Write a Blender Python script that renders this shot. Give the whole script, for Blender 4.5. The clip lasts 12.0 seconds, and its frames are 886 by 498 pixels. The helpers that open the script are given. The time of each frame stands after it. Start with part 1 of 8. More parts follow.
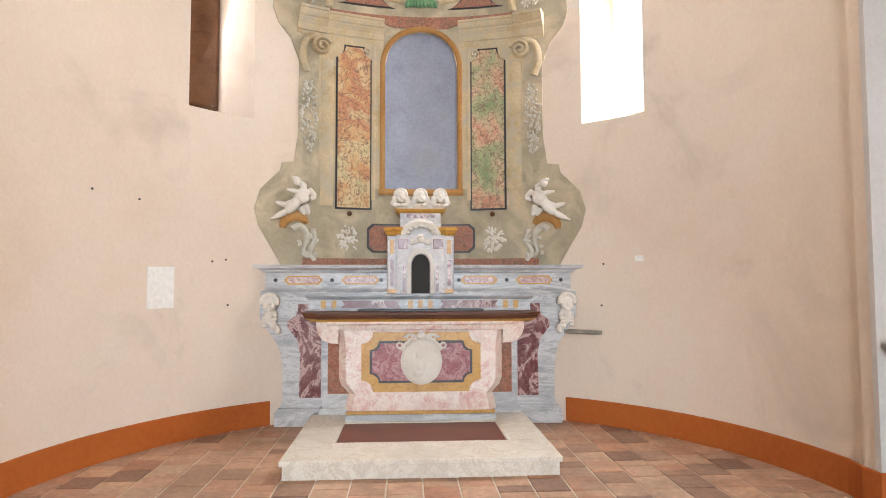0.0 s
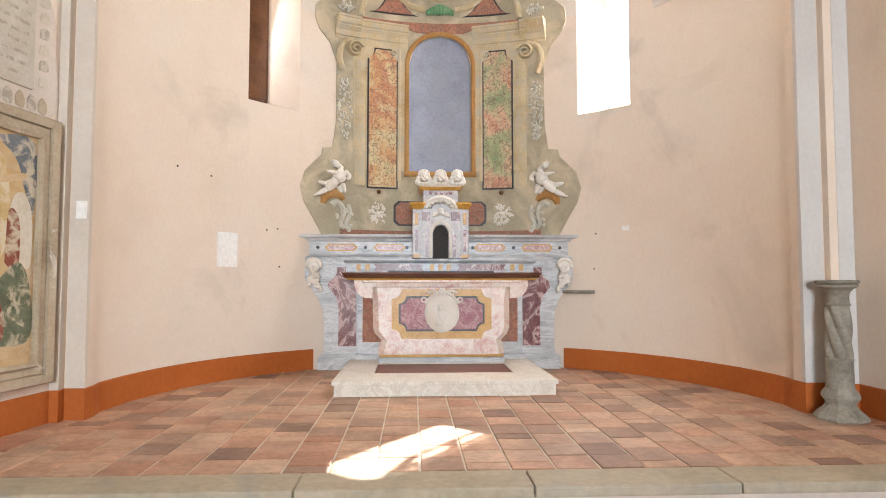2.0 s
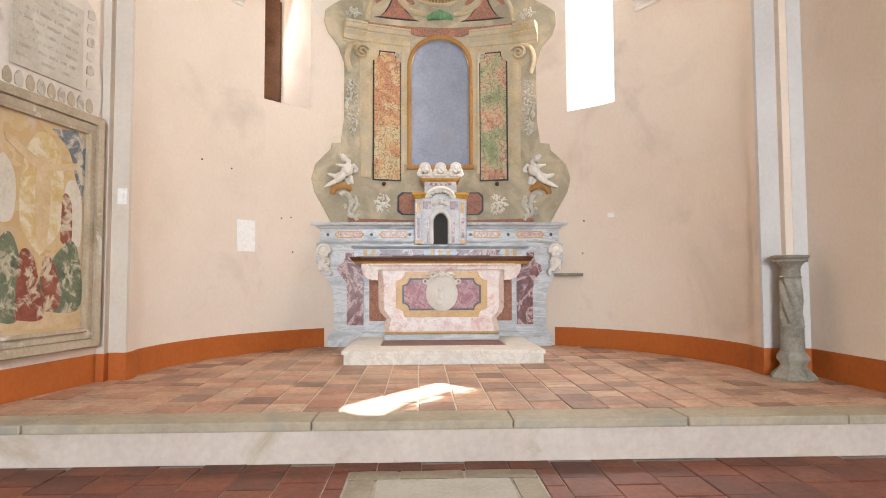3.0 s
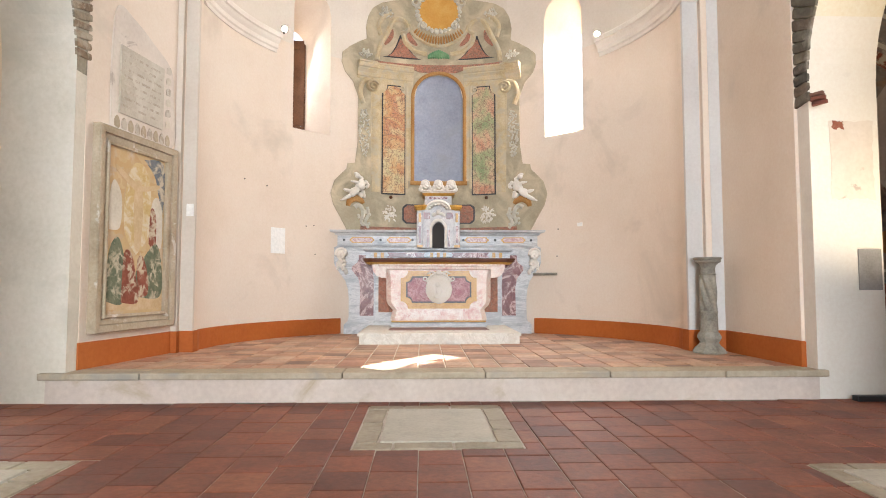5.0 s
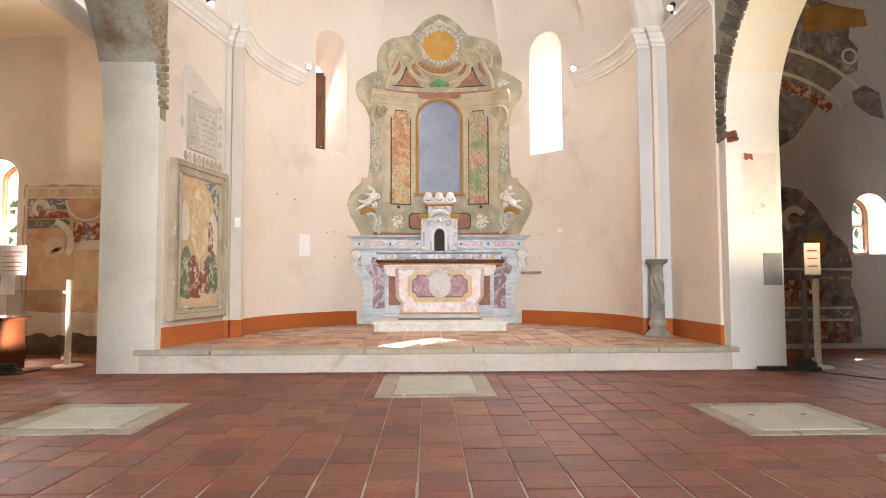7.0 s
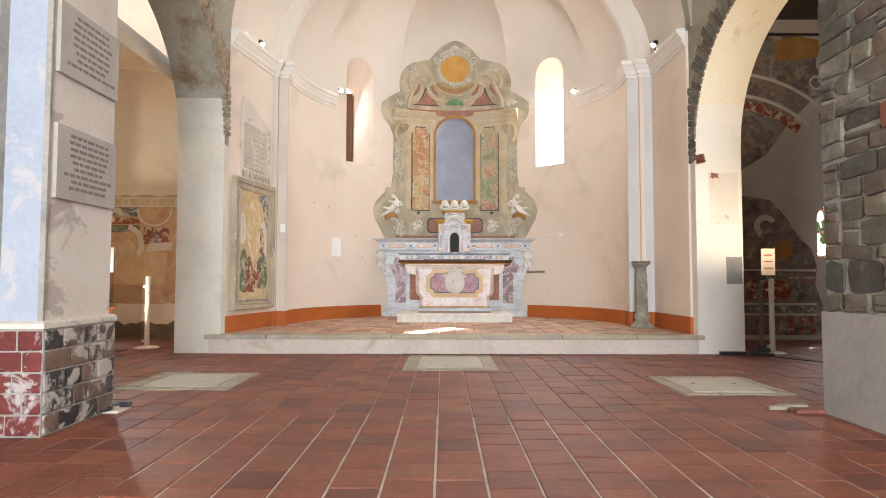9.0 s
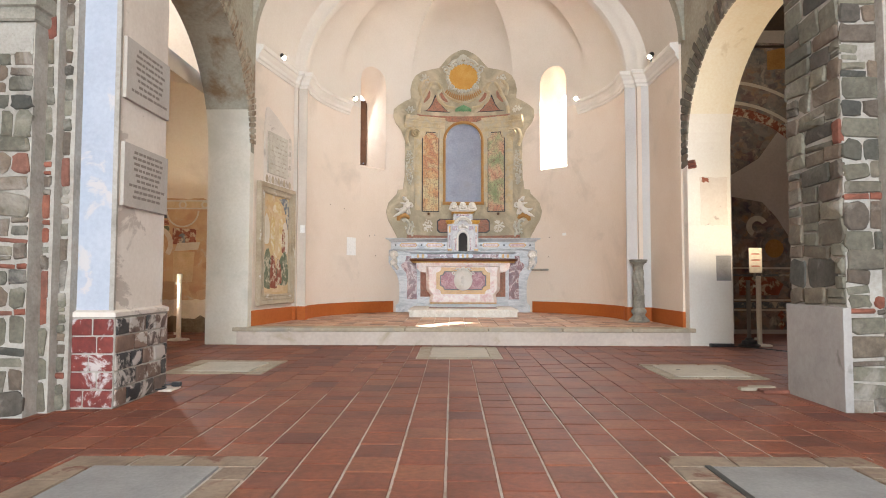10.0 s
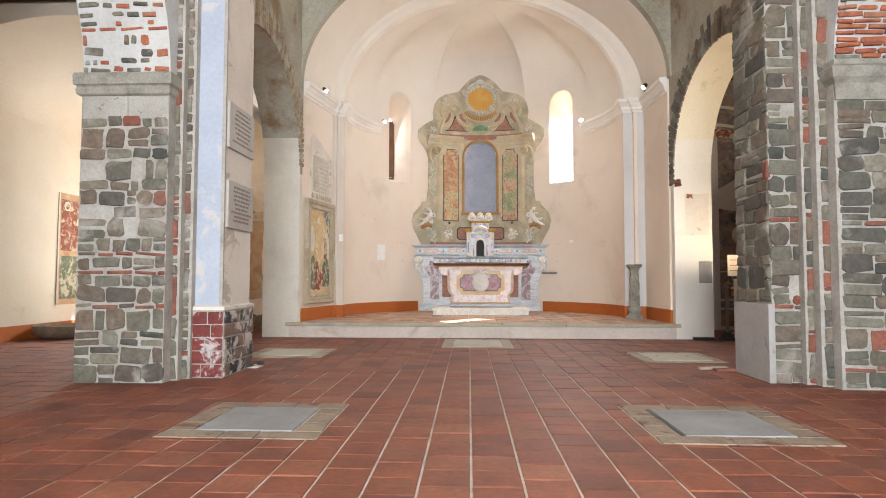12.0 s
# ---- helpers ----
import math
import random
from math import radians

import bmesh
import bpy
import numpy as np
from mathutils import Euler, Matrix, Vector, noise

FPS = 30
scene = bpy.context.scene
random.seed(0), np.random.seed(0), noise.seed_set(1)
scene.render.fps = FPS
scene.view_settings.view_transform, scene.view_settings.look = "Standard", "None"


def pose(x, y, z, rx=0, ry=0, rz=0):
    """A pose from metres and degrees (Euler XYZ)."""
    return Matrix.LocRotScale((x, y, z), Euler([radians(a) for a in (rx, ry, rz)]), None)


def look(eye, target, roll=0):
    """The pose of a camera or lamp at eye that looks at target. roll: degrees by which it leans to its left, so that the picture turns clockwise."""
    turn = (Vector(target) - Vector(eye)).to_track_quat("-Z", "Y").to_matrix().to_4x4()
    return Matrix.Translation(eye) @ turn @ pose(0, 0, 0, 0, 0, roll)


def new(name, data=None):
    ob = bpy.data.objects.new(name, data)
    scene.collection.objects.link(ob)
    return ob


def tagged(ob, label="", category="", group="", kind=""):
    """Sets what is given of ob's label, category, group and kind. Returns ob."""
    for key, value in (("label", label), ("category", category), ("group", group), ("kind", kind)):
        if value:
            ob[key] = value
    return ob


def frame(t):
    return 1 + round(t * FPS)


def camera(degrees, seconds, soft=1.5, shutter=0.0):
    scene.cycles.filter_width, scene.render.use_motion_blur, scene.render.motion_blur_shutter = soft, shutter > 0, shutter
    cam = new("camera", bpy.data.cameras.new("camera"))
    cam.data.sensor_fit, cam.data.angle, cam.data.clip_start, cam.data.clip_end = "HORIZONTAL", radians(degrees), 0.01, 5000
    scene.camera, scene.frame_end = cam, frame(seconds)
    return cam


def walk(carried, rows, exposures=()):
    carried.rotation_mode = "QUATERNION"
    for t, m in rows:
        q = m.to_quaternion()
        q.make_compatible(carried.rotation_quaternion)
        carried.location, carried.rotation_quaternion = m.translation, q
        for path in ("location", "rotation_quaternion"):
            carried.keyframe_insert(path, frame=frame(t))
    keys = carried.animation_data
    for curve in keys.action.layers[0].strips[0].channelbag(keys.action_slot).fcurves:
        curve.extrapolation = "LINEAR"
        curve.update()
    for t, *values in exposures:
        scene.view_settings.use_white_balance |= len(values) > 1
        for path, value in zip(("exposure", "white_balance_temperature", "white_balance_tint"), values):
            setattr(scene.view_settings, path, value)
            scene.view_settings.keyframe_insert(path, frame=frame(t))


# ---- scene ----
cam = camera(72.6, 12.0, soft=1.0)
PATH = [
    (0, (0.171, -0.088, 1.706), (0.291, 1.905, 1.813), -0.1),
    (0.5, (0.118, -0.355, 1.69), (0.228, 1.639, 1.796), 0.0),
    (1, (0.063, -0.634, 1.634), (0.168, 1.361, 1.735), -0.1),
    (1.5, (0.037, -0.886, 1.476), (0.14, 1.109, 1.576), -0.1),
    (2, (-0.012, -1.164, 1.326), (0.086, 0.831, 1.429), 0.0),
    (2.5, (-0.014, -1.447, 1.185), (0.073, 0.548, 1.288), -0.2),
    (3, (0.045, -1.777, 1.124), (0.121, 0.219, 1.226), -0.2),
    (4.8, (0.086, -3.147, 1.011), (0.152, -1.152, 1.132), -0.0),
    (5, (0.076, -3.31, 1.016), (0.142, -1.315, 1.135), 0.0),
    (5.5, (0.055, -3.703, 1.025), (0.119, -1.707, 1.144), -0.0),
    (6, (0.037, -4.11, 1.037), (0.096, -2.115, 1.15), -0.0),
    (6.5, (0.051, -4.511, 1.037), (0.109, -2.515, 1.147), -0.1),
    (7, (0.107, -4.919, 1.02), (0.156, -2.922, 1.129), -0.2),
    (8.8, (0.112, -6.221, 1.043), (0.114, -4.223, 1.135), 0.0),
    (9, (0.094, -6.356, 1.027), (0.091, -4.359, 1.127), 0.1),
    (9.5, (0.086, -6.68, 1.01), (0.07, -4.683, 1.109), -0.0),
    (10, (0.083, -7.027, 1.003), (0.052, -5.029, 1.099), 0.1),
    (10.5, (0.043, -7.384, 1.016), (0.003, -5.388, 1.119), 0.1),
    (11, (0.054, -7.786, 1.038), (0.003, -5.789, 1.136), -0.1),
    (11.5, (0.067, -8.176, 1.033), (-0.001, -6.18, 1.133), -0.0),
    (12, (0.039, -8.597, 1.023), (-0.047, -6.602, 1.124), 0.1),
]
walk(cam, [(t, look(eye, target, roll)) for t, eye, target, roll in PATH], [(0, 2.64), (6.5, 2.8), (9.5, 2.64), (12, 2.56)])

# ---- measures of the church ----
X0 = 0.31            # the axis of nave and apse
YC, R = 3.75, 2.87   # centre and radius of the apse
PLAT = 0.26          # height of the sanctuary platform
STEP_Y = 1.98        # front edge of its step
SPRING, RISE = 4.62, 2.22
THICK = 0.65
AISLE_L, AISLE_R, EAST = -7.5, 8.1, 4.05
WEST = -13.0

# ---- light ----
world = bpy.data.worlds.new("sky")
scene.world = world
world.use_nodes = True
wn = world.node_tree.nodes
sky = wn.new("ShaderNodeTexSky")
sky.sky_type = "NISHITA"
sky.sun_disc = False
SUN_EL, SUN_AZ = radians(43.5), math.atan2(0.60, 0.80)
sky.sun_elevation, sky.sun_rotation = SUN_EL, SUN_AZ
world.node_tree.links.new(sky.outputs[0], wn["Background"].inputs[0])
wn["Background"].inputs[1].default_value = 0.12


def lamp(name, kind, m, energy, colour, **more):
    d = bpy.data.lights.new(name, kind)
    d.energy, d.color = energy, colour
    if kind == "AREA":
        d.shape, d.size, d.size_y = "RECTANGLE", more["size"][0], more["size"][1]
    elif kind == "SPOT":
        d.spot_size, d.spot_blend, d.shadow_soft_size = radians(more["cone"]), 0.6, more["soft"]
    elif kind == "SUN":
        d.angle = radians(0.6)
    ob = new(name, d)
    ob.matrix_world = m
    return ob


sun_from = Vector((math.cos(SUN_EL) * math.sin(SUN_AZ), math.cos(SUN_EL) * math.cos(SUN_AZ), math.sin(SUN_EL)))
lamp("sun", "SUN", look(sun_from * 30, (0, 0, 0)), 5.0, (1.0, 0.95, 0.88))


def apse_dir(deg):
    a = radians(deg)
    return Vector((math.sin(a), math.cos(a), 0))


# daylight standing in the window openings of the apse
for deg, watts in ((42.8, 29), (-42.8, 1.2)):
    d = apse_dir(deg)
    p = Vector((X0, YC, 4.45)) + d * (R + (0.34 if deg > 0 else THICK - 0.12))
    lamp("window_daylight", "AREA", look(p, (-1.6, 2.6, 0.0) if deg > 0 else p - d - Vector((0, 0, 0.35))), watts, (0.97, 0.97, 1.0), size=(0.42, 1.2))
# these stand in for assumed, unseen west openings; the wall there is built closed
lamp("west_door_daylight", "AREA", look((X0, WEST + 0.25, 2.6), (X0, 0, 1.6)), 290, (0.82, 0.91, 1.0), size=(3.2, 4.2))
lamp("west_window_daylight", "AREA", look((X0, WEST + 0.25, 7.0), (X0, 3, 3.0)), 6, (0.90, 0.95, 1.0), size=(2.6, 2.0))
# added warm fill for the north aisle; no opening stands there
lamp("aisle_daylight", "AREA", look((-5.6, WEST + 0.3, 2.6), (-5.6, 3, 2.6)), 9, (1.0, 0.93, 0.85), size=(1.6, 2.6))
# lamps of the church: spots on the cornice, floodlights on the floor
SPOTS = [((-2.80, 3.0, SPRING + 0.13), (0.0, 0.5, 1.4)), ((X0 - 2.25, 5.28, SPRING + 0.10), (0.2, 0.5, 1.8)), ((3.42, 3.0, SPRING + 0.13), (0.4, 0.8, 1.4)), ((X0 + 2.33, 5.30, SPRING + 0.10), (0.2, 0.5, 1.8))]
for (eye, aim), watts in zip(SPOTS, (3, 4, 3, 4)):
    d = (Vector(aim) - Vector(eye)).normalized()
    lamp("spot_lamp", "SPOT", look(Vector(eye) + d * 0.075, aim), watts, (1.0, 0.84, 0.66), cone=90, soft=0.03)
lamp("floodlight_lamp", "SPOT", look((4.95, 0.75, 0.17), (3.95, 0.6, 4.4)), 75, (1.0, 0.84, 0.62), cone=116, soft=0.06)
lamp("floodlight_lamp", "SPOT", look((-4.62, 2.02, 0.17), (-4.8, 4.05, 1.8)), 40, (1.0, 0.90, 0.76), cone=68, soft=0.06)
for x, z, w, watts in ((-6.19, 2.15, 0.4, 40), (6.82, 1.87, 0.42, 8)):
    lamp("aisle_window_daylight", "AREA", look((x, EAST + 0.38, z), (x, 0, z - 0.8)), watts, (0.95, 0.98, 1.0), size=(w, 0.8))


# ---- materials ----
def nodes_of(name):
    m = bpy.data.materials.new(name)
    m.use_nodes = True
    nt = m.node_tree
    return m, nt, nt.nodes["Principled BSDF"]


def noise_tex(nt, scale, detail=5.0, rough=0.55, vec=None, dist=0.0):
    n = nt.nodes.new("ShaderNodeTexNoise")
    n.inputs["Scale"].default_value, n.inputs["Detail"].default_value = scale, detail
    n.inputs["Roughness"].default_value, n.inputs["Distortion"].default_value = rough, dist
    if vec is None:
        vec = place(nt)
    nt.links.new(vec, n.inputs["Vector"])
    return n.outputs["Fac"]


def place(nt):
    g = nt.nodes.new("ShaderNodeNewGeometry")
    return g.outputs["Position"]


def stretched(nt, vec, s, rot=(0, 0, 0)):
    mp = nt.nodes.new("ShaderNodeMapping")
    mp.inputs["Scale"].default_value = s
    mp.inputs["Rotation"].default_value = rot
    nt.links.new(vec, mp.inputs["Vector"])
    return mp.outputs[0]


def ramp(nt, fac, stops):
    r = nt.nodes.new("ShaderNodeValToRGB")
    while len(r.color_ramp.elements) < len(stops):
        r.color_ramp.elements.new(0.5)
    for e, (p, c) in zip(r.color_ramp.elements, stops):
        e.position = p
        e.color = (*c, 1) if len(c) == 3 else c
    nt.links.new(fac, r.inputs[0])
    return r.outputs[0]


def mix(nt, fac, a, b, mode="MIX"):
    m = nt.nodes.new("ShaderNodeMix")
    m.data_type, m.blend_type = "RGBA", mode
    for sock, v in ((m.inputs[0], fac), (m.inputs[6], a), (m.inputs[7], b)):
        if isinstance(v, (int, float)):
            sock.default_value = v
        elif isinstance(v, tuple):
            sock.default_value = (*v, 1)
        else:
            nt.links.new(v, sock)
    return m.outputs[2]


def bump(nt, bs, height, strength, dist=0.01):
    b = nt.nodes.new("ShaderNodeBump")
    b.inputs["Strength"].default_value, b.inputs["Distance"].default_value = strength, dist
    nt.links.new(height, b.inputs["Height"])
    nt.links.new(b.outputs[0], bs.inputs["Normal"])


def surface(name, base, dark, light=None, patch=0.9, grain=30.0, rough=0.9, relief=0.25, stain=None, stain_at=(0.56, 0.66), stain_scale=1.4):
    """Plaster, stone and the like: broad patches, fine grain, stains with an edge of their own."""
    m, nt, bs = nodes_of(name)
    light = light or base
    n1, n2 = noise_tex(nt, patch, 6, 0.6), noise_tex(nt, grain, 5, 0.65)
    col = ramp(nt, n1, [(0.3, dark), (0.5, base), (0.72, light)])
    col = mix(nt, 0.35, col, ramp(nt, n2, [(0.3, dark), (0.65, light)]))
    if stain:
        s = noise_tex(nt, stain_scale, 8, 0.62, dist=0.6)
        col = mix(nt, ramp(nt, s, [(stain_at[0], (0, 0, 0)), (stain_at[1], (1, 1, 1))]), col, stain)
    nt.links.new(col, bs.inputs["Base Color"])
    bs.inputs["Roughness"].default_value = rough
    bs.inputs["Specular IOR Level"].default_value = 0.25
    bump(nt, bs, mix(nt, 0.5, n2, noise_tex(nt, patch * 5, 4)), relief)
    return m


def marble(name, base, vein, vein2=None, scale=6.0, width=0.06, rough=0.35, warp=1.2, stretch=(1, 1, 1), fine=0.5):
    """Clouded stone with soft streaks, thin veins of two sizes and a fine speckle."""
    m, nt, bs = nodes_of(name)
    v = stretched(nt, place(nt), stretch, (0.3, 0.5, 0.2))
    n1 = noise_tex(nt, scale, 9, 0.68, v, warp)
    n2 = noise_tex(nt, scale * 0.45, 8, 0.68, v, warp * 0.6)
    col = ramp(nt, n2, [(0.28, tuple(c * 0.72 for c in base)), (0.5, base), (0.74, tuple(c * 0.7 + v_ * 0.3 for c, v_ in zip(base, vein)))])
    if vein2:
        n3 = noise_tex(nt, scale * 0.9, 9, 0.7, stretched(nt, v, (1.3, 0.8, 1), (1, 0.4, 0)), warp)
        col = mix(nt, ramp(nt, n3, [(0.46, (0, 0, 0)), (0.68, (0.9, 0.9, 0.9))]), col, vein2)
    w = width
    for k, strength in ((n1, 0.85), (noise_tex(nt, scale * 2.7, 6, 0.6, v, warp), fine)):
        col = mix(nt, ramp(nt, k, [(0.5 - w, (0, 0, 0)), (0.5 - w * 0.25, (strength * 0.55,) * 3), (0.5, (strength,) * 3), (0.5 + w, (0, 0, 0))]), col, vein)
    col = mix(nt, 0.6, col, ramp(nt, noise_tex(nt, 70, 4, 0.7), [(0.3, (0.72, 0.72, 0.72)), (0.7, (1.1, 1.1, 1.1))]), "MULTIPLY")
    nt.links.new(col, bs.inputs["Base Color"])
    bs.inputs["Roughness"].default_value = rough
    bump(nt, bs, n1, 0.08)
    return m


def fake_marble(name, stops, vein, scale=3.2):
    """Painted marbling: cloudy patches of colour crossed by a net of thin dark veins."""
    m, nt, bs = nodes_of(name)
    v = place(nt)
    col = ramp(nt, noise_tex(nt, scale, 4, 0.55, stretched(nt, v, (1, 1, 0.8), (0, 0.5, 0)), 0.5), stops)
    vo = nt.nodes.new("ShaderNodeTexVoronoi")
    vo.feature = "DISTANCE_TO_EDGE"
    vo.inputs["Scale"].default_value = 13
    ns = nt.nodes.new("ShaderNodeTexNoise")
    ns.inputs["Scale"].default_value = 6.5
    ns.inputs["Detail"].default_value = 4
    nt.links.new(v, ns.inputs["Vector"])
    add = nt.nodes.new("ShaderNodeVectorMath")
    add.operation = "MULTIPLY_ADD"
    add.inputs[1].default_value = (0.34, 0.34, 0.34)
    nt.links.new(ns.outputs["Color"], add.inputs[0])
    nt.links.new(stretched(nt, v, (1, 1, 0.75), (0, 0.6, 0)), add.inputs[2])
    nt.links.new(add.outputs[0], vo.inputs["Vector"])
    col = mix(nt, ramp(nt, vo.outputs["Distance"], [(0.02, (0.9, 0.9, 0.9)), (0.075, (0, 0, 0))]), col, vein)
    col = mix(nt, 0.25, col, ramp(nt, noise_tex(nt, 45, 4), [(0.3, (0.25, 0.2, 0.14)), (0.7, (0.7, 0.6, 0.45))]))
    nt.links.new(col, bs.inputs["Base Color"])
    bs.inputs["Roughness"].default_value = 0.7
    return m


def pieces(name, colours, grain=18.0, rough=0.85, relief=0.5, by_island=False, patch=5.0, wear=None, wear_at=(0.55, 0.75), wear_max=0.6):
    """Bricks, stones, tiles: each piece takes its own tone."""
    m, nt, bs = nodes_of(name)
    if by_island:
        rnd = nt.nodes.new("ShaderNodeNewGeometry").outputs["Random Per Island"]
    else:
        rnd = nt.nodes.new("ShaderNodeObjectInfo").outputs["Random"]
    step = 1.0 / max(1, len(colours) - 1)
    col = ramp(nt, rnd, [(i * step, c) for i, c in enumerate(colours)])
    n1, n2 = noise_tex(nt, patch, 5, 0.6), noise_tex(nt, grain, 6, 0.68)
    col = mix(nt, 1.0, col, ramp(nt, n1, [(0.25, (0.62, 0.60, 0.58)), (0.7, (1.12, 1.1, 1.08))]), "MULTIPLY")
    col = mix(nt, 0.8, col, ramp(nt, n2, [(0.25, (0.6, 0.6, 0.6)), (0.7, (1.15, 1.15, 1.15))]), "MULTIPLY")
    if wear:
        s = noise_tex(nt, 1.7 if wear_max < 0.7 else 5.0, 8, 0.65, dist=0.5)
        col = mix(nt, ramp(nt, s, [(wear_at[0], (0, 0, 0)), (wear_at[1], (wear_max, wear_max, wear_max))]), col, wear)
    nt.links.new(col, bs.inputs["Base Color"])
    bs.inputs["Roughness"].default_value = rough
    bump(nt, bs, n2, relief)
    return m


def plain(name, colour, rough=0.5, metal=0.0, glow=0.0):
    m, nt, bs = nodes_of(name)
    n = noise_tex(nt, 25, 4)
    nt.links.new(ramp(nt, n, [(0.3, tuple(c * 0.85 for c in colour)), (0.7, colour)]), bs.inputs["Base Color"])
    bs.inputs["Roughness"].default_value, bs.inputs["Metallic"].default_value = rough, metal
    if glow:
        bs.inputs["Emission Color"].default_value = (1.0, 0.9, 0.75, 1)
        bs.inputs["Emission Strength"].default_value = glow
    return m


PLASTER = surface("pink_plaster", (0.75, 0.63, 0.52), (0.67, 0.545, 0.43), (0.79, 0.695, 0.60), 0.55, 34, 0.92, 0.18, (0.60, 0.51, 0.42), (0.54, 0.70), 0.8)
VAULT = surface("vault_plaster", (0.71, 0.635, 0.545), (0.63, 0.55, 0.46), (0.75, 0.685, 0.61), 0.5, 30, 0.92, 0.12)
WHITE = surface("white_limewash", (0.77, 0.72, 0.65), (0.68, 0.61, 0.53), (0.80, 0.77, 0.71), 0.8, 30, 0.9, 0.2, (0.60, 0.55, 0.50), (0.62, 0.8))
CREAM_PL = surface("cream_pilaster_plaster", (0.66, 0.585, 0.50), (0.59, 0.51, 0.43), (0.71, 0.64, 0.57), 0.9, 30, 0.9, 0.15)
BROWN_BRICK = pieces("brown_arch_brick", [(0.30, 0.20, 0.12), (0.36, 0.27, 0.18), (0.24, 0.16, 0.10), (0.34, 0.30, 0.22)], 24, 0.9, 0.6, False, 6.0, (0.44, 0.39, 0.30), (0.46, 0.60), 0.8)
GREY_PL = surface("grey_pilaster_plaster", (0.60, 0.575, 0.55), (0.53, 0.495, 0.47), (0.66, 0.64, 0.615), 0.9, 30, 0.9, 0.15)
PIER_PL = surface("worn_cream_plaster", (0.72, 0.665, 0.56), (0.60, 0.55, 0.45), (0.78, 0.735, 0.65), 1.1, 26, 0.92, 0.35, (0.56, 0.53, 0.44), (0.54, 0.72), 0.9)
ROUGH_PL = surface("rough_grey_render", (0.36, 0.33, 0.26), (0.22, 0.19, 0.14), (0.46, 0.43, 0.35), 1.6, 22, 0.95, 0.6, (0.24, 0.16, 0.09), (0.54, 0.66), 1.3)
AISLE_PL = surface("aisle_plaster", (0.74, 0.63, 0.49), (0.66, 0.54, 0.40), (0.78, 0.69, 0.56), 0.6, 26, 0.93, 0.25, (0.55, 0.44, 0.33), (0.62, 0.78), 0.9)
AISLE_R_PL = surface("grey_aisle_plaster", (0.55, 0.48, 0.43), (0.42, 0.36, 0.32), (0.62, 0.56, 0.51), 0.8, 22, 0.93, 0.3)
# whitish pilaster plaster with the bluish west daylight put into its colour
DAYLIT_PL = surface("blue_daylit_plaster", (0.38, 0.41, 0.475), (0.32, 0.345, 0.40), (0.46, 0.485, 0.54), 1.2, 26, 0.9, 0.25, (0.50, 0.47, 0.46), (0.60, 0.63), 1.6)
PALE_PL = surface("pale_patched_plaster", (0.68, 0.60, 0.52), (0.58, 0.50, 0.43), (0.74, 0.67, 0.60), 1.3, 26, 0.9, 0.3, (0.48, 0.41, 0.35), (0.60, 0.63), 1.9)
PITTED = surface("pitted_pale_block", (0.36, 0.33, 0.285), (0.25, 0.225, 0.19), (0.45, 0.42, 0.37), 2.5, 45, 0.95, 0.9, (0.20, 0.17, 0.14), (0.62, 0.68), 14)
CEMENT = surface("cement_render", (0.36, 0.33, 0.31), (0.28, 0.26, 0.24), (0.43, 0.40, 0.37), 1.5, 20, 0.9, 0.3, (0.22, 0.20, 0.18), (0.64, 0.70), 2.4)
MORTAR = surface("lime_mortar", (0.37, 0.335, 0.29), (0.23, 0.20, 0.165), (0.47, 0.435, 0.39), 3.5, 30, 0.95, 0.7)
PALE_MORTAR = surface("pale_arch_mortar", (0.50, 0.48, 0.45), (0.38, 0.35, 0.32), (0.58, 0.56, 0.53), 3.0, 30, 0.95, 0.5)
ORANGE = surface("orange_skirting_paint", (0.44, 0.115, 0.022), (0.36, 0.085, 0.016), (0.50, 0.15, 0.035), 0.8, 24, 0.7, 0.15)
CORNICE = surface("cornice_paint", (0.78, 0.72, 0.64), (0.66, 0.58, 0.50), (0.80, 0.76, 0.70), 1.2, 40, 0.85, 0.15)
STEP_STONE = surface("step_stone", (0.42, 0.345, 0.245), (0.30, 0.245, 0.175), (0.51, 0.44, 0.34), 1.6, 22, 0.75, 0.35, (0.34, 0.31, 0.26), (0.56, 0.70), 1.8)
RISER = surface("riser_render", (0.60, 0.50, 0.42), (0.48, 0.40, 0.35), (0.68, 0.60, 0.53), 1.2, 20, 0.85, 0.3, (0.40, 0.31, 0.19), (0.56, 0.74), 1.9)
SLAB = surface("tomb_slab_stone", (0.36, 0.305, 0.24), (0.25, 0.20, 0.14), (0.46, 0.40, 0.30), 2.8, 26, 0.7, 0.35, (0.25, 0.17, 0.12), (0.60, 0.70), 3.5)
SLAB_EDGE = surface("worn_slab_border", (0.28, 0.205, 0.15), (0.17, 0.115, 0.085), (0.37, 0.285, 0.21), 3.0, 26, 0.75, 0.4, (0.17, 0.075, 0.05), (0.56, 0.64), 4.5)
SLAB_GREY = surface("grey_tomb_stone", (0.28, 0.268, 0.262), (0.20, 0.188, 0.182), (0.36, 0.345, 0.335), 2.5, 60, 0.6, 0.25)
WHITE_MARBLE = marble("white_marble", (0.82, 0.77, 0.68), (0.64, 0.57, 0.47), None, 3.0, 0.05, 0.4)
GREY_MARBLE = marble("grey_veined_marble", (0.44, 0.445, 0.455), (0.68, 0.68, 0.68), (0.29, 0.305, 0.335), 1.7, 0.05, 0.35, 1.0, (0.5, 1, 2.6))
PALE_MARBLE = marble("pale_pink_grey_marble", (0.42, 0.37, 0.36), (0.62, 0.57, 0.54), (0.33, 0.29, 0.29), 4.0, 0.05, 0.35, 1.2)
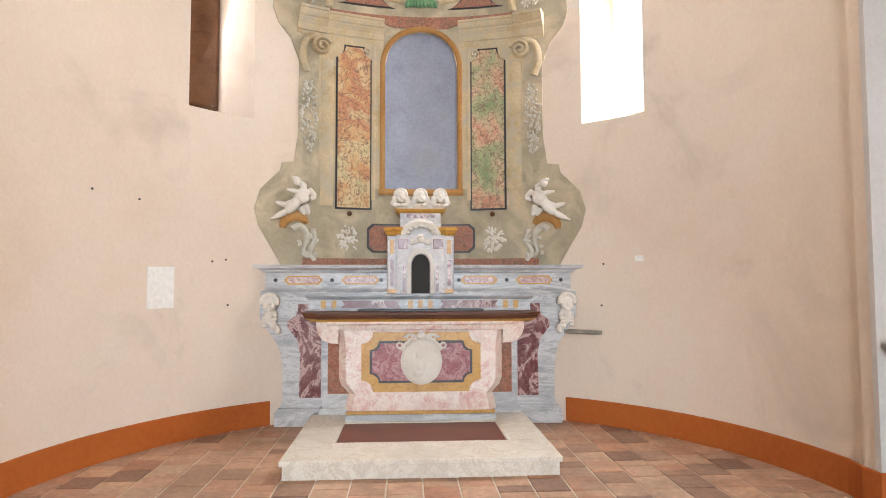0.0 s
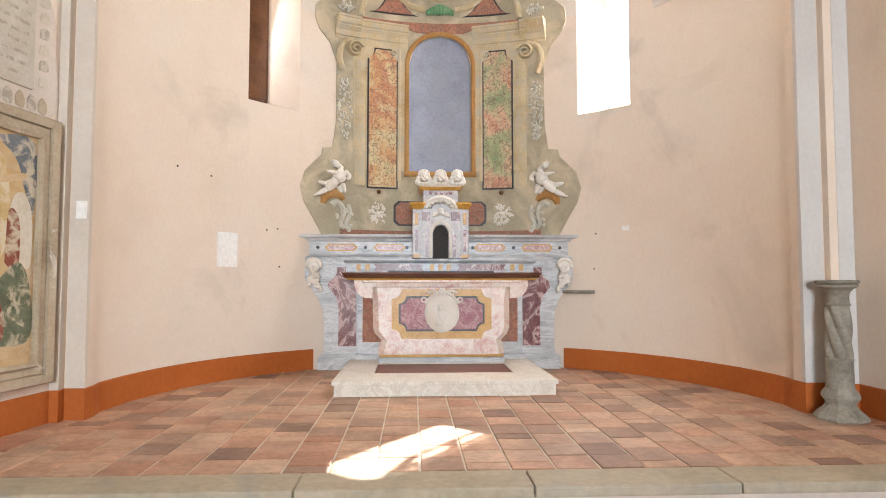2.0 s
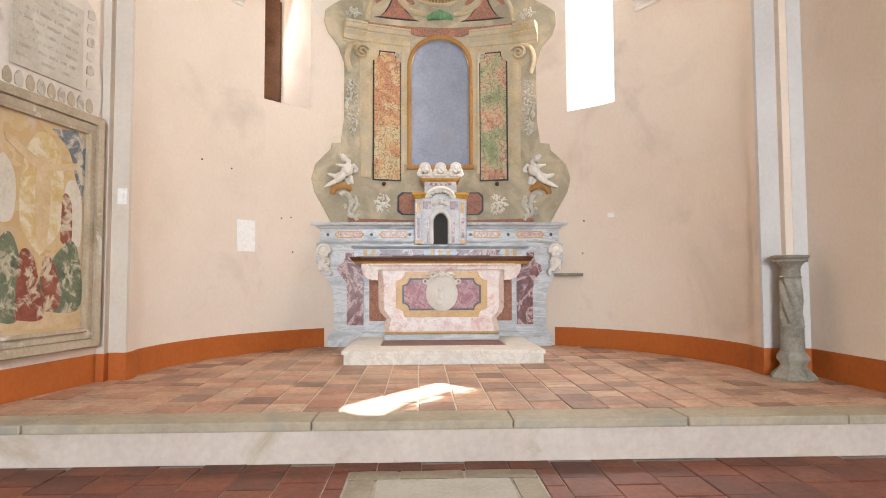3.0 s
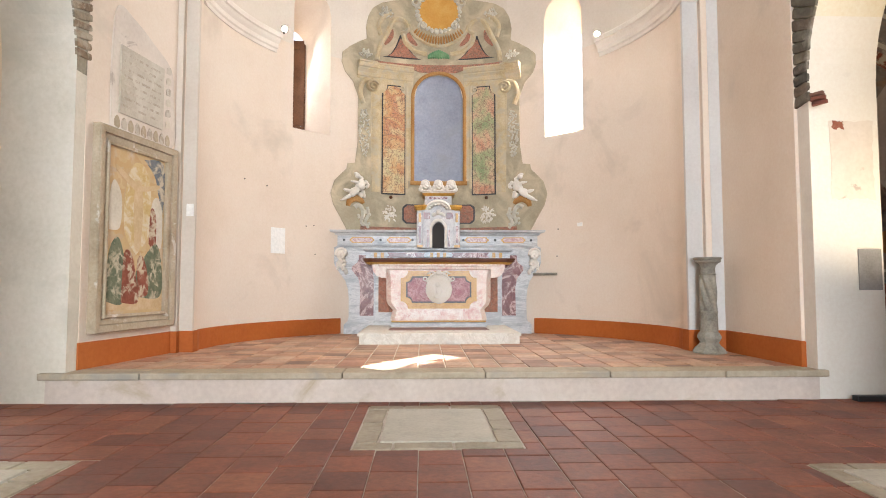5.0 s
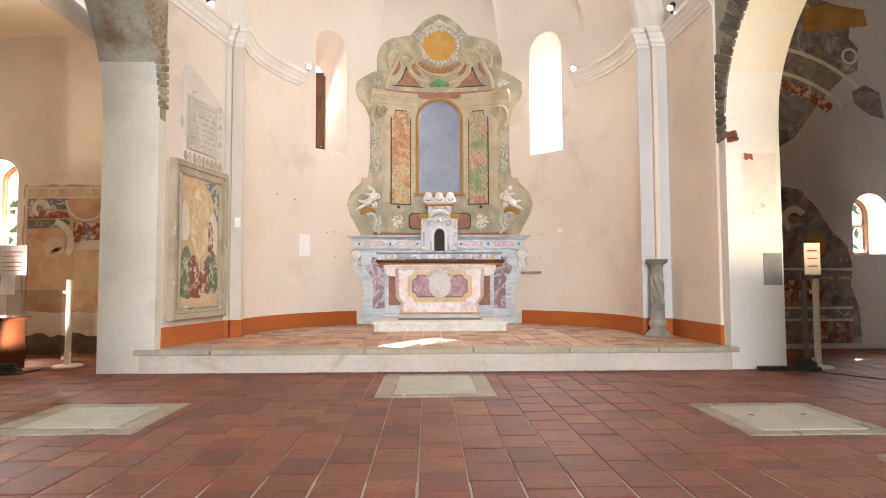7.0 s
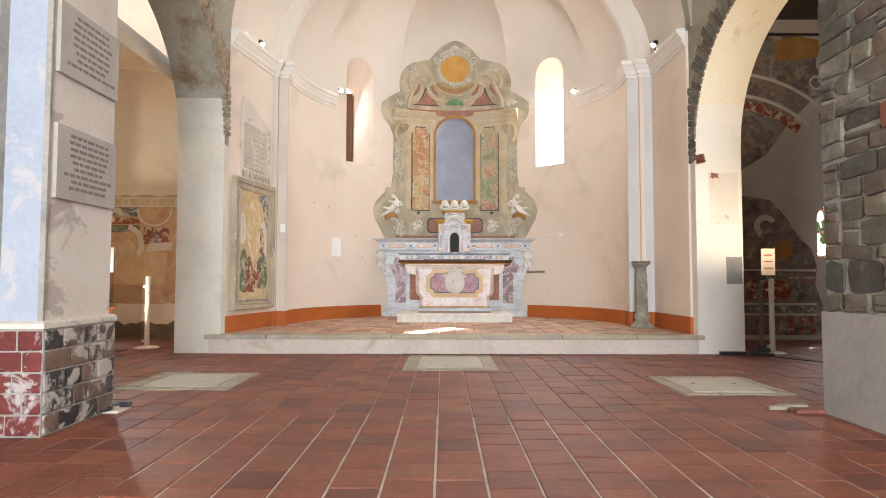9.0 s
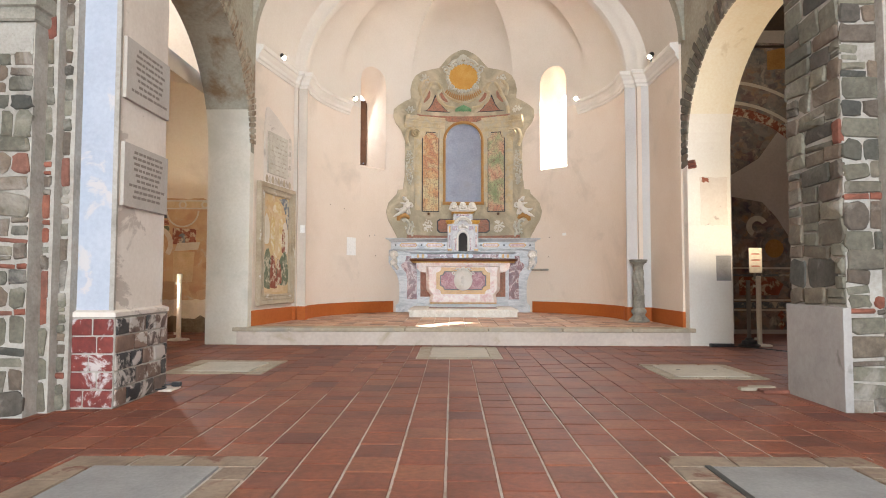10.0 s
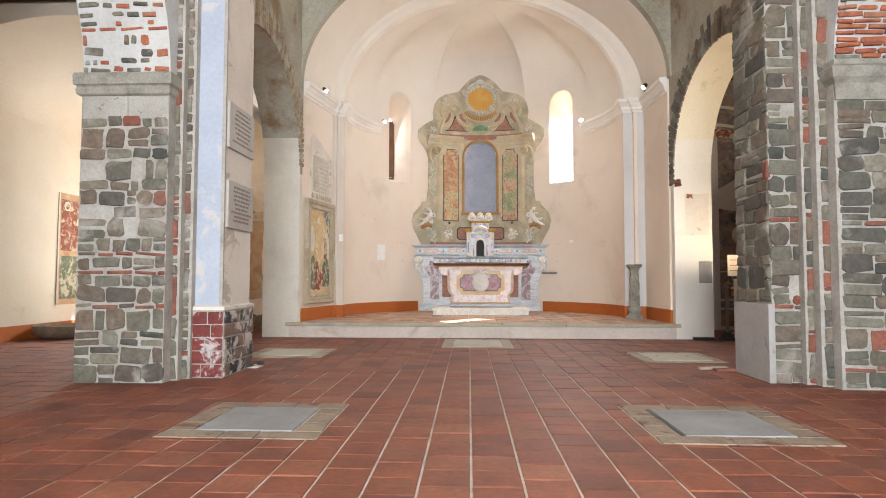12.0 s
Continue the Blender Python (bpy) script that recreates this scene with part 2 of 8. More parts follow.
ORANGE_BRICK = pieces("orange_arch_brick", [(0.40, 0.12, 0.06), (0.45, 0.16, 0.08), (0.34, 0.09, 0.05), (0.42, 0.19, 0.11)], 26, 0.9, 0.6, False, 7.0)
RED_MARBLE = marble("red_brecciated_marble", (0.14, 0.012, 0.016), (0.70, 0.50, 0.45), (0.085, 0.008, 0.012), 2.4, 0.045, 0.3, 1.4, (1, 1, 1), 0.12)
PINK_MARBLE = marble("pink_marble", (0.78, 0.60, 0.51), (0.84, 0.75, 0.66), (0.58, 0.22, 0.18), 4.2, 0.06, 0.35, 1.2)
BRECCIA = marble("pale_breccia", (0.70, 0.58, 0.52), (0.36, 0.10, 0.10), (0.78, 0.70, 0.64), 9.0, 0.05, 0.35, 1.4)
ROSE_PANEL = marble("rose_marble", (0.29, 0.06, 0.078), (0.58, 0.32, 0.31), (0.20, 0.036, 0.05), 7.0, 0.045, 0.4, 1.0)
OCHRE_MARBLE = marble("ochre_marble", (0.56, 0.27, 0.035), (0.66, 0.38, 0.09), (0.43, 0.18, 0.02), 8.0, 0.08, 0.35)
BLACK_STONE = plain("black_slate", (0.025, 0.023, 0.026), 0.4)
STUCCO = surface("white_stucco", (0.76, 0.71, 0.64), (0.62, 0.55, 0.46), (0.80, 0.77, 0.72), 3.0, 50, 0.7, 0.2)
RETABLE = surface("olive_grey_stucco", (0.37, 0.32, 0.225), (0.28, 0.24, 0.165), (0.45, 0.395, 0.29), 1.6, 30, 0.85, 0.25, (0.56, 0.47, 0.33), (0.44, 0.66), 3.0)
CREAM = surface("cream_stucco", (0.53, 0.42, 0.25), (0.36, 0.265, 0.14), (0.62, 0.53, 0.37), 4.0, 40, 0.8, 0.25, (0.46, 0.41, 0.31), (0.46, 0.62), 5)
PALE_GREEN = surface("grey_green_stucco", (0.57, 0.54, 0.45), (0.40, 0.38, 0.30), (0.70, 0.66, 0.58), 7.0, 50, 0.8, 0.3)
OCHRE = surface("ochre_paint", (0.40, 0.20, 0.06), (0.29, 0.13, 0.035), (0.48, 0.28, 0.11), 2.5, 40, 0.75, 0.2)
ORANGE_PAINT = surface("orange_cartouche_paint", (0.60, 0.32, 0.07), (0.52, 0.24, 0.04), (0.66, 0.42, 0.14), 4, 40, 0.7, 0.1)
RUST = fake_marble("rust_marbling", [(0.3, (0.24, 0.055, 0.025)), (0.55, (0.34, 0.07, 0.03)), (0.75, (0.42, 0.15, 0.07))], (0.10, 0.03, 0.015), 6)
MARBLING_L = fake_marble("warm_marbling", [(0.3, (0.40, 0.38, 0.18)), (0.44, (0.62, 0.48, 0.25)), (0.54, (0.58, 0.27, 0.09)), (0.61, (0.48, 0.15, 0.06)), (0.68, (0.62, 0.42, 0.20)), (0.78, (0.64, 0.54, 0.34))], (0.16, 0.05, 0.02))
MARBLING_R = fake_marble("cool_marbling", [(0.3, (0.12, 0.22, 0.08)), (0.42, (0.30, 0.35, 0.17)), (0.52, (0.58, 0.36, 0.22)), (0.62, (0.48, 0.15, 0.08)), (0.75, (0.60, 0.42, 0.28))], (0.12, 0.05, 0.03))
GREEN = surface("green_shell_paint", (0.12, 0.27, 0.13), (0.07, 0.19, 0.09), (0.22, 0.37, 0.20), 8, 40, 0.6, 0.2)
NICHE = surface("blue_grey_niche_paint", (0.34, 0.37, 0.45), (0.25, 0.265, 0.32), (0.43, 0.45, 0.52), 2.0, 26, 0.8, 0.2, (0.34, 0.35, 0.38), (0.56, 0.75), 2.0)
WOOD = surface("dark_walnut", (0.105, 0.032, 0.012), (0.06, 0.018, 0.008), (0.16, 0.055, 0.022), 3, 60, 0.45, 0.2)
BOARD = surface("red_brown_board", (0.16, 0.045, 0.025), (0.11, 0.03, 0.018), (0.20, 0.065, 0.04), 3, 40, 0.4, 0.15)
FRAME_WOOD = surface("brown_window_wood", (0.13, 0.06, 0.03), (0.07, 0.03, 0.015), (0.19, 0.09, 0.045), 4, 50, 0.6, 0.3)
BEAM = surface("old_dark_beam", (0.035, 0.022, 0.014), (0.018, 0.012, 0.008), (0.06, 0.038, 0.024), 3, 40, 0.8, 0.4)
COLUMN = surface("worn_grey_stone", (0.27, 0.245, 0.20), (0.14, 0.125, 0.10), (0.39, 0.36, 0.30), 6, 50, 0.8, 0.5)
PLAQUE = surface("inscribed_grey_marble", (0.42, 0.37, 0.32), (0.34, 0.30, 0.26), (0.48, 0.43, 0.38), 3, 50, 0.6, 0.2)
LETTER = plain("dark_cut_letters", (0.22, 0.18, 0.15), 0.8)
PAPER = plain("white_paper", (0.92, 0.90, 0.86), 0.7)
CARD = plain("cream_card", (0.78, 0.70, 0.58), 0.7)
RED_INK = plain("red_ink", (0.55, 0.12, 0.06), 0.7)
POST_WHITE = plain("white_enamel", (0.80, 0.76, 0.66), 0.4)
METAL = plain("brushed_metal", (0.35, 0.33, 0.30), 0.35, 0.9)
BLACK = plain("black_plastic", (0.018, 0.018, 0.02), 0.45)
BULB = plain("lit_lamp_glass", (0.9, 0.85, 0.75), 0.3, 0.0, 18.0)
DARK_IN = plain("dark_interior", (0.05, 0.043, 0.038), 0.8)
EARTH = surface("bare_rubble_footing", (0.17, 0.125, 0.08), (0.09, 0.065, 0.04), (0.28, 0.22, 0.15), 7, 30, 0.95, 0.9)
PGROUT = surface("sanctuary_mortar", (0.66, 0.58, 0.48), (0.52, 0.44, 0.35), (0.72, 0.66, 0.57), 3, 40, 0.95, 0.4)
GROUT = surface("floor_mortar", (0.50, 0.43, 0.37), (0.30, 0.22, 0.17), (0.60, 0.54, 0.48), 3, 40, 0.95, 0.4)
TILE = pieces("nave_terracotta", [(0.215, 0.060, 0.030), (0.28, 0.080, 0.038), (0.15, 0.042, 0.026), (0.30, 0.10, 0.05), (0.20, 0.06, 0.034), (0.25, 0.066, 0.03)], 24, 0.62, 0.3, False, 3.0, (0.13, 0.06, 0.045))
TILE_FAR = pieces("nave_terracotta_far", [(0.215, 0.060, 0.030), (0.28, 0.080, 0.038), (0.15, 0.042, 0.026), (0.30, 0.10, 0.05), (0.20, 0.06, 0.034), (0.25, 0.066, 0.03)], 24, 0.62, 0.3, True, 3.0, (0.13, 0.06, 0.045))
PTILE = pieces("sanctuary_terracotta", [(0.56, 0.33, 0.21), (0.60, 0.38, 0.25), (0.47, 0.23, 0.145), (0.64, 0.43, 0.30), (0.27, 0.145, 0.10), (0.60, 0.38, 0.26), (0.54, 0.29, 0.18)], 22, 0.6, 0.35, False, 3.0, (0.42, 0.33, 0.24))
PTILE_FAR = pieces("sanctuary_terracotta_far", [(0.56, 0.33, 0.21), (0.60, 0.38, 0.25), (0.47, 0.23, 0.145), (0.64, 0.43, 0.30), (0.27, 0.145, 0.10), (0.60, 0.38, 0.26), (0.54, 0.29, 0.18)], 22, 0.6, 0.35, True, 3.0, (0.42, 0.33, 0.24))
STONE = pieces("grey_green_rubble", [(0.07, 0.068, 0.058), (0.17, 0.155, 0.115), (0.11, 0.105, 0.085), (0.25, 0.225, 0.165), (0.15, 0.11, 0.08), (0.09, 0.086, 0.074), (0.20, 0.145, 0.105), (0.155, 0.14, 0.105), (0.23, 0.215, 0.165), (0.13, 0.11, 0.085)], 26, 0.9, 0.9, False, 9.0, (0.40, 0.36, 0.31), (0.54, 0.67), 0.69)
BRICK = pieces("red_brick", [(0.24, 0.08, 0.05), (0.29, 0.11, 0.07), (0.19, 0.065, 0.045), (0.28, 0.14, 0.10)], 26, 0.9, 0.6, False, 7.0)
RED_PAINTED = pieces("dark_red_painted_block", [(0.17, 0.028, 0.022), (0.22, 0.04, 0.03), (0.14, 0.025, 0.022)], 22, 0.7, 0.5, False, 5.0, (0.50, 0.44, 0.42), (0.54, 0.60), 0.95)
SOOT = pieces("blackened_block", [(0.035, 0.033, 0.035), (0.07, 0.06, 0.055), (0.24, 0.15, 0.11), (0.05, 0.045, 0.045)], 9, 0.85, 0.6, False, 8.0, (0.47, 0.41, 0.36), (0.48, 0.54), 0.95)
# the arch's warm lamp glow is in this limewash colour, besides brown stains
ARCH_PL = surface("warm_lit_limewash", (0.75, 0.67, 0.51), (0.65, 0.53, 0.35), (0.79, 0.74, 0.63), 0.9, 26, 0.92, 0.35, (0.45, 0.33, 0.18), (0.64, 0.76), 1.1)


def fresco(name, stops, scale=2.2, seed=0.0):
    m, nt, bs = nodes_of(name)
    v = stretched(nt, place(nt), (1, 1, 1.3), (0.2 + seed, 0.1, seed))
    vo = nt.nodes.new("ShaderNodeTexVoronoi")
    vo.inputs["Scale"].default_value = scale * 2.2
    ns = nt.nodes.new("ShaderNodeTexNoise")
    ns.inputs["Scale"].default_value = scale * 1.6
    nt.links.new(v, ns.inputs["Vector"])
    add = nt.nodes.new("ShaderNodeVectorMath")
    add.operation = "MULTIPLY_ADD"
    add.inputs[1].default_value = (0.5, 0.5, 0.5)
    nt.links.new(ns.outputs["Color"], add.inputs[0])
    nt.links.new(v, add.inputs[2])
    nt.links.new(add.outputs[0], vo.inputs["Vector"])
    sep = nt.nodes.new("ShaderNodeSeparateColor")
    nt.links.new(vo.outputs["Color"], sep.inputs[0])
    col = ramp(nt, sep.outputs[0], stops)
    col = mix(nt, 0.55, col, ramp(nt, noise_tex(nt, scale * 2.5, 8, 0.65), [(0.3, stops[0][1]), (0.55, stops[len(stops) // 2][1]), (0.75, stops[-1][1])]))
    worn = noise_tex(nt, 4.0, 9, 0.7, dist=0.5)
    col = mix(nt, ramp(nt, worn, [(0.56, (0, 0, 0)), (0.68, (0.8, 0.8, 0.8))]), col, (0.56, 0.47, 0.36))
    nt.links.new(col, bs.inputs["Base Color"])
    bs.inputs["Roughness"].default_value = 0.9
    bump(nt, bs, worn, 0.2)
    return m


FRESCO_WARM = fresco("ochre_fresco", [(0.0, (0.38, 0.18, 0.085)), (0.3, (0.48, 0.28, 0.15)), (0.55, (0.54, 0.35, 0.19)), (0.8, (0.58, 0.40, 0.24)), (1.0, (0.50, 0.30, 0.16))], 1.6)
FRESCO_DARK = fresco("dark_fresco", [(0.0, (0.06, 0.06, 0.075)), (0.3, (0.18, 0.045, 0.035)), (0.5, (0.30, 0.26, 0.22)), (0.7, (0.10, 0.11, 0.13)), (1.0, (0.32, 0.17, 0.07))], 2.6, 0.7)
FRESCO_PALE = fresco("pale_fresco_ground", [(0.0, (0.56, 0.42, 0.22)), (0.4, (0.64, 0.52, 0.33)), (0.7, (0.52, 0.33, 0.15)), (1.0, (0.50, 0.43, 0.33))], 2.6, 0.3)
F_RED = surface("fresco_red", (0.25, 0.07, 0.042), (0.16, 0.042, 0.026), (0.36, 0.15, 0.095), 6, 40, 0.9, 0.2, (0.55, 0.46, 0.33), (0.50, 0.60), 9)
F_GREEN = surface("fresco_green", (0.13, 0.15, 0.095), (0.075, 0.09, 0.055), (0.24, 0.245, 0.16), 6, 40, 0.9, 0.2, (0.50, 0.44, 0.32), (0.50, 0.60), 9)
F_GOLD = surface("fresco_gold", (0.58, 0.42, 0.19), (0.48, 0.32, 0.12), (0.65, 0.52, 0.30), 4, 40, 0.9, 0.2, (0.66, 0.58, 0.42), (0.47, 0.60), 8)
F_FLESH = surface("fresco_pale_figure", (0.58, 0.42, 0.24), (0.48, 0.33, 0.17), (0.66, 0.52, 0.34), 6, 40, 0.9, 0.2)
F_WHITE = surface("fresco_white", (0.62, 0.56, 0.46), (0.50, 0.43, 0.33), (0.68, 0.63, 0.54), 5, 40, 0.9, 0.2)
F_BLUE = surface("fresco_blue_grey", (0.14, 0.155, 0.17), (0.09, 0.10, 0.115), (0.24, 0.25, 0.26), 5, 40, 0.9, 0.2, (0.52, 0.45, 0.34), (0.48, 0.58), 9)
STONE_FRAME = surface("grey_cream_stone_frame", (0.44, 0.355, 0.245), (0.30, 0.23, 0.15), (0.53, 0.455, 0.35), 3, 40, 0.85, 0.4, (0.66, 0.62, 0.55), (0.62, 0.7), 4)
ACRYLIC = bpy.data.materials.new("clear_acrylic")
ACRYLIC.use_nodes = True
_b = ACRYLIC.node_tree.nodes["Principled BSDF"]
_b.inputs["Transmission Weight"].default_value, _b.inputs["Roughness"].default_value, _b.inputs["IOR"].default_value = 1.0, 0.02, 1.15
GLASS = bpy.data.materials.new("window_glass")
GLASS.use_nodes = True
_b = GLASS.node_tree.nodes["Principled BSDF"]
_b.inputs["Transmission Weight"].default_value, _b.inputs["Roughness"].default_value, _b.inputs["IOR"].default_value = 1.0, 0.03, 1.1
SLAB_PALE = surface("pale_grey_slab_stone", (0.47, 0.43, 0.36), (0.36, 0.33, 0.28), (0.55, 0.51, 0.44), 2.5, 40, 0.65, 0.25, (0.33, 0.28, 0.22), (0.62, 0.74), 4)
INSCR = surface("pale_weathered_tablet", (0.52, 0.46, 0.37), (0.40, 0.35, 0.28), (0.60, 0.55, 0.47), 3, 40, 0.9, 0.3, (0.62, 0.57, 0.49), (0.56, 0.68), 3)
FAINT = surface("faint_worn_letters", (0.40, 0.34, 0.27), (0.32, 0.27, 0.21), (0.50, 0.44, 0.36), 12, 60, 0.9, 0.1, (0.54, 0.48, 0.40), (0.46, 0.54), 14)


# ---- mesh helpers ----
def finish(name, bm, material, smooth=False):
    bmesh.ops.recalc_face_normals(bm, faces=bm.faces)
    if smooth:
        for e in bm.edges:
            if len(e.link_faces) == 2 and e.calc_face_angle(0.0) > 0.6:
                e.smooth = False
    me = bpy.data.meshes.new(name)
    bm.to_mesh(me)
    bm.free()
    me.materials.append(material)
    if smooth:
        me.polygons.foreach_set("use_smooth", [True] * len(me.polygons))
        me.update()
    return me


def part(name, bm, material, parent=None, label="", smooth=False):
    """One mesh object out of a bmesh, under a thing or a part."""
    ob = new(name, finish(name, bm, material, smooth))
    if parent is not None:
        ob.parent = parent
        ob.matrix_parent_inverse = Matrix.Translation(parent.location).inverted() if parent.type == "EMPTY" else Matrix()
    return tagged(ob, label)


def thing(name, at, label, category, group=""):
    ob = new(name)
    ob.empty_display_size = 0.1
    ob.location = at
    return tagged(ob, label, category, group)


def structure(name, bm, material, label="", smooth=False):
    return tagged(new(name, finish(name, bm, material, smooth)), label, "", "", "structure")


def box(bm, x0, x1, y0, y1, z0, z1, bevel=0.0):
    vs = [bm.verts.new((x, y, z)) for x in (x0, x1) for y in (y0, y1) for z in (z0, z1)]
    fs = [bm.faces.new([vs[i] for i in q]) for q in ((0, 1, 3, 2), (4, 6, 7, 5), (0, 4, 5, 1), (2, 3, 7, 6), (0, 2, 6, 4), (1, 5, 7, 3))]
    if bevel:
        es = {e for f in fs for e in f.edges}
        bmesh.ops.bevel(bm, geom=list(es), offset=bevel, segments=2, affect="EDGES", profile=0.6)


def boxed(x0, x1, y0, y1, z0, z1, bevel=0.0):
    bm = bmesh.new()
    box(bm, x0, x1, y0, y1, z0, z1, bevel)
    return bm


def skin(bm, rows, closed=False, caps=False):
    """Quads between rows of points."""
    vr = [[bm.verts.new(p) for p in row] for row in rows]
    n = len(vr[0])
    for a, b in zip(vr, vr[1:]):
        for i in range(n if closed else n - 1):
            j = (i + 1) % n
            bm.faces.new((a[i], a[j], b[j], b[i]))
    if caps:
        bm.faces.new(vr[0][::-1])
        bm.faces.new(vr[-1])


def prism(bm, pts, y0, y1):
    """A shape in x and z, carried from y0 to y1."""
    skin(bm, [[(x, y0, z) for x, z in pts], [(x, y1, z) for x, z in pts]], True, True)


def plan_prism(bm, pts, z0, z1):
    skin(bm, [[(x, y, z0) for x, y in pts], [(x, y, z1) for x, y in pts]], True, True)


def lathe(bm, profile, at, seg=24):
    rows = [[(at[0] + r * math.cos(2 * math.pi * k / seg), at[1] + r * math.sin(2 * math.pi * k / seg), at[2] + z) for k in range(seg)] for r, z in profile]
    skin(bm, rows, True, True)


def moulding(bm, path, profile, closed_ends=True):
    """A profile of (out, z) swept along a plan path of (x, y); out is to the left of the way."""
    rows = []
    for i, (x, y) in enumerate(path):
        ds = []
        for a, b in ((i - 1, i), (i, i + 1)):
            if 0 <= a and b < len(path):
                d = Vector((path[b][0] - path[a][0], path[b][1] - path[a][1]))
                ds.append(d.normalized())
        n = [Vector((-d.y, d.x)) for d in ds]
        m = (n[0] + n[-1]).normalized()
        m = m / max(0.35, m.dot(n[0]))
        rows.append([(x + m.x * o, y + m.y * o, z) for o, z in profile])
    skin(bm, rows, True, closed_ends)


# ---- the curved wall of the apse ----
CREASE, EDGE = radians(23.6), radians(62)


def squareness(phi):
    a = abs(phi)
    if a < CREASE:
        return 3.3 + 3.3 * math.sin((1 - a / CREASE) * math.pi / 2) ** 0.9
    if a < EDGE:
        k = 1 - abs(a - (CREASE + EDGE) / 2) / ((EDGE - CREASE) / 2)
        low = 3.3 + (2.5 - 3.3) * (a - CREASE) / (EDGE - CREASE)
        return low + (5.0 - low) * math.sin(k * math.pi / 2) ** 0.9
    return 2.5 - 0.5 * (a - EDGE) / (math.pi / 2 - EDGE)


def wall_r(phi, z):
    if z <= SPRING:
        return R
    f = min(1.0, (z - SPRING) / RISE)
    n = squareness(phi)
    return R * max(0.0, 1 - f ** n) ** (1 / n)


def on_wall(u, z, d=0.0):
    """The point of the apse wall at u beside the axis and height z, d in front of it."""
    phi = math.asin(max(-0.999, min(0.999, u / R)))
    r = wall_r(phi, z) - d
    return (X0 + r * math.sin(phi), YC + r * math.cos(phi), z)


def wall_at(phi, z, d=0.0):
    r = wall_r(phi, z) - d
    return (X0 + r * math.sin(phi), YC + r * math.cos(phi), z)


# openings: centre and half width as angles, outer half width, sill inside and out, spring of the arch
WIN = [(radians(a), radians(6.6), radians(3.9), 3.36, 3.55, 5.25) for a in (42.8, -42.8)]
DROP = 0.30   # the outer arch of the windows stands this much lower
NICHE_U, NICHE_HW, NICHE_Z0, NICHE_Z1 = 0.02, 0.405, 2.73, 4.12
NPHI = NICHE_U / R, math.asin(NICHE_HW / R)


def opening(phi):
    for c, h, ho, z0, zo, z1 in WIN:
        if abs(phi - c) < h - 1e-6:
            return "window", c, h, ho, z0, zo, z1
    if abs(phi - NPHI[0]) < NPHI[1] - 1e-6:
        return "niche", NPHI[0], NPHI[1], NPHI[1], NICHE_Z0, NICHE_Z0, NICHE_Z1
    return None


def columns():
    marks = {-math.pi / 2, math.pi / 2}
    spans = [(c - h, c + h) for c, h, *_ in WIN] + [(NPHI[0] - NPHI[1], NPHI[0] + NPHI[1])]
    for a, b in spans:
        marks.update(a + (b - a) * k / 16 for k in range(17))
    for k in range(1, 90):
        p = -math.pi / 2 + math.pi * k / 90
        if not any(a - 0.012 < p < b + 0.012 for a, b in spans):
            marks.add(p)
    for c in (-EDGE, -CREASE, CREASE, EDGE):
        marks.add(c)
    return sorted(marks)


def top_of(op, phi):
    _, c, h, _, _, _, z1 = op
    s = max(-1.0, min(1.0, (phi - c) / h))
    return z1 + R * h * math.sqrt(max(0.0, 1 - s * s))


def levels(z0, z1, spring=SPRING):
    out = [z0]
    if z0 < spring < z1:
        out.append(spring)
    if z1 > spring:
        a = math.asin(max(0.0, min(1.0, (max(z0, spring) - spring) / RISE)))
        b = math.asin(min(1.0, (z1 - spring) / RISE))
        out += [spring + RISE * math.sin(a + (b - a) * k / 26) for k in range(1, 26)]
    out.append(z1)
    return out


def strip(bm, a, b, lows, highs):
    """A strip of the inner face between the angles a and b, from a low to a high height on each side."""
    la, lb = levels(lows[0], highs[0]), levels(lows[1], highs[1])
    n = max(len(la), len(lb))
    za = np.interp(np.linspace(0, 1, n), np.linspace(0, 1, len(la)), la)
    zb = np.interp(np.linspace(0, 1, n), np.linspace(0, 1, len(lb)), lb)
    skin(bm, [[wall_at(a, p), wall_at(b, q)] for p, q in zip(za, zb)])


wall_bm, vault_bm = bmesh.new(), bmesh.new()
marks = columns()
for a, b in zip(marks, marks[1:]):
    op = opening((a + b) / 2)
    top = 5.8 if op and op[0] == "window" else SPRING
    if op:
        ta, tb = top_of(op, a), top_of(op, b)
        strip(wall_bm, a, b, (0.0, 0.0), (op[4], op[4]))
        strip(vault_bm if op[0] == "window" else wall_bm, a, b, (ta, tb), (max(top, ta), max(top, tb)))
        if op[0] == "window":
            _, c, h, ho, z0, zo, z1 = op
            oa, ob_ = c + (a - c) * ho / h, c + (b - c) * ho / h
            depth = lambda q: (X0 + (R + THICK) * math.sin(q), YC + (R + THICK) * math.cos(q))
            za, zb = z1 - DROP + (ta - z1) * ho / h, z1 - DROP + (tb - z1) * ho / h
            skin(wall_bm, [[wall_at(a, ta), wall_at(b, tb)], [(*depth(oa), za), (*depth(ob_), zb)]])
            skin(wall_bm, [[wall_at(a, z0), wall_at(b, z0)], [(*depth(oa), zo), (*depth(ob_), zo)]])
    else:
        strip(wall_bm, a, b, (0.0, 0.0), (top, top))
    strip(vault_bm, a, b, (top, top), (SPRING + RISE, SPRING + RISE))
for c, h, ho, z0, zo, z1 in WIN:
    for s in (-1, 1):
        p, q = c + s * h, c + s * ho
        o = (X0 + (R + THICK) * math.sin(q), YC + (R + THICK) * math.cos(q))
        skin(wall_bm, [[wall_at(p, z0), (*o, zo)], [wall_at(p, z1), (*o, z1 - DROP)]])
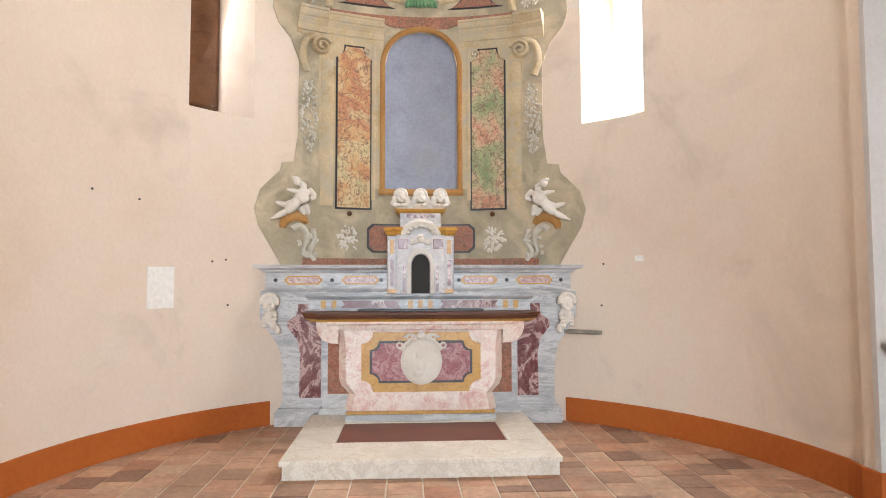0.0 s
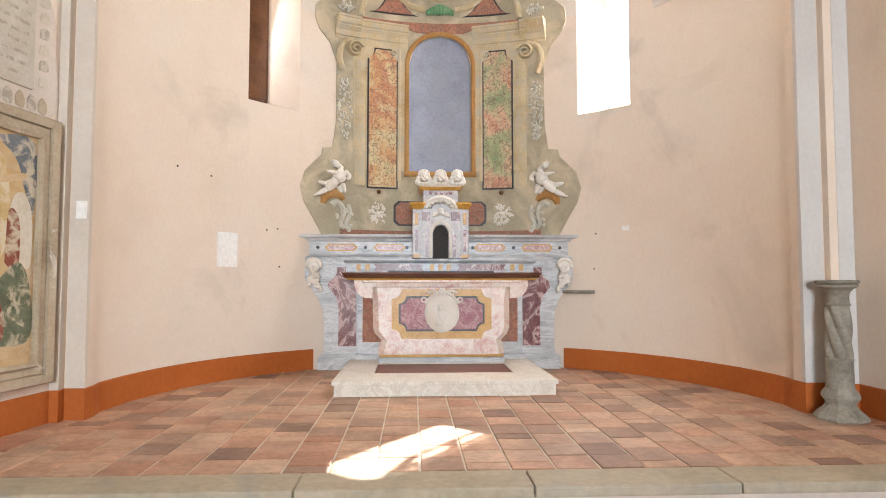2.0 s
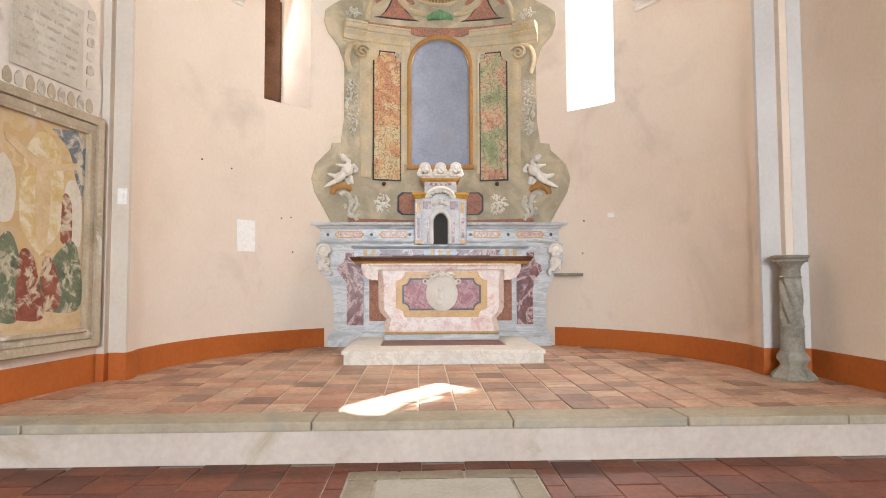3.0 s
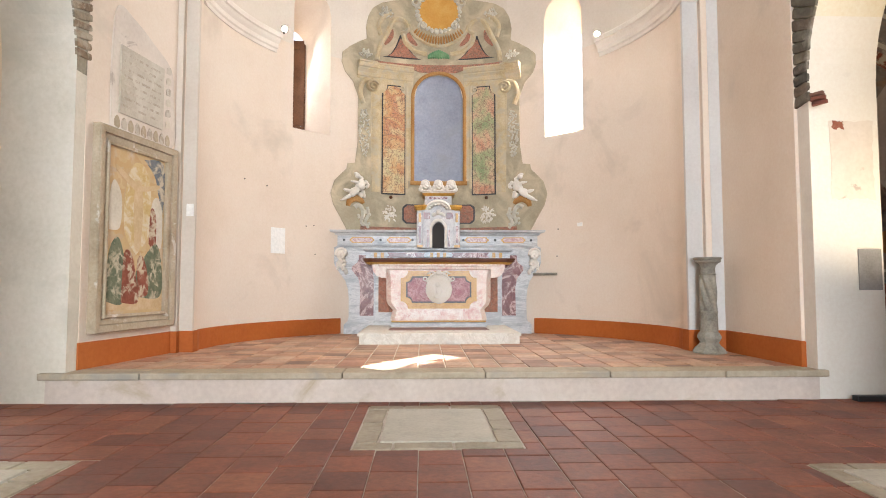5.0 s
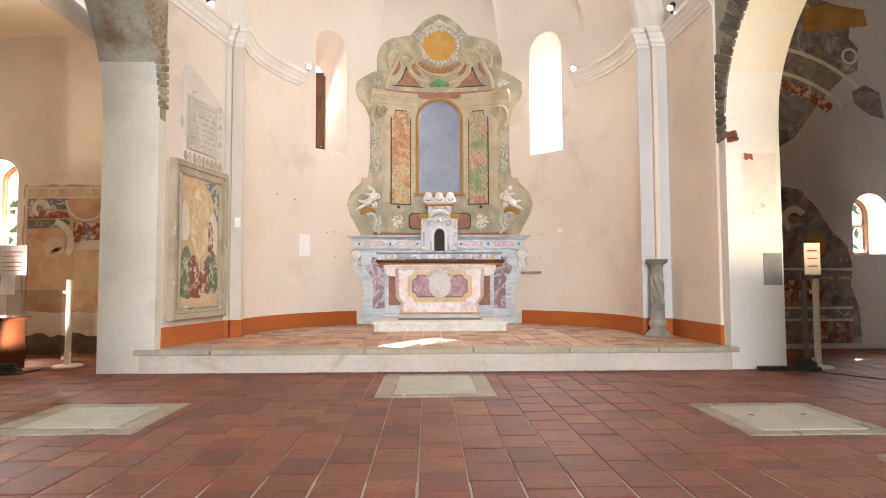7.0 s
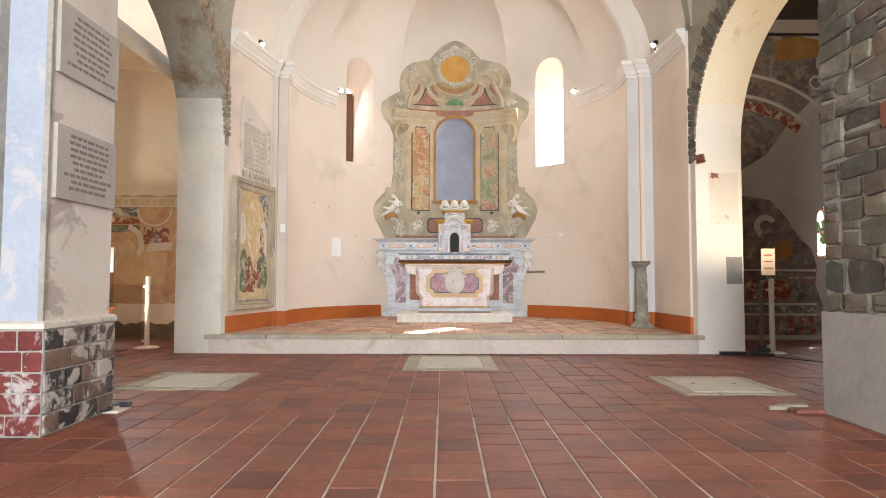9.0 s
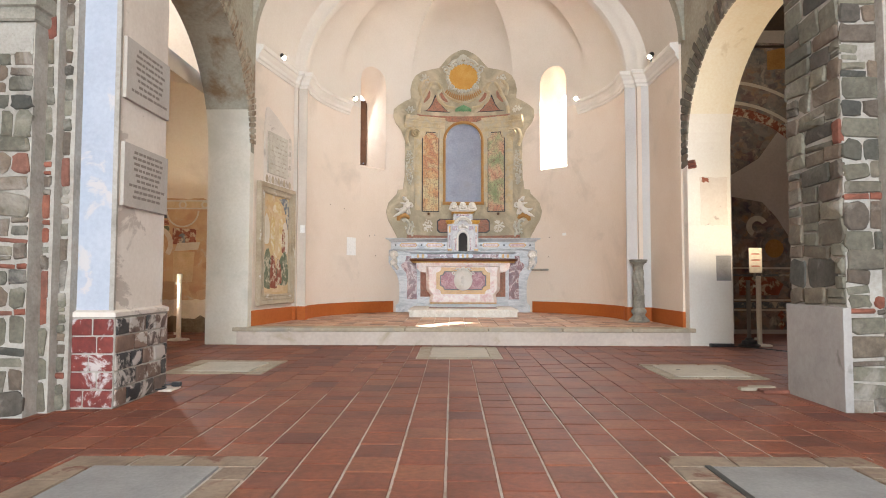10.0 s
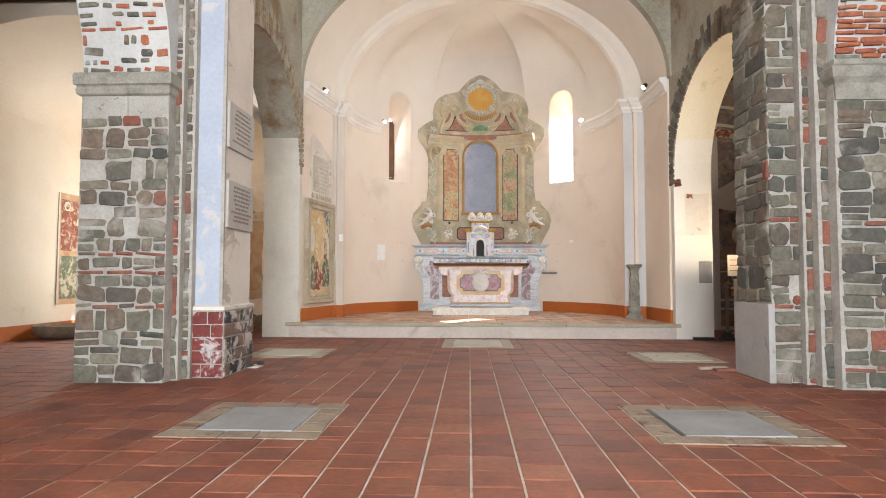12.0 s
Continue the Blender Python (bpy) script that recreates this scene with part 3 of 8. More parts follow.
# outer face, with the openings left through it
for a, b in zip(marks, marks[1:]):
    mid = (a + b) / 2
    ro = R + THICK
    pa, pb = [(X0 + ro * math.sin(q), YC + ro * math.cos(q)) for q in (a, b)]
    hole = next((w for w in WIN if abs(mid - w[0]) < w[1]), None)
    if hole:
        skin(wall_bm, [[(*pa, 0.0), (*pb, 0.0)], [(*pa, hole[4]), (*pb, hole[4])]])
        skin(wall_bm, [[(*pa, 5.5), (*pb, 5.5)], [(*pa, 8.6), (*pb, 8.6)]])
    else:
        skin(wall_bm, [[(*pa, 0.0), (*pb, 0.0)], [(*pa, 8.6), (*pb, 8.6)]])
for c, h, ho, z0, zo, z1 in WIN:
    for s in (-1, 1):
        ro = R + THICK
        q0, q1 = c + s * ho, c + s * h
        pa, pb = [(X0 + ro * math.sin(q), YC + ro * math.cos(q)) for q in (q0, q1)]
        skin(wall_bm, [[(*pa, zo), (*pb, zo)], [(*pa, 5.52), (*pb, 5.52)]])
for w_bm in (wall_bm, vault_bm):
    bmesh.ops.remove_doubles(w_bm, verts=w_bm.verts, dist=0.0015)
structure("wall_apse", wall_bm, PLASTER, "curved pink-cream plastered apse wall with two arched windows", True)
structure("vault_apse", vault_bm, VAULT, "pale plastered umbrella vault over the apse", True)

# roof over the apse, closing it above
bm = bmesh.new()
plan_prism(bm, [(X0 + (R + THICK + 0.2) * math.sin(-math.pi / 2 + math.pi * k / 40), YC + (R + THICK + 0.2) * math.cos(-math.pi / 2 + math.pi * k / 40)) for k in range(41)], 8.6, 8.75)
structure("roof_apse", bm, GREY_PL)


# ---- sanctuary bay ----
def to_frame(pts, spring, hw, top):
    """The points of an arch carried outwards onto a rectangle round it."""
    out = []
    for x, z in pts:
        dx, dz = x - X0, max(0.0, z - spring)
        k = min(hw / abs(dx) if abs(dx) > 1e-6 else 99, (top - spring) / dz if dz > 1e-6 else 99)
        out.append((X0 + dx * k, spring + dz * k))
    return out


def bay_arch(al, ar, rise, y, seg=48):
    """One ring of the vault: half widths to the north and south, rise, place along the nave."""
    out = []
    for k in range(seg + 1):
        c = math.cos(math.pi * k / seg)
        out.append((X0 - (al if c > 0 else ar) * c, y, SPRING + rise * math.sin(math.pi * k / seg)))
    return out


# half widths of the bay (north, south): at the nave, at the back, and of its two pilaster strips
BAY = {-1: (3.30, 3.05, 2.985, 2.84, 3.55, 3.63), 1: (3.27, 3.235, 3.03, 2.845, 3.53, 3.60)}
bm = bmesh.new()
skin(bm, [bay_arch(3.30, 3.27, 2.42, 2.2), bay_arch(3.05, 3.235, 2.42, 3.51), bay_arch(3.03, 3.19, 2.395, 3.53), bay_arch(3.0, 3.10, 2.36, 3.545), bay_arch(2.985, 3.04, 2.34, 3.565),
          bay_arch(2.97, 3.02, 2.32, 3.585), bay_arch(2.93, 2.95, 2.29, 3.605), bay_arch(2.87, 2.88, 2.25, 3.625), bay_arch(2.85, 2.855, 2.235, 3.66), bay_arch(2.84, 2.845, RISE, YC), bay_arch(R, R, RISE, YC)])
structure("vault_sanctuary", bm, VAULT, "pale plastered barrel vault with a softly stepped arch", True)

for s, nm in ((-1, "wall_sanctuary_north"), (1, "wall_sanctuary_south")):
    bm = bmesh.new()
    fl = lambda u: X0 + s * u
    h0, h1, hb, ha, yb, ya = BAY[s]
    plan_prism(bm, [(fl(h0), 2.2), (fl(h1), yb), (fl(hb), yb), (fl(hb), ya), (fl(ha), ya), (fl(ha), YC), (fl(3.95), YC), (fl(3.95), 2.2)], 0.0, SPRING)
    structure(nm, bm, PLASTER, "plastered side wall of the sanctuary")
    bm = bmesh.new()
    plan_prism(bm, [(fl(ha - 0.006), ya - 0.006), (fl(ha - 0.006), ya + 0.04), (fl(hb - 0.01), ya + 0.04), (fl(hb - 0.01), ya - 0.006)], PLAT, SPRING - 0.12)
    plan_prism(bm, [(fl(hb + (-0.004 if s < 0 else 0.07)), yb - 0.006), (fl(hb + (-0.004 if s < 0 else 0.07)), yb + 0.04), (fl(h1 - 0.004), yb + 0.04), (fl(h1 - 0.004), yb - 0.006)], PLAT, SPRING - 0.12)
    structure("trim", bm, GREY_PL if s > 0 else CREAM_PL, "pale stepped pilaster strip at the apse corner")

    # orange skirting along the side wall, round the pilaster and the apse
    path = [(fl(h0 + 0.35), 2.2), (fl(h0), 2.2), (fl(h1), yb - 0.006), (fl(hb), yb - 0.006), (fl(hb), ya - 0.006), (fl(ha - 0.006), ya - 0.006), (fl(ha - 0.006), YC)]
    for k in range(1, 20):
        q = s * (math.pi / 2 - k * radians(58) / 19)
        path.append((X0 + R * math.sin(q), YC + R * math.cos(q)))
    if s < 0:
        path = path[::-1]
    prof = [(0.0, PLAT), (0.012, PLAT), (0.012, PLAT + 0.235), (0.0, PLAT + 0.24)]
    bm = bmesh.new()
    moulding(bm, path, prof)
    structure("baseboard", bm, ORANGE, "orange painted skirting band along the wall")

    # cornice
    path = [(fl(h0), 2.2), (fl(h1), yb - 0.006), (fl(hb), yb - 0.006), (fl(hb), ya - 0.006), (fl(ha), ya - 0.006), (fl(ha), YC)]
    for k in range(1, 14):
        q = s * (math.pi / 2 - k * radians(34) / 13)
        path.append((X0 + R * math.sin(q), YC + R * math.cos(q)))
    if s < 0:
        path = path[::-1]
    prof = [(-0.01, SPRING - 0.23), (0.02, SPRING - 0.23), (0.028, SPRING - 0.19), (0.05, SPRING - 0.175), (0.055, SPRING - 0.12), (0.085, SPRING - 0.085), (0.105, SPRING - 0.05), (0.13, SPRING - 0.04), (0.135, SPRING + 0.012), (0.125, SPRING + 0.03), (-0.01, SPRING + 0.045)]
    bm = bmesh.new()
    moulding(bm, path, prof)
    structure("trim", bm, CORNICE, "white moulded cornice")

# wall over the sanctuary arch, facing the nave
bm = bmesh.new()
pts = [(x, z) for x, _, z in bay_arch(3.30, 3.27, 2.42, 2.2)]
for y in (2.03, 2.2):
    skin(bm, [[(x, y, z) for x, z in pts], [(x, y, z) for x, z in to_frame(pts, SPRING, 3.96, 8.4)]])
skin(bm, [[(x, 2.03, z) for x, z in pts], [(x, 2.2, z) for x, z in pts]])
structure("wall_triumphal_arch", bm, ROUGH_PL, "rough grey wall over the sanctuary arch")

# ---- platform and step ----
bm = boxed(X0 - 3.3, X0 + 3.3, STEP_Y + 0.05, 3.9, 0.0, PLAT - 0.055)
pts = [(X0 + (R + 0.02) * math.sin(-math.pi / 2 + math.pi * k / 60), YC + (R + 0.02) * math.cos(-math.pi / 2 + math.pi * k / 60)) for k in range(61)]
plan_prism(bm, pts, 0.0, PLAT - 0.008)
box(bm, X0 - 3.3, X0 + 3.3, STEP_Y + 0.28, YC + 0.05, PLAT - 0.05, PLAT - 0.009)
structure("floor_platform", bm, PGROUT, "mortar bed of the raised sanctuary floor")
bm = boxed(X0 - 3.46, X0 + 3.3, STEP_Y + 0.03, STEP_Y + 0.2, 0.0, PLAT - 0.062)
structure("step_riser", bm, RISER, "stained cream rendered riser of the step")

# ---- nave floor ----
bm = boxed(AISLE_L - 0.3, AISLE_R + 0.3, WEST, EAST + 0.2, -0.12, -0.008)
structure("floor", bm, GROUT, "mortar bed of the terracotta nave floor")
bm = bmesh.new()
bmesh.ops.create_grid(bm, x_segments=2, y_segments=2, size=400, matrix=Matrix.Translation((0, 0, -0.2)))
structure("ground", bm, EARTH, "bare ground outside")


# ---- nave arcades: arches along both sides ----
ARCHES = ((-1.60, 2.03, 2.92), (-6.4, -2.72, 3.05))


def arcade(s, name, inner, face, pier):
    x0, x1 = X0 + s * 3.3, X0 + s * 3.95
    lo, hi = min(x0, x1), max(x0, x1)
    top, n = 8.4, 36
    rise = 0.865 if s > 0 else 1.0
    fb, ib, wb, pb = bmesh.new(), bmesh.new(), bmesh.new(), boxed(lo + 0.004, hi - 0.004, 2.03, 2.2, 0.0, 2.92)
    for y0, y1, zs in ARCHES:
        r, c = (y1 - y0) / 2, (y0 + y1) / 2
        pts = [(c - r * math.cos(math.pi * k / n), zs + r * rise * math.sin(math.pi * k / n)) for k in range(n + 1)]
        for x in (x0, x1):
            skin(fb, [[(x, y, z) for y, z in pts], [(x, y, top) for y, z in pts]])
        low = pts[-5:] if y1 > 0 else []
        if low:
            skin(pb, [[(x0, y, z) for y, z in low], [(x1, y, z) for y, z in low]])
            pts = pts[:-4]
        skin(ib if y1 > 0 else wb, [[(x0, y, z) for y, z in pts], [(x1, y, z) for y, z in pts]])
    box(fb, lo, hi, -2.72, -1.60, 2.9, top)
    box(fb, lo, hi, WEST, -6.4, 0.0, top)
    structure(name, fb, face, "rough stone nave arcade wall above the arches")
    structure(name + "_soffit", ib, inner, "rendered underside of the round arches", True)
    structure(name + "_west_soffit", wb, PALE_MORTAR, "white mortared underside of the west arch", True)
    structure(name.replace("arcade", "corner_pier"), pb, pier, "plastered pier at the sanctuary corner")
    structure(name.replace("arcade", "corner_pier_top"), boxed(lo + 0.006, hi - 0.006, 2.034, 2.2, 2.92, 8.4), face)


arcade(-1, "wall_arcade_north", ROUGH_PL, ROUGH_PL, PIER_PL)
arcade(1, "wall_arcade_south", ARCH_PL, ROUGH_PL, WHITE)

# ---- outer walls, aisle ends, ceilings ----
def wall_box(name, x0, x1, y0, y1, z1, m, label=""):
    structure(name, boxed(x0, x1, y0, y1, 0.0, z1), m, label)


def wall_with_window(name, x0, x1, y0, y1, z1, wx0, wx1, wz0, wz1, m, label):
    bm = bmesh.new()
    box(bm, x0, wx0, y0, y1, 0.0, z1)
    box(bm, wx1, x1, y0, y1, 0.0, z1)
    box(bm, wx0, wx1, y0, y1, 0.0, wz0)
    n, rr = 12, (wx1 - wx0) / 2
    pts = [((wx0 + wx1) / 2 - rr * math.cos(math.pi * k / n), wz1 - rr + rr * math.sin(math.pi * k / n)) for k in range(n + 1)]
    for y in (y0, y1):
        skin(bm, [[(x, y, z) for x, z in pts], [(x, y, z1) for x, z in pts]])
    skin(bm, [[(x, y0, z) for x, z in pts], [(x, y1, z) for x, z in pts]])
    structure(name, bm, m, label)


WIN_L, WIN_R = (-6.45, -5.93, 1.50, 2.84), (6.55, 7.10, 1.42, 2.34)
wall_with_window("wall_aisle_north_east", AISLE_L - 0.3, X0 - 3.3, EAST, EAST + 0.6, 7.0, *WIN_L, AISLE_PL, "cream plastered end wall of the aisle")
wall_with_window("wall_aisle_south_east", X0 + 3.3, AISLE_R + 0.3, EAST, EAST + 0.6, 7.0, *WIN_R, AISLE_R_PL, "grey plastered end wall of the aisle")
wall_box("wall_aisle_north", AISLE_L - 0.5, AISLE_L, WEST, EAST, 7.0, AISLE_PL, "cream plastered aisle wall")
wall_box("wall_aisle_south", AISLE_R, AISLE_R + 0.5, WEST, EAST, 7.0, AISLE_R_PL, "grey plastered aisle wall")
wall_box("wall_west", AISLE_L - 0.5, AISLE_R + 0.5, WEST - 0.5, WEST, 9.5, PIER_PL, "plain closing wall behind the nave")
structure("ceiling_nave", boxed(X0 - 4.0, X0 + 4.0, WEST, 2.25, 8.4, 8.6), VAULT, "plain nave ceiling")
structure("ceiling_aisle_south", boxed(X0 + 3.95, AISLE_R + 0.3, WEST, EAST + 0.6, 5.6, 5.8), BEAM, "dark timber aisle ceiling")
structure("ceiling_aisle_north", boxed(AISLE_L - 0.3, X0 - 3.95, WEST, -0.6, 5.2, 5.4), BEAM, "dark timber aisle ceiling")
bm = bmesh.new()
ca, cb = (AISLE_L + X0 - 3.95) / 2, (X0 - 3.95 - AISLE_L) / 2
pts = [(ca - cb * math.cos(math.pi * k / 24), 3.75 + 0.95 * math.sin(math.pi * k / 24)) for k in range(25)]
skin(bm, [[(x, -0.6, z) for x, z in pts], [(x, EAST, z) for x, z in pts]])
skin(bm, [[(x, -0.6, z) for x, z in pts], [(x, -0.6, 5.4) for x, z in pts]])
structure("vault_aisle_north", bm, AISLE_PL, "low plastered vault over the aisle end", True)


# ---- the altar ----
def blob(bm, balls, sub=2):
    """Round forms run together: (x, y, z, rx, ry, rz)."""
    for x, y, z, rx, ry, rz in balls:
        m = Matrix.Translation((x, y, z)) @ Matrix.Diagonal((rx, ry, rz, 1))
        bmesh.ops.create_icosphere(bm, subdivisions=sub, radius=1.0, matrix=m)


def fuse(ob, voxel, rounds=1):
    """Runs the overlapping rounds of a carving into one skin."""
    m = ob.modifiers.new("fuse", "REMESH")
    m.mode, m.voxel_size, m.use_smooth_shade = "VOXEL", voxel, True
    sm = ob.modifiers.new("soften", "SMOOTH")
    sm.factor, sm.iterations = 0.5, rounds
    return ob


def limb(bm, a, b, ra, rb, seg=10):
    a, b = Vector(a), Vector(b)
    q = (b - a).to_track_quat("Z", "Y").to_matrix()
    rows = []
    for k in range(9):
        f = k / 8
        bulge = 1 + 0.18 * math.sin(f * math.pi)
        if k in (0, 8):
            bulge *= 0.55
        c, r = a.lerp(b, f), (ra + (rb - ra) * f) * bulge
        rows.append([c + q @ Vector((r * math.cos(2 * math.pi * j / seg), r * math.sin(2 * math.pi * j / seg), 0)) for j in range(seg)])
    skin(bm, rows, True, True)


def outline_prism(bm, pts, y0, y1, ctr=0.0):
    prism(bm, [(X0 + ctr + u, z) for u, z in pts], y0, y1)


def mirrored(pts):
    return pts + [(-u, z) for u, z in reversed(pts) if abs(u) > 1e-6]


def cut_rect(hw, z0, z1, c):
    """A rectangle with hollowed corners, about the middle."""
    pts = []
    for sx, sz, order in ((1, 1, 1), (-1, 1, -1), (-1, -1, 1), (1, -1, -1)):
        cx, cz = sx * hw, z1 if sz > 0 else z0
        arc = [(cx - sx * c * math.cos(math.pi / 2 * k / 5), cz - sz * c * math.sin(math.pi / 2 * k / 5)) for k in range(6)]
        pts += arc[::-1] if order > 0 else arc
    return pts


altar = thing("altar", (X0, 5.9, PLAT), "baroque altar of grey, red and pink marble against the apse wall", "altar")

# lower body behind the frontal, and the two spreading wings
bm = bmesh.new()
box(bm, X0 - 0.97, X0 + 0.97, 5.98, 6.5, PLAT, 1.36)
box(bm, X0 - 1.0, X0 + 1.0, 5.95, 6.4, PLAT, 0.46, 0.012)
part("altar_body", bm, GREY_MARBLE, altar)
for s in (-1, 1):
    p = part("side_panel", boxed(X0 + s * 0.80 - 0.115, X0 + s * 0.80 + 0.115, 5.968, 5.99, 0.60, 1.16, 0.006), RUST, altar, "rust-red marbled side panel")
    wing = [(0.93, 0.26), (1.43, 0.26), (1.43, 0.42), (1.40, 0.46), (1.385, 0.52), (1.385, 0.80), (1.40, 0.95), (1.44, 1.08), (1.51, 1.18), (1.585, 1.28), (1.63, 1.38), (1.645, 1.48), (1.65, 1.58), (0.93, 1.58)]
    bm = bmesh.new()
    outline_prism(bm, [(s * u, z) for u, z in wing], 6.12, 6.6)
    outline_prism(bm, [(s * u, z) for u, z in [(0.93, 0.262), (1.455, 0.262), (1.455, 0.40), (1.42, 0.44), (0.93, 0.44)]], 6.08, 6.5)
    w = part("wing", bm, GREY_MARBLE, altar)
    inset = [(1.0, 0.54), (1.215, 0.54), (1.21, 0.98), (1.24, 1.12), (1.335, 1.24), (1.34, 1.30), (1.26, 1.36), (1.235, 1.41), (1.235, 1.48), (1.0, 1.48), (0.985, 1.40), (1.02, 1.28), (1.0, 1.1)]
    bm = bmesh.new()
    outline_prism(bm, [(s * u, z) for u, z in inset], 6.104, 6.14)
    part("inlay", bm, RED_MARBLE, w, "dark red brecciated marble inlay")
    # carved head with a scrolled tail at the shoulder
    bm = bmesh.new()
    cx = X0 + s * 1.50
    blob(bm, [(cx, 6.04, 1.485, 0.075, 0.075, 0.085), (cx - s * 0.012, 5.965, 1.475, 0.016, 0.02, 0.022), (cx - s * 0.036, 5.98, 1.452, 0.03, 0.025, 0.026), (cx + s * 0.026, 5.98, 1.452, 0.03, 0.025, 0.026), (cx - s * 0.006, 5.975, 1.42, 0.03, 0.022, 0.02)])
    for k in range(11):
        a = math.pi * (-0.05 + 1.1 * k / 10)
        blob(bm, [(cx + 0.078 * math.cos(a), 6.02, 1.50 + 0.078 * math.sin(a), 0.026, 0.045, 0.024)])
    for k in range(12):
        f = k / 11
        blob(bm, [(cx - s * (0.015 + 0.02 * f) + s * 0.045 * math.sin(f * 5.2), 6.04 + 0.01 * f, 1.40 - 0.20 * f, 0.058 - 0.03 * f, 0.045 - 0.015 * f, 0.026)])
        if k % 3 == 0:
            blob(bm, [(cx - s * 0.06 + s * 0.03 * f, 6.03, 1.37 - 0.15 * f, 0.03, 0.03, 0.02), (cx + s * 0.05, 6.03, 1.36 - 0.12 * f, 0.026, 0.03, 0.018)])
    fuse(part("carved_head", bm, STUCCO, altar, "white carved winged head", True), 0.006)

# frontal: bellied front with frieze, base and plinth
prof = [(0.49, 0.72), (0.53, 0.715), (0.60, 0.70), (0.645, 0.685), (0.68, 0.715), (0.72, 0.755), (0.78, 0.78), (0.95, 0.785), (1.08, 0.785), (1.13, 0.79), (1.19, 0.80), (1.25, 0.81)]
bm = bmesh.new()
rows = []
for z, hw in prof:
    y = 5.71 - 0.025 * math.cos((z - 0.5) / 0.75 * math.pi)
    rows.append([(X0 - hw, 6.0, z), (X0 - hw, y + 0.06, z), (X0 - hw + 0.07, y, z), (X0 + hw - 0.07, y, z), (X0 + hw, y + 0.06, z), (X0 + hw, 6.0, z)])
skin(bm, rows, True, True)
frontal = part("frontal", bm, PINK_MARBLE, altar, "bellied pink marble frontal")
bm = bmesh.new()
moulding(bm, [(X0 + 0.94, 6.0), (X0 + 0.94, 5.74), (X0 + 0.88, 5.68), (X0 - 0.88, 5.68), (X0 - 0.94, 5.74), (X0 - 0.94, 6.0)], [(-0.3, 1.245), (-0.01, 1.245), (0.0, 1.25), (0.004, 1.29), (0.02, 1.305), (0.02, 1.325), (-0.3, 1.325)][::-1])
for s in (-1, 1):
    outline_prism(bm, [(s * u, z) for u, z in [(0.78, 1.12), (0.86, 1.125), (0.92, 1.15), (0.965, 1.20), (0.985, 1.26), (0.99, 1.322), (0.78, 1.322)]], 5.675, 5.97)
part("frieze", bm, PINK_MARBLE, altar, "pink marble frieze under the tabletop")
bm = boxed(X0 - 0.70, X0 + 0.70, 5.645, 6.0, 0.465, 0.49, 0.006)
part("band", bm, OCHRE_MARBLE, altar, "ochre marble band")
bm = bmesh.new()
box(bm, X0 - 0.71, X0 + 0.71, 5.64, 6.0, 0.396, 0.462, 0.012)
part("plinth", bm, GREY_MARBLE, altar)
for nm, hw, z0, z1, c, m, d, lab in (("panel_frame", 0.565, 0.665, 1.225, 0.11, OCHRE_MARBLE, 0.0, "ochre marble frame"), ("panel_line", 0.485, 0.75, 1.145, 0.085, BLACK_STONE, 0.008, "black slate line"), ("panel_field", 0.462, 0.772, 1.122, 0.075, ROSE_PANEL, 0.016, "rose marble field")):
    bm = bmesh.new()
    outline_prism(bm, cut_rect(hw, z0, z1, c), 5.676 - d, 5.73)
    part(nm, bm, m, frontal, lab)
bm = bmesh.new()
ov = [(0.195 * math.cos(2 * math.pi * k / 40), 0.955 + 0.215 * math.sin(2 * math.pi * k / 40)) for k in range(40)]
outline_prism(bm, ov, 5.62, 5.68)
ov2 = [(u * 0.86, 0.955 + (z - 0.955) * 0.87) for u, z in ov]
outline_prism(bm, ov2, 5.612, 5.64)
for k in range(40):
    a = 2 * math.pi * k / 40
    blob(bm, [(X0 + 0.183 * math.cos(a), 5.618, 0.955 + 0.203 * math.sin(a), 0.012, 0.01, 0.012)], 1)
blob(bm, [(X0 - 0.02, 5.617, 1.02, 0.035, 0.016, 0.045), (X0 + 0.0, 5.617, 0.93, 0.05, 0.016, 0.07), (X0 - 0.03, 5.615, 0.85, 0.055, 0.014, 0.04)])
medallion = part("medallion", bm, STUCCO, frontal, "white oval relief medallion", True)
bm = bmesh.new()
for k in range(15):
    a = math.pi * (0.16 + 0.68 * k / 14)
    blob(bm, [(X0 + 0.205 * math.cos(a), 5.628, 0.965 + 0.222 * math.sin(a), 0.02, 0.022, 0.018 + 0.008 * (k % 2))], 2)
for s in (-1, 1):
    for k in range(7):
        a = 2 * math.pi * k / 7
        blob(bm, [(X0 + s * 0.205 + 0.026 * math.cos(a), 5.63, 1.105 + 0.026 * math.sin(a), 0.013, 0.018, 0.013)], 1)
    blob(bm, [(X0 + s * 0.10, 5.63, 1.205, 0.05, 0.02, 0.016), (X0 + s * 0.15, 5.63, 1.185, 0.03, 0.02, 0.014)])
for k in range(5):
    limb(bm, (X0, 5.62, 1.165), (X0 + 0.022 * (k - 2), 5.615, 1.235 - 0.006 * (k - 2) ** 2), 0.012, 0.016, 8)
fuse(part("crest", bm, STUCCO, frontal, "white scrolled crest", True), 0.006)

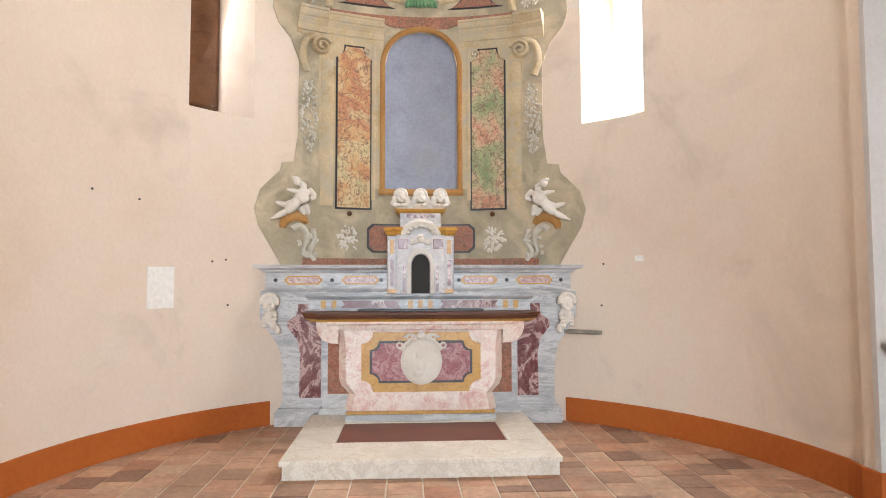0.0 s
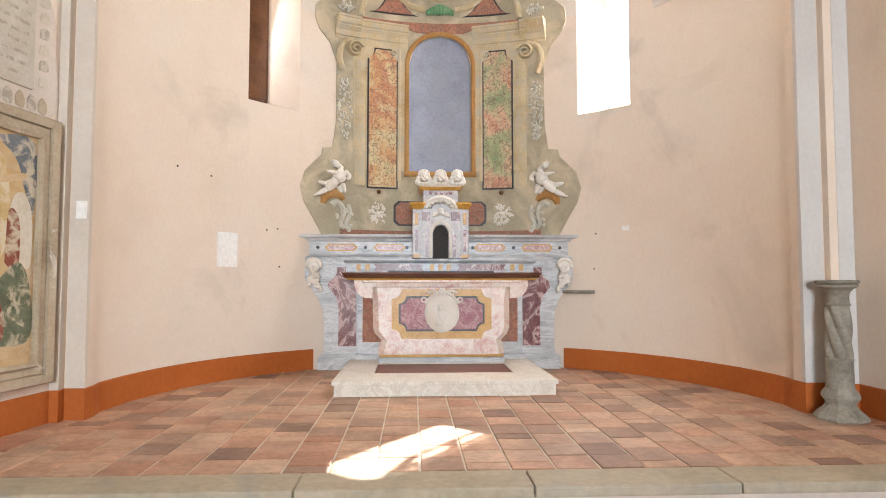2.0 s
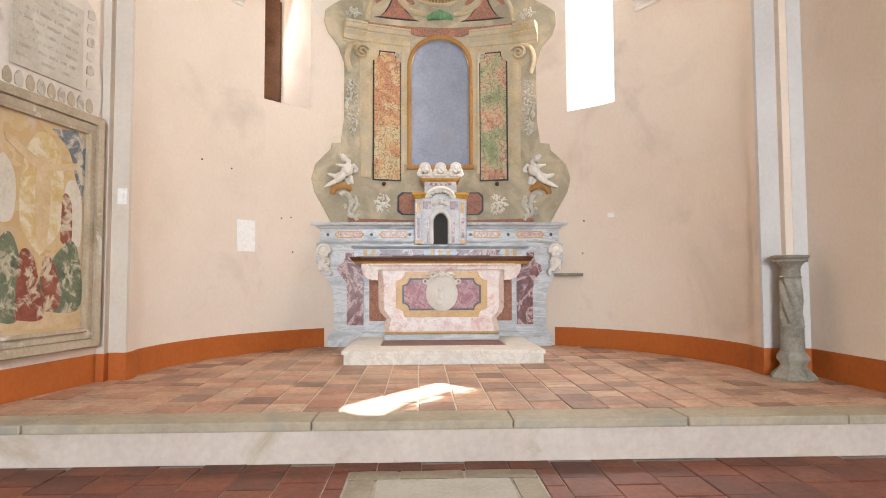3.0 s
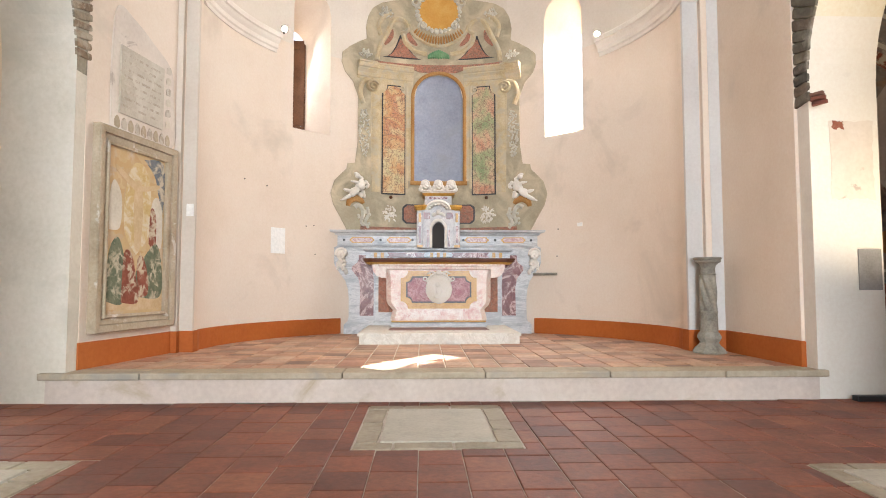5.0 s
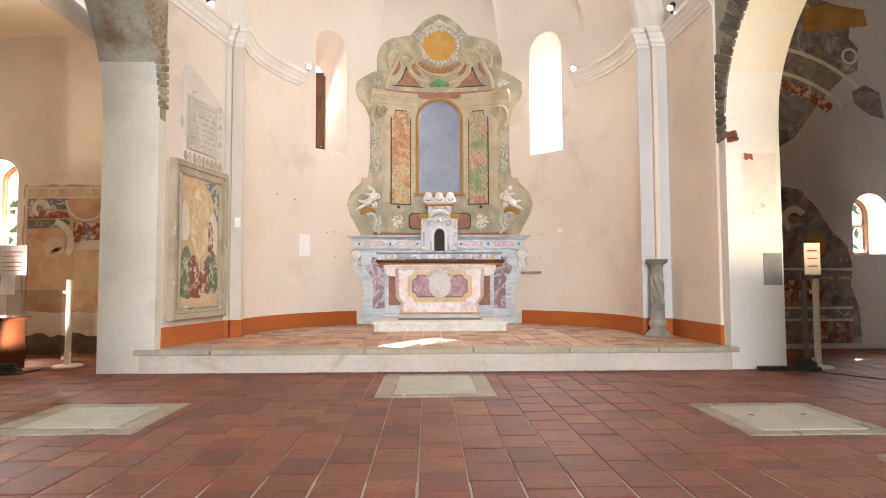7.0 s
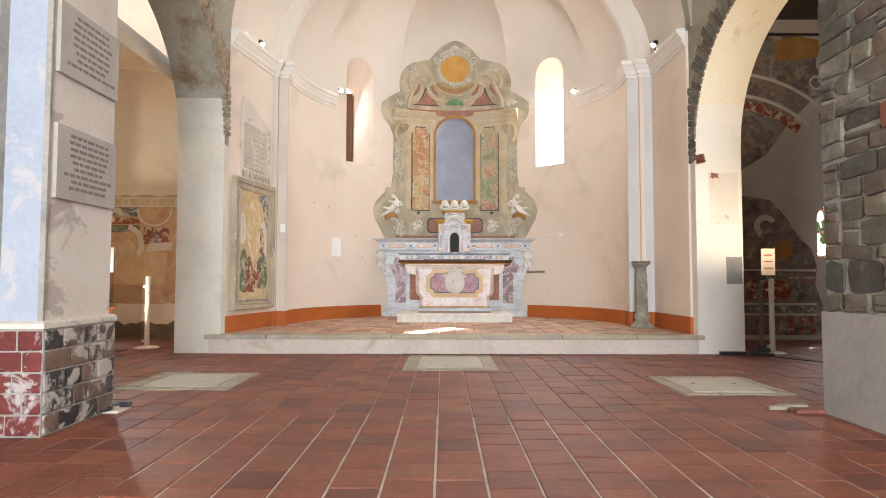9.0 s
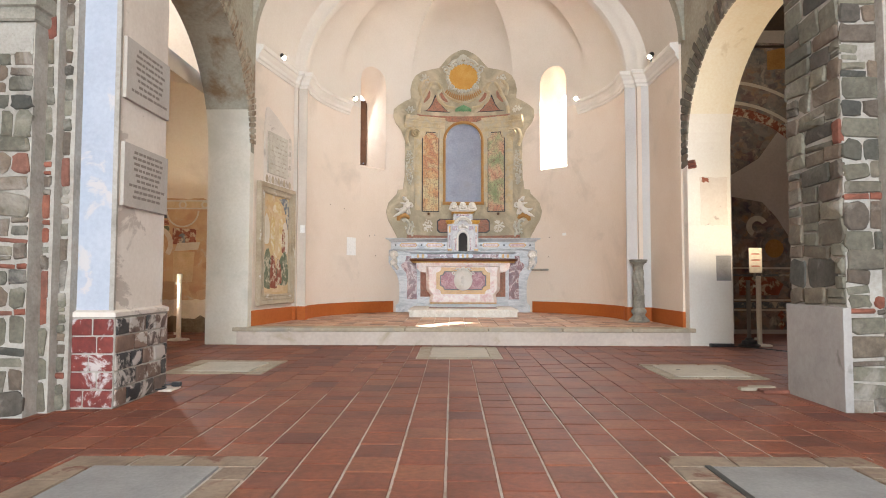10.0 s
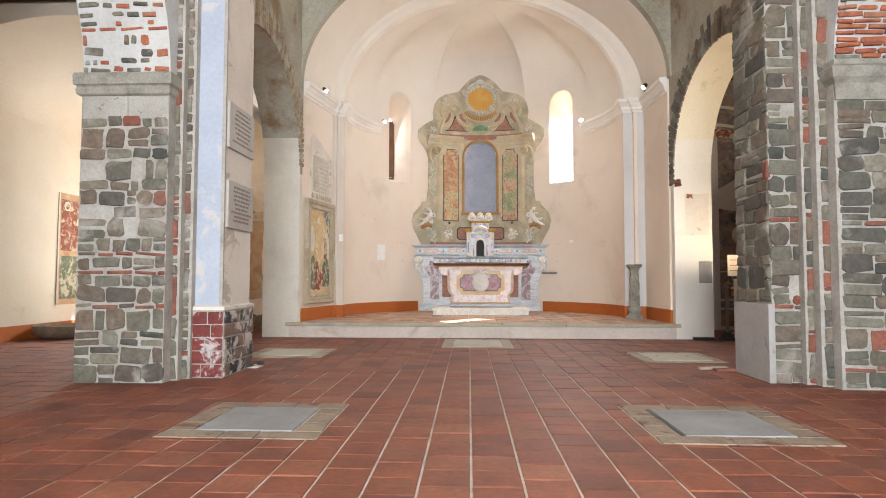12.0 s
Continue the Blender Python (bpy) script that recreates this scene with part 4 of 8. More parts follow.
# tabletop
bm = bmesh.new()
pth = [(X0 - 1.04, 6.05), (X0 - 1.04, 5.75), (X0 - 0.95, 5.67), (X0 + 0.97, 5.67), (X0 + 1.06, 5.75), (X0 + 1.06, 6.05)]
moulding(bm, pth[::-1], [(-0.25, 1.352), (0.05, 1.352), (0.07, 1.36), (0.075, 1.385), (0.09, 1.39), (0.09, 1.412), (-0.25, 1.412)])
box(bm, X0 - 0.95, X0 + 0.95, 5.75, 6.05, 1.353, 1.408)
part("tabletop", bm, WOOD, altar, "dark walnut moulded tabletop")

bm = bmesh.new()
moulding(bm, pth[::-1], [(-0.25, 1.326), (0.02, 1.326), (0.025, 1.335), (0.05, 1.345), (0.055, 1.351), (-0.25, 1.351)])
part("tabletop_moulding", bm, OCHRE_MARBLE, altar, "ochre marble moulding under the tabletop")

# dark slabs lying on the table
for u0, u1, y0, z in ((-0.36, 0.22, 5.80, 1.413), (0.20, 0.62, 5.86, 1.413), (-0.62, -0.30, 5.90, 1.413)):
    sl = tagged(part("altar_slab", boxed(X0 + u0, X0 + u1, y0, y0 + 0.12, z, z + 0.02, 0.004), BLACK_STONE), "thin dark slate slab lying on the altar table", "slab", "slabs on the altar table")

# lower gradine with inlays
bm = bmesh.new()
moulding(bm, [(X0 + 1.12, 6.4), (X0 + 1.12, 6.03), (X0 - 1.12, 6.03), (X0 - 1.12, 6.4)], [(-0.2, 1.41), (0.005, 1.41), (0.0, 1.425), (0.0, 1.525), (0.02, 1.54), (0.035, 1.56), (0.035, 1.575), (-0.2, 1.575)])
box(bm, X0 - 1.0, X0 + 1.0, 6.05, 6.4, 1.412, 1.573)
lower = part("lower_gradine", bm, GREY_MARBLE, altar)
for u0, u1 in ((-0.79, -0.20), (0.20, 0.79)):
    hw = (u1 - u0) / 2
    bm = bmesh.new()
    pts = [(-hw, 1.44), (hw, 1.44), (hw - 0.03, 1.478), (hw, 1.515), (-hw, 1.515), (-hw + 0.03, 1.478)]
    outline_prism(bm, pts, 6.022, 6.05, (u0 + u1) / 2)
    part("inlay", bm, RED_MARBLE, lower, "red marble inlay")
for u in (-0.97, -0.865, -0.10, 0.0, 0.10, 0.865, 0.97):
    part("inlay", boxed(X0 + u - 0.024, X0 + u + 0.024, 6.022, 6.05, 1.438, 1.515), OCHRE_MARBLE, lower, "ochre marble inlay")

# upper gradine with its cornice
bm = bmesh.new()
path = [(X0 - 1.77, 6.42), (X0 - 1.77, 6.20), (X0 - 1.70, 6.15), (X0 + 1.71, 6.15), (X0 + 1.78, 6.20), (X0 + 1.78, 6.42)]
moulding(bm, path[::-1], [(-0.3, 1.576), (0.03, 1.576), (0.03, 1.60), (0.005, 1.625), (0.0, 1.64), (0.0, 1.79), (0.02, 1.80), (0.03, 1.825), (0.075, 1.845), (0.08, 1.875), (-0.3, 1.875)])
box(bm, X0 - 1.5, X0 + 1.5, 6.22, 6.55, 1.58, 1.872)
upper = part("upper_gradine", bm, GREY_MARBLE, altar)
for u in (-1.19, -0.61, 0.61, 1.19):
    bm = bmesh.new()
    outline_prism(bm, cut_rect(0.19, 1.675, 1.765, 0.03), 6.142, 6.17, u)
    e = part("cartouche", bm, OCHRE_MARBLE, upper, "ochre bordered cartouche")
    bm = bmesh.new()
    outline_prism(bm, cut_rect(0.165, 1.688, 1.752, 0.022), 6.136, 6.16, u)
    part("cartouche", bm, BRECCIA, upper, "pale pink marble cartouche")
for u in (-1.47, -0.90, -0.40, 0.40, 0.90, 1.47):
    bm = bmesh.new()
    c = [(0.02 * math.cos(2 * math.pi * k / 16), 1.72 + 0.02 * math.sin(2 * math.pi * k / 16)) for k in range(16)]
    outline_prism(bm, c, 6.139, 6.16, u)
    part("boss", bm, BLACK_STONE, upper, "round black stone boss")

# tabernacle
tab = thing("tabernacle", (X0, 6.2, 1.576), "small marble tabernacle with a dark arched door", "tabernacle")
bm = bmesh.new()
arch_u, arch_z = 0.092, 1.86
inner = [(arch_u, 1.585)] + [(arch_u * math.cos(math.pi / 2 * k / 8), arch_z + 0.12 * math.sin(math.pi / 2 * k / 8)) for k in range(9)]
outer = [(0.24, 1.585)] + [(0.24, 1.585 + (2.17 - 1.585) * min(1, (k + 1) / 5)) if k < 5 else (0.24 * (1 - (k - 4) / 4), 2.17) for k in range(9)]
for s in (-1, 1):
    a = [(X0 + s * u, z) for u, z in inner]
    b = [(X0 + s * u, z) for u, z in outer]
    skin(bm, [[(x, 5.93, z) for x, z in a], [(x, 5.93, z) for x, z in b]])
    skin(bm, [[(x, 5.93, z) for x, z in a], [(x, 6.05, z) for x, z in a]])
box(bm, X0 - 0.30, X0 - 0.22, 5.95, 6.45, 1.58, 2.17)
box(bm, X0 + 0.22, X0 + 0.30, 5.95, 6.45, 1.58, 2.17)
box(bm, X0 - 0.24, X0 + 0.24, 6.06, 6.45, 1.58, 2.17)
box(bm, X0 - 0.21, X0 + 0.21, 5.99, 6.45, 2.168, 2.40, 0.008)
for s in (-1, 1):
    box(bm, X0 + s * 0.285 - 0.05, X0 + s * 0.285 + 0.05, 5.94, 6.0, 1.58, 2.165, 0.01)
body = part("tabernacle_body", bm, PALE_MARBLE, tab)
bm = bmesh.new()
rim = [(0.10, 1.585)] + [(0.10 * math.cos(math.pi / 2 * k / 8), arch_z + 0.13 * math.sin(math.pi / 2 * k / 8)) for k in range(9)]
rim2 = [(0.135, 1.585)] + [(0.135 * math.cos(math.pi / 2 * k / 8), arch_z + 0.175 * math.sin(math.pi / 2 * k / 8)) for k in range(9)]
for s in (-1, 1):
    rows = [[(X0 + s * u, y, z) for u, z in p] for p, y in ((rim, 5.94), (rim, 5.905), (rim2, 5.905), (rim2, 5.94))]
    skin(bm, rows)
part("door_surround", bm, STUCCO, body, "white marble arched surround")
bm = bmesh.new()
outline_prism(bm, [(-u, z) for u, z in inner] + [(u, z) for u, z in inner][::-1], 6.035, 6.06)
part("door", bm, DARK_IN, tab, "dark metal arched door")
for s in (-1, 1):
    part("inlay", boxed(X0 + s * 0.285 - 0.018, X0 + s * 0.285 + 0.018, 5.934, 5.945, 1.66, 1.92), RED_MARBLE, body, "red marble strip")
    part("inlay", boxed(X0 + s * 0.285 - 0.02, X0 + s * 0.285 + 0.02, 5.933, 5.945, 1.98, 2.12, 0.004), OCHRE_MARBLE, body, "ochre scroll inlay")
    part("inlay", boxed(X0 + s * 0.163 - 0.016, X0 + s * 0.163 + 0.016, 5.921, 5.935, 1.60, 1.86), RED_MARBLE, body, "dark red marble strip beside the door")
    part("inlay", boxed(X0 + s * 0.285 - 0.045, X0 + s * 0.285 + 0.045, 5.928, 5.945, 1.59, 1.63), OCHRE_MARBLE, body, "ochre block")
    part("inlay", boxed(X0 + s * 0.175 - 0.05, X0 + s * 0.175 + 0.05, 5.922, 5.935, 2.03, 2.13, 0.004), RED_MARBLE, body, "red marble spandrel")
bm = bmesh.new()
for s in (-1, 1):
    bm = bmesh.new()
    pth = [(X0 + s * 0.33, 6.4), (X0 + s * 0.33, 5.965), (X0 + s * 0.25, 5.93), (X0 + s * 0.185, 5.955), (X0 + s * 0.185, 6.1)]
    moulding(bm, pth if s > 0 else pth[::-1], [(-0.06, 2.165), (0.0, 2.165), (0.015, 2.185), (0.02, 2.20), (0.04, 2.22), (0.04, 2.245), (-0.06, 2.245)][::-1])
    box(bm, X0 + s * 0.26 - 0.07, X0 + s * 0.26 + 0.07, 5.98, 6.38, 2.17, 2.242)
    part("cornice", bm, OCHRE_MARBLE, tab, "ochre marble cornice")
bm = bmesh.new()
moulding(bm, [(X0 - 0.21, 6.4), (X0 - 0.21, 5.99), (X0 + 0.21, 5.99), (X0 + 0.21, 6.4)][::-1], [(-0.2, 2.395), (0.0, 2.395), (0.03, 2.415), (0.045, 2.435), (-0.2, 2.435)])
part("cornice", bm, OCHRE_MARBLE, tab, "ochre marble cornice")
bm = bmesh.new()
arc = lambda r, h: [(r * math.cos(math.pi * k / 16), 2.17 + h * math.sin(math.pi * k / 16)) for k in range(17)]
skin(bm, [[(X0 + u, y, z) for u, z in p] for p, y in ((arc(0.135, 0.085), 6.0), (arc(0.135, 0.085), 5.93), (arc(0.175, 0.13), 5.90), (arc(0.20, 0.16), 5.92), (arc(0.20, 0.16), 6.0))])
for k in range(7):
    a = math.pi * (k + 0.5) / 7
    blob(bm, [(X0 + 0.135 * math.cos(a), 5.93, 2.175 + 0.085 * math.sin(a), 0.03, 0.03, 0.02)], 2)
part("scalloped_hood", bm, STUCCO, tab, "white scalloped arch", True)
part("inlay", boxed(X0 - 0.14, X0 + 0.14, 5.982, 5.995, 2.345, 2.382, 0.003), RED_MARBLE, body, "dark red marble strip")
bm = bmesh.new()
blob(bm, [(X0, 5.90, 2.125, 0.034, 0.035, 0.04), (X0, 5.895, 2.155, 0.036, 0.03, 0.018)])
for s in (-1, 1):
    blob(bm, [(X0 + s * 0.055, 5.915, 2.105, 0.045, 0.022, 0.026), (X0 + s * 0.075, 5.915, 2.085, 0.035, 0.02, 0.02)])
fuse(part("carved_head", bm, STUCCO, tab, "white carved winged head", True), 0.006)
bm = bmesh.new()
for u in (-0.20, 0.0, 0.20):
    x = X0 + u
    blob(bm, [(x, 6.01, 2.575, 0.063, 0.062, 0.072), (x, 5.955, 2.562, 0.013, 0.018, 0.018), (x - 0.024, 5.965, 2.54, 0.022, 0.02, 0.02), (x + 0.024, 5.965, 2.54, 0.022, 0.02, 0.02), (x, 5.962, 2.515, 0.022, 0.016, 0.014)])
    for k in range(8):
        a = math.pi * k / 7
        blob(bm, [(x + 0.056 * math.cos(a), 5.995, 2.585 + 0.05 * math.sin(a), 0.022, 0.035, 0.022)], 1)
    for s in (-1, 1):
        blob(bm, [(x + s * 0.062, 6.0, 2.535, 0.032, 0.028, 0.042), (x + s * 0.075, 6.0, 2.50, 0.034, 0.026, 0.034), (x + s * 0.05, 5.995, 2.475, 0.036, 0.03, 0.024), (x + s * 0.02, 5.985, 2.475, 0.03, 0.03, 0.02)])
box(bm, X0 - 0.24, X0 + 0.24, 5.99, 6.2, 2.435, 2.475, 0.01)
tagged(fuse(part("carved_cresting", bm, STUCCO, None, "", True), 0.006), "white carved cresting of three winged heads on the tabernacle", "carving")

# predella: marble footpace with a wooden board let in
pred = thing("predella", (X0 - 0.02, 5.2, PLAT), "white marble footpace with a brown board let into it", "platform")
px0, px1 = -0.755, 1.335
bm = boxed(px0 + 0.02, px1 - 0.02, 4.44, 5.0, PLAT - 0.005, 0.368)
box(bm, px0 + 0.02, px1 - 0.02, 4.9, 5.98, PLAT - 0.005, 0.366)
part("riser", bm, WHITE_MARBLE, pred)
bx0, bx1, by0, by1 = -0.40, 1.0, 4.92, 5.60
for x0, x1, y0, y1 in ((px0, px1, 4.415, by0), (px0, bx0, by0 + 0.004, 5.97), (bx1, px1, by0 + 0.004, 5.97), (bx0 + 0.004, bx1 - 0.004, by1, 5.97)):
    part("slab", boxed(x0, x1, y0, y1, 0.364, 0.402, 0.006), WHITE_MARBLE, pred)
part("board", boxed(bx0 + 0.004, bx1 - 0.004, by0 + 0.004, by1 - 0.004, 0.362, 0.394), BOARD, pred, "red-brown wooden board")


# ---- the painted stucco retable on the apse wall ----
def patch(bm, left, right, z0, z1, d, nz=40, nu=24, back=-0.03):
    """A piece of relief on the curved wall, between two sides given as functions of the height."""
    rows, lo = [], []
    for k in range(nz + 1):
        z = z0 + (z1 - z0) * k / nz
        a, b = left(z), right(z)
        rows.append([on_wall(a + (b - a) * j / nu, z, d) for j in range(nu + 1)])
        lo.append([on_wall(a, z, back), on_wall(b, z, back)])
    skin(bm, rows)
    skin(bm, [[l[0], r[0]] for l, r in zip(lo, rows)])
    skin(bm, [[r[-1], l[1]] for l, r in zip(lo, rows)])
    for k, z in ((0, z0), (-1, z1)):
        a, b = left(z), right(z)
        skin(bm, [rows[k], [on_wall(a + (b - a) * j / nu, z, back) for j in range(nu + 1)]])


def ribbon(bm, path, width, d, rise=0.0, back=-0.02):
    """A band along a way of (u, z) on the curved wall; rise rounds its back."""
    rows = []
    n = len(path)
    for i, (u, z) in enumerate(path):
        a, b = path[max(0, i - 1)], path[min(n - 1, i + 1)]
        t = Vector((b[0] - a[0], b[1] - a[1]))
        t = t.normalized() if t.length > 1e-9 else Vector((1, 0))
        nx, nz = -t.y, t.x
        w = (width(i / (n - 1)) if callable(width) else width) / 2
        row = [(w, back), (w, d), (w * 0.5, d + rise * 0.8), (0, d + rise), (-w * 0.5, d + rise * 0.8), (-w, d), (-w, back)]
        rows.append([on_wall(u + nx * o, z + nz * o, h) for o, h in row])
    skin(bm, rows, False)


def curve(pts, n=12):
    """A smooth way through a few points."""
    out = []
    P = [pts[0]] + list(pts) + [pts[-1]]
    for i in range(1, len(P) - 2):
        p0, p1, p2, p3 = [Vector(p) for p in P[i - 1:i + 3]]
        for k in range(n):
            t = k / n
            q = 0.5 * ((2 * p1) + (p2 - p0) * t + (2 * p0 - 5 * p1 + 4 * p2 - p3) * t * t + (3 * p1 - p0 - 3 * p2 + p3) * t ** 3)
            out.append((q.x, q.y))
    out.append(tuple(pts[-1]))
    return out


def wall_blob(bm, u, z, ru, rz, d=0.02, thick=0.03, turn=0.0, sub=2):
    c = Vector(on_wall(u, z, d))
    phi = math.asin(u / R)
    m = Matrix.Translation(c) @ Matrix.Rotation(-phi, 4, "Z") @ Matrix.Rotation(turn, 4, "Y") @ Matrix.Diagonal((ru, thick, rz, 1))
    bmesh.ops.create_icosphere(bm, subdivisions=sub, radius=1.0, matrix=m)


def spiral(u, z, r, turns=1.6, start=0.0, flip=1, n=36):
    return [(u + flip * r * (1 - 0.8 * k / n) * math.cos(start + 2 * math.pi * turns * k / n), z + r * (1 - 0.8 * k / n) * math.sin(start + 2 * math.pi * turns * k / n)) for k in range(n + 1)]


RU = 0.02   # middle of the retable beside the axis
SIL_Z = [1.88, 2.08, 2.27, 2.45, 2.65, 2.80, 2.86, 2.95, 2.97, 3.30, 4.06, 4.29, 4.43, 4.58, 4.74, 4.86, 4.97, 5.04, 5.23, 5.42, 5.56, 5.68, 5.74, 5.80, 5.92, 6.02, 6.12, 6.19, 6.22]
SIL_W = [1.46, 1.56, 1.66, 1.70, 1.65, 1.53, 1.475, 1.46, 1.35, 1.31, 1.31, 1.39, 1.51, 1.56, 1.55, 1.44, 1.30, 1.18, 1.20, 1.17, 1.10, 0.95, 0.78, 0.56, 0.46, 0.38, 0.27, 0.13, 0.04]


def half(z):
    return float(np.interp(z, SIL_Z, SIL_W))


retable = thing("retable", on_wall(RU, 1.88), "painted olive and cream stucco retable around a blue niche", "altarpiece")
bm = bmesh.new()
# the backing leaves the niche free: below, on both sides and over it
NH = NICHE_HW


def niche_half(z):
    if z <= NICHE_Z1:
        return NH
    return NH * math.sqrt(max(0.0, 1 - ((z - NICHE_Z1) / NH) ** 2))


NTOP = NICHE_Z1 + NH
patch(bm, lambda z: RU - half(z), lambda z: RU + half(z), 1.88, NICHE_Z0, 0.012, 30, 40)
part("backing", bm, RETABLE, retable)
bm = bmesh.new()
patch(bm, lambda z: RU - half(z), lambda z: RU - niche_half(z), NICHE_Z0, NTOP, 0.012, 90, 24)
part("backing", bm, RETABLE, retable)
bm = bmesh.new()
patch(bm, lambda z: RU + niche_half(z), lambda z: RU + half(z), NICHE_Z0, NTOP, 0.012, 90, 24)
part("backing", bm, RETABLE, retable)
bm = bmesh.new()
patch(bm, lambda z: RU - half(z), lambda z: RU + half(z), NTOP, 6.22, 0.012, 60, 40)
part("backing", bm, RETABLE, retable, "", False)
# cream field inside the grey margin
bm = bmesh.new()
fh = lambda z: float(np.interp(z, [2.0, 2.55, 2.7, 4.4, 4.62], [0.98, 0.98, 1.10, 1.12, 1.18]))
patch(bm, lambda z: RU - fh(z), lambda z: RU - NH - 0.02, NICHE_Z0, 4.40, 0.020, 40, 12)
part("field", bm, CREAM, retable, "cream stucco field beside the niche")
bm = bmesh.new()
patch(bm, lambda z: RU + NH + 0.02, lambda z: RU + fh(z), NICHE_Z0, 4.40, 0.020, 40, 12)
part("field", bm, CREAM, retable, "cream stucco field beside the niche")
# niche frame
bm = bmesh.new()
w = NH + 0.03
way = [(RU + w, NICHE_Z0 - 0.03)] + [(RU + w, z) for z in np.linspace(NICHE_Z0, NICHE_Z1, 14)] + [(RU + w * math.cos(math.pi * k / 30), NICHE_Z1 + w * math.sin(math.pi * k / 30)) for k in range(1, 30)] + [(RU - w, z) for z in np.linspace(NICHE_Z1, NICHE_Z0, 14)] + [(RU - w, NICHE_Z0 - 0.03)]
ribbon(bm, way, 0.058, 0.03, 0.012)
ribbon(bm, [(RU - w - 0.04 + (2 * w + 0.08) * k / 12, NICHE_Z0 - 0.035) for k in range(13)], 0.07, 0.034, 0.012)
part("niche_frame", bm, OCHRE, retable, "ochre painted niche frame")
# niche: a hollow behind the opening
bm = bmesh.new()
rows = []
DEEP = 0.15
for k in range(21):
    a = math.pi * k / 20
    uu, dd = RU + NH * math.cos(a), -DEEP * max(0.0, math.sin(a)) ** 0.35
    rows.append([on_wall(uu, z, dd) for z in np.linspace(NICHE_Z0, NICHE_Z1, 10)])
skin(bm, rows)
dome = []
for k in range(21):
    a = math.pi * k / 20
    col = []
    for j in range(11):
        b = math.pi / 2 * j / 10
        uu, zz = RU + NH * math.cos(a) * math.cos(b), NICHE_Z1 + NH * math.sin(b)
        x, y, z = on_wall(uu, min(zz, SPRING), -DEEP * max(0.0, math.sin(a)) ** 0.35 * math.cos(b))
        col.append((x, y, zz))
    dome.append(col)
skin(bm, dome)
fl = [[on_wall(RU + NH * math.cos(math.pi * k / 20) * f, NICHE_Z0, -DEEP * max(0.0, math.sin(math.pi * k / 20)) ** 0.35 * f) for k in range(21)] for f in (1.0, 0.02)]
skin(bm, fl)
part("niche", bm, NICHE, retable, "blue-grey painted empty niche", True)

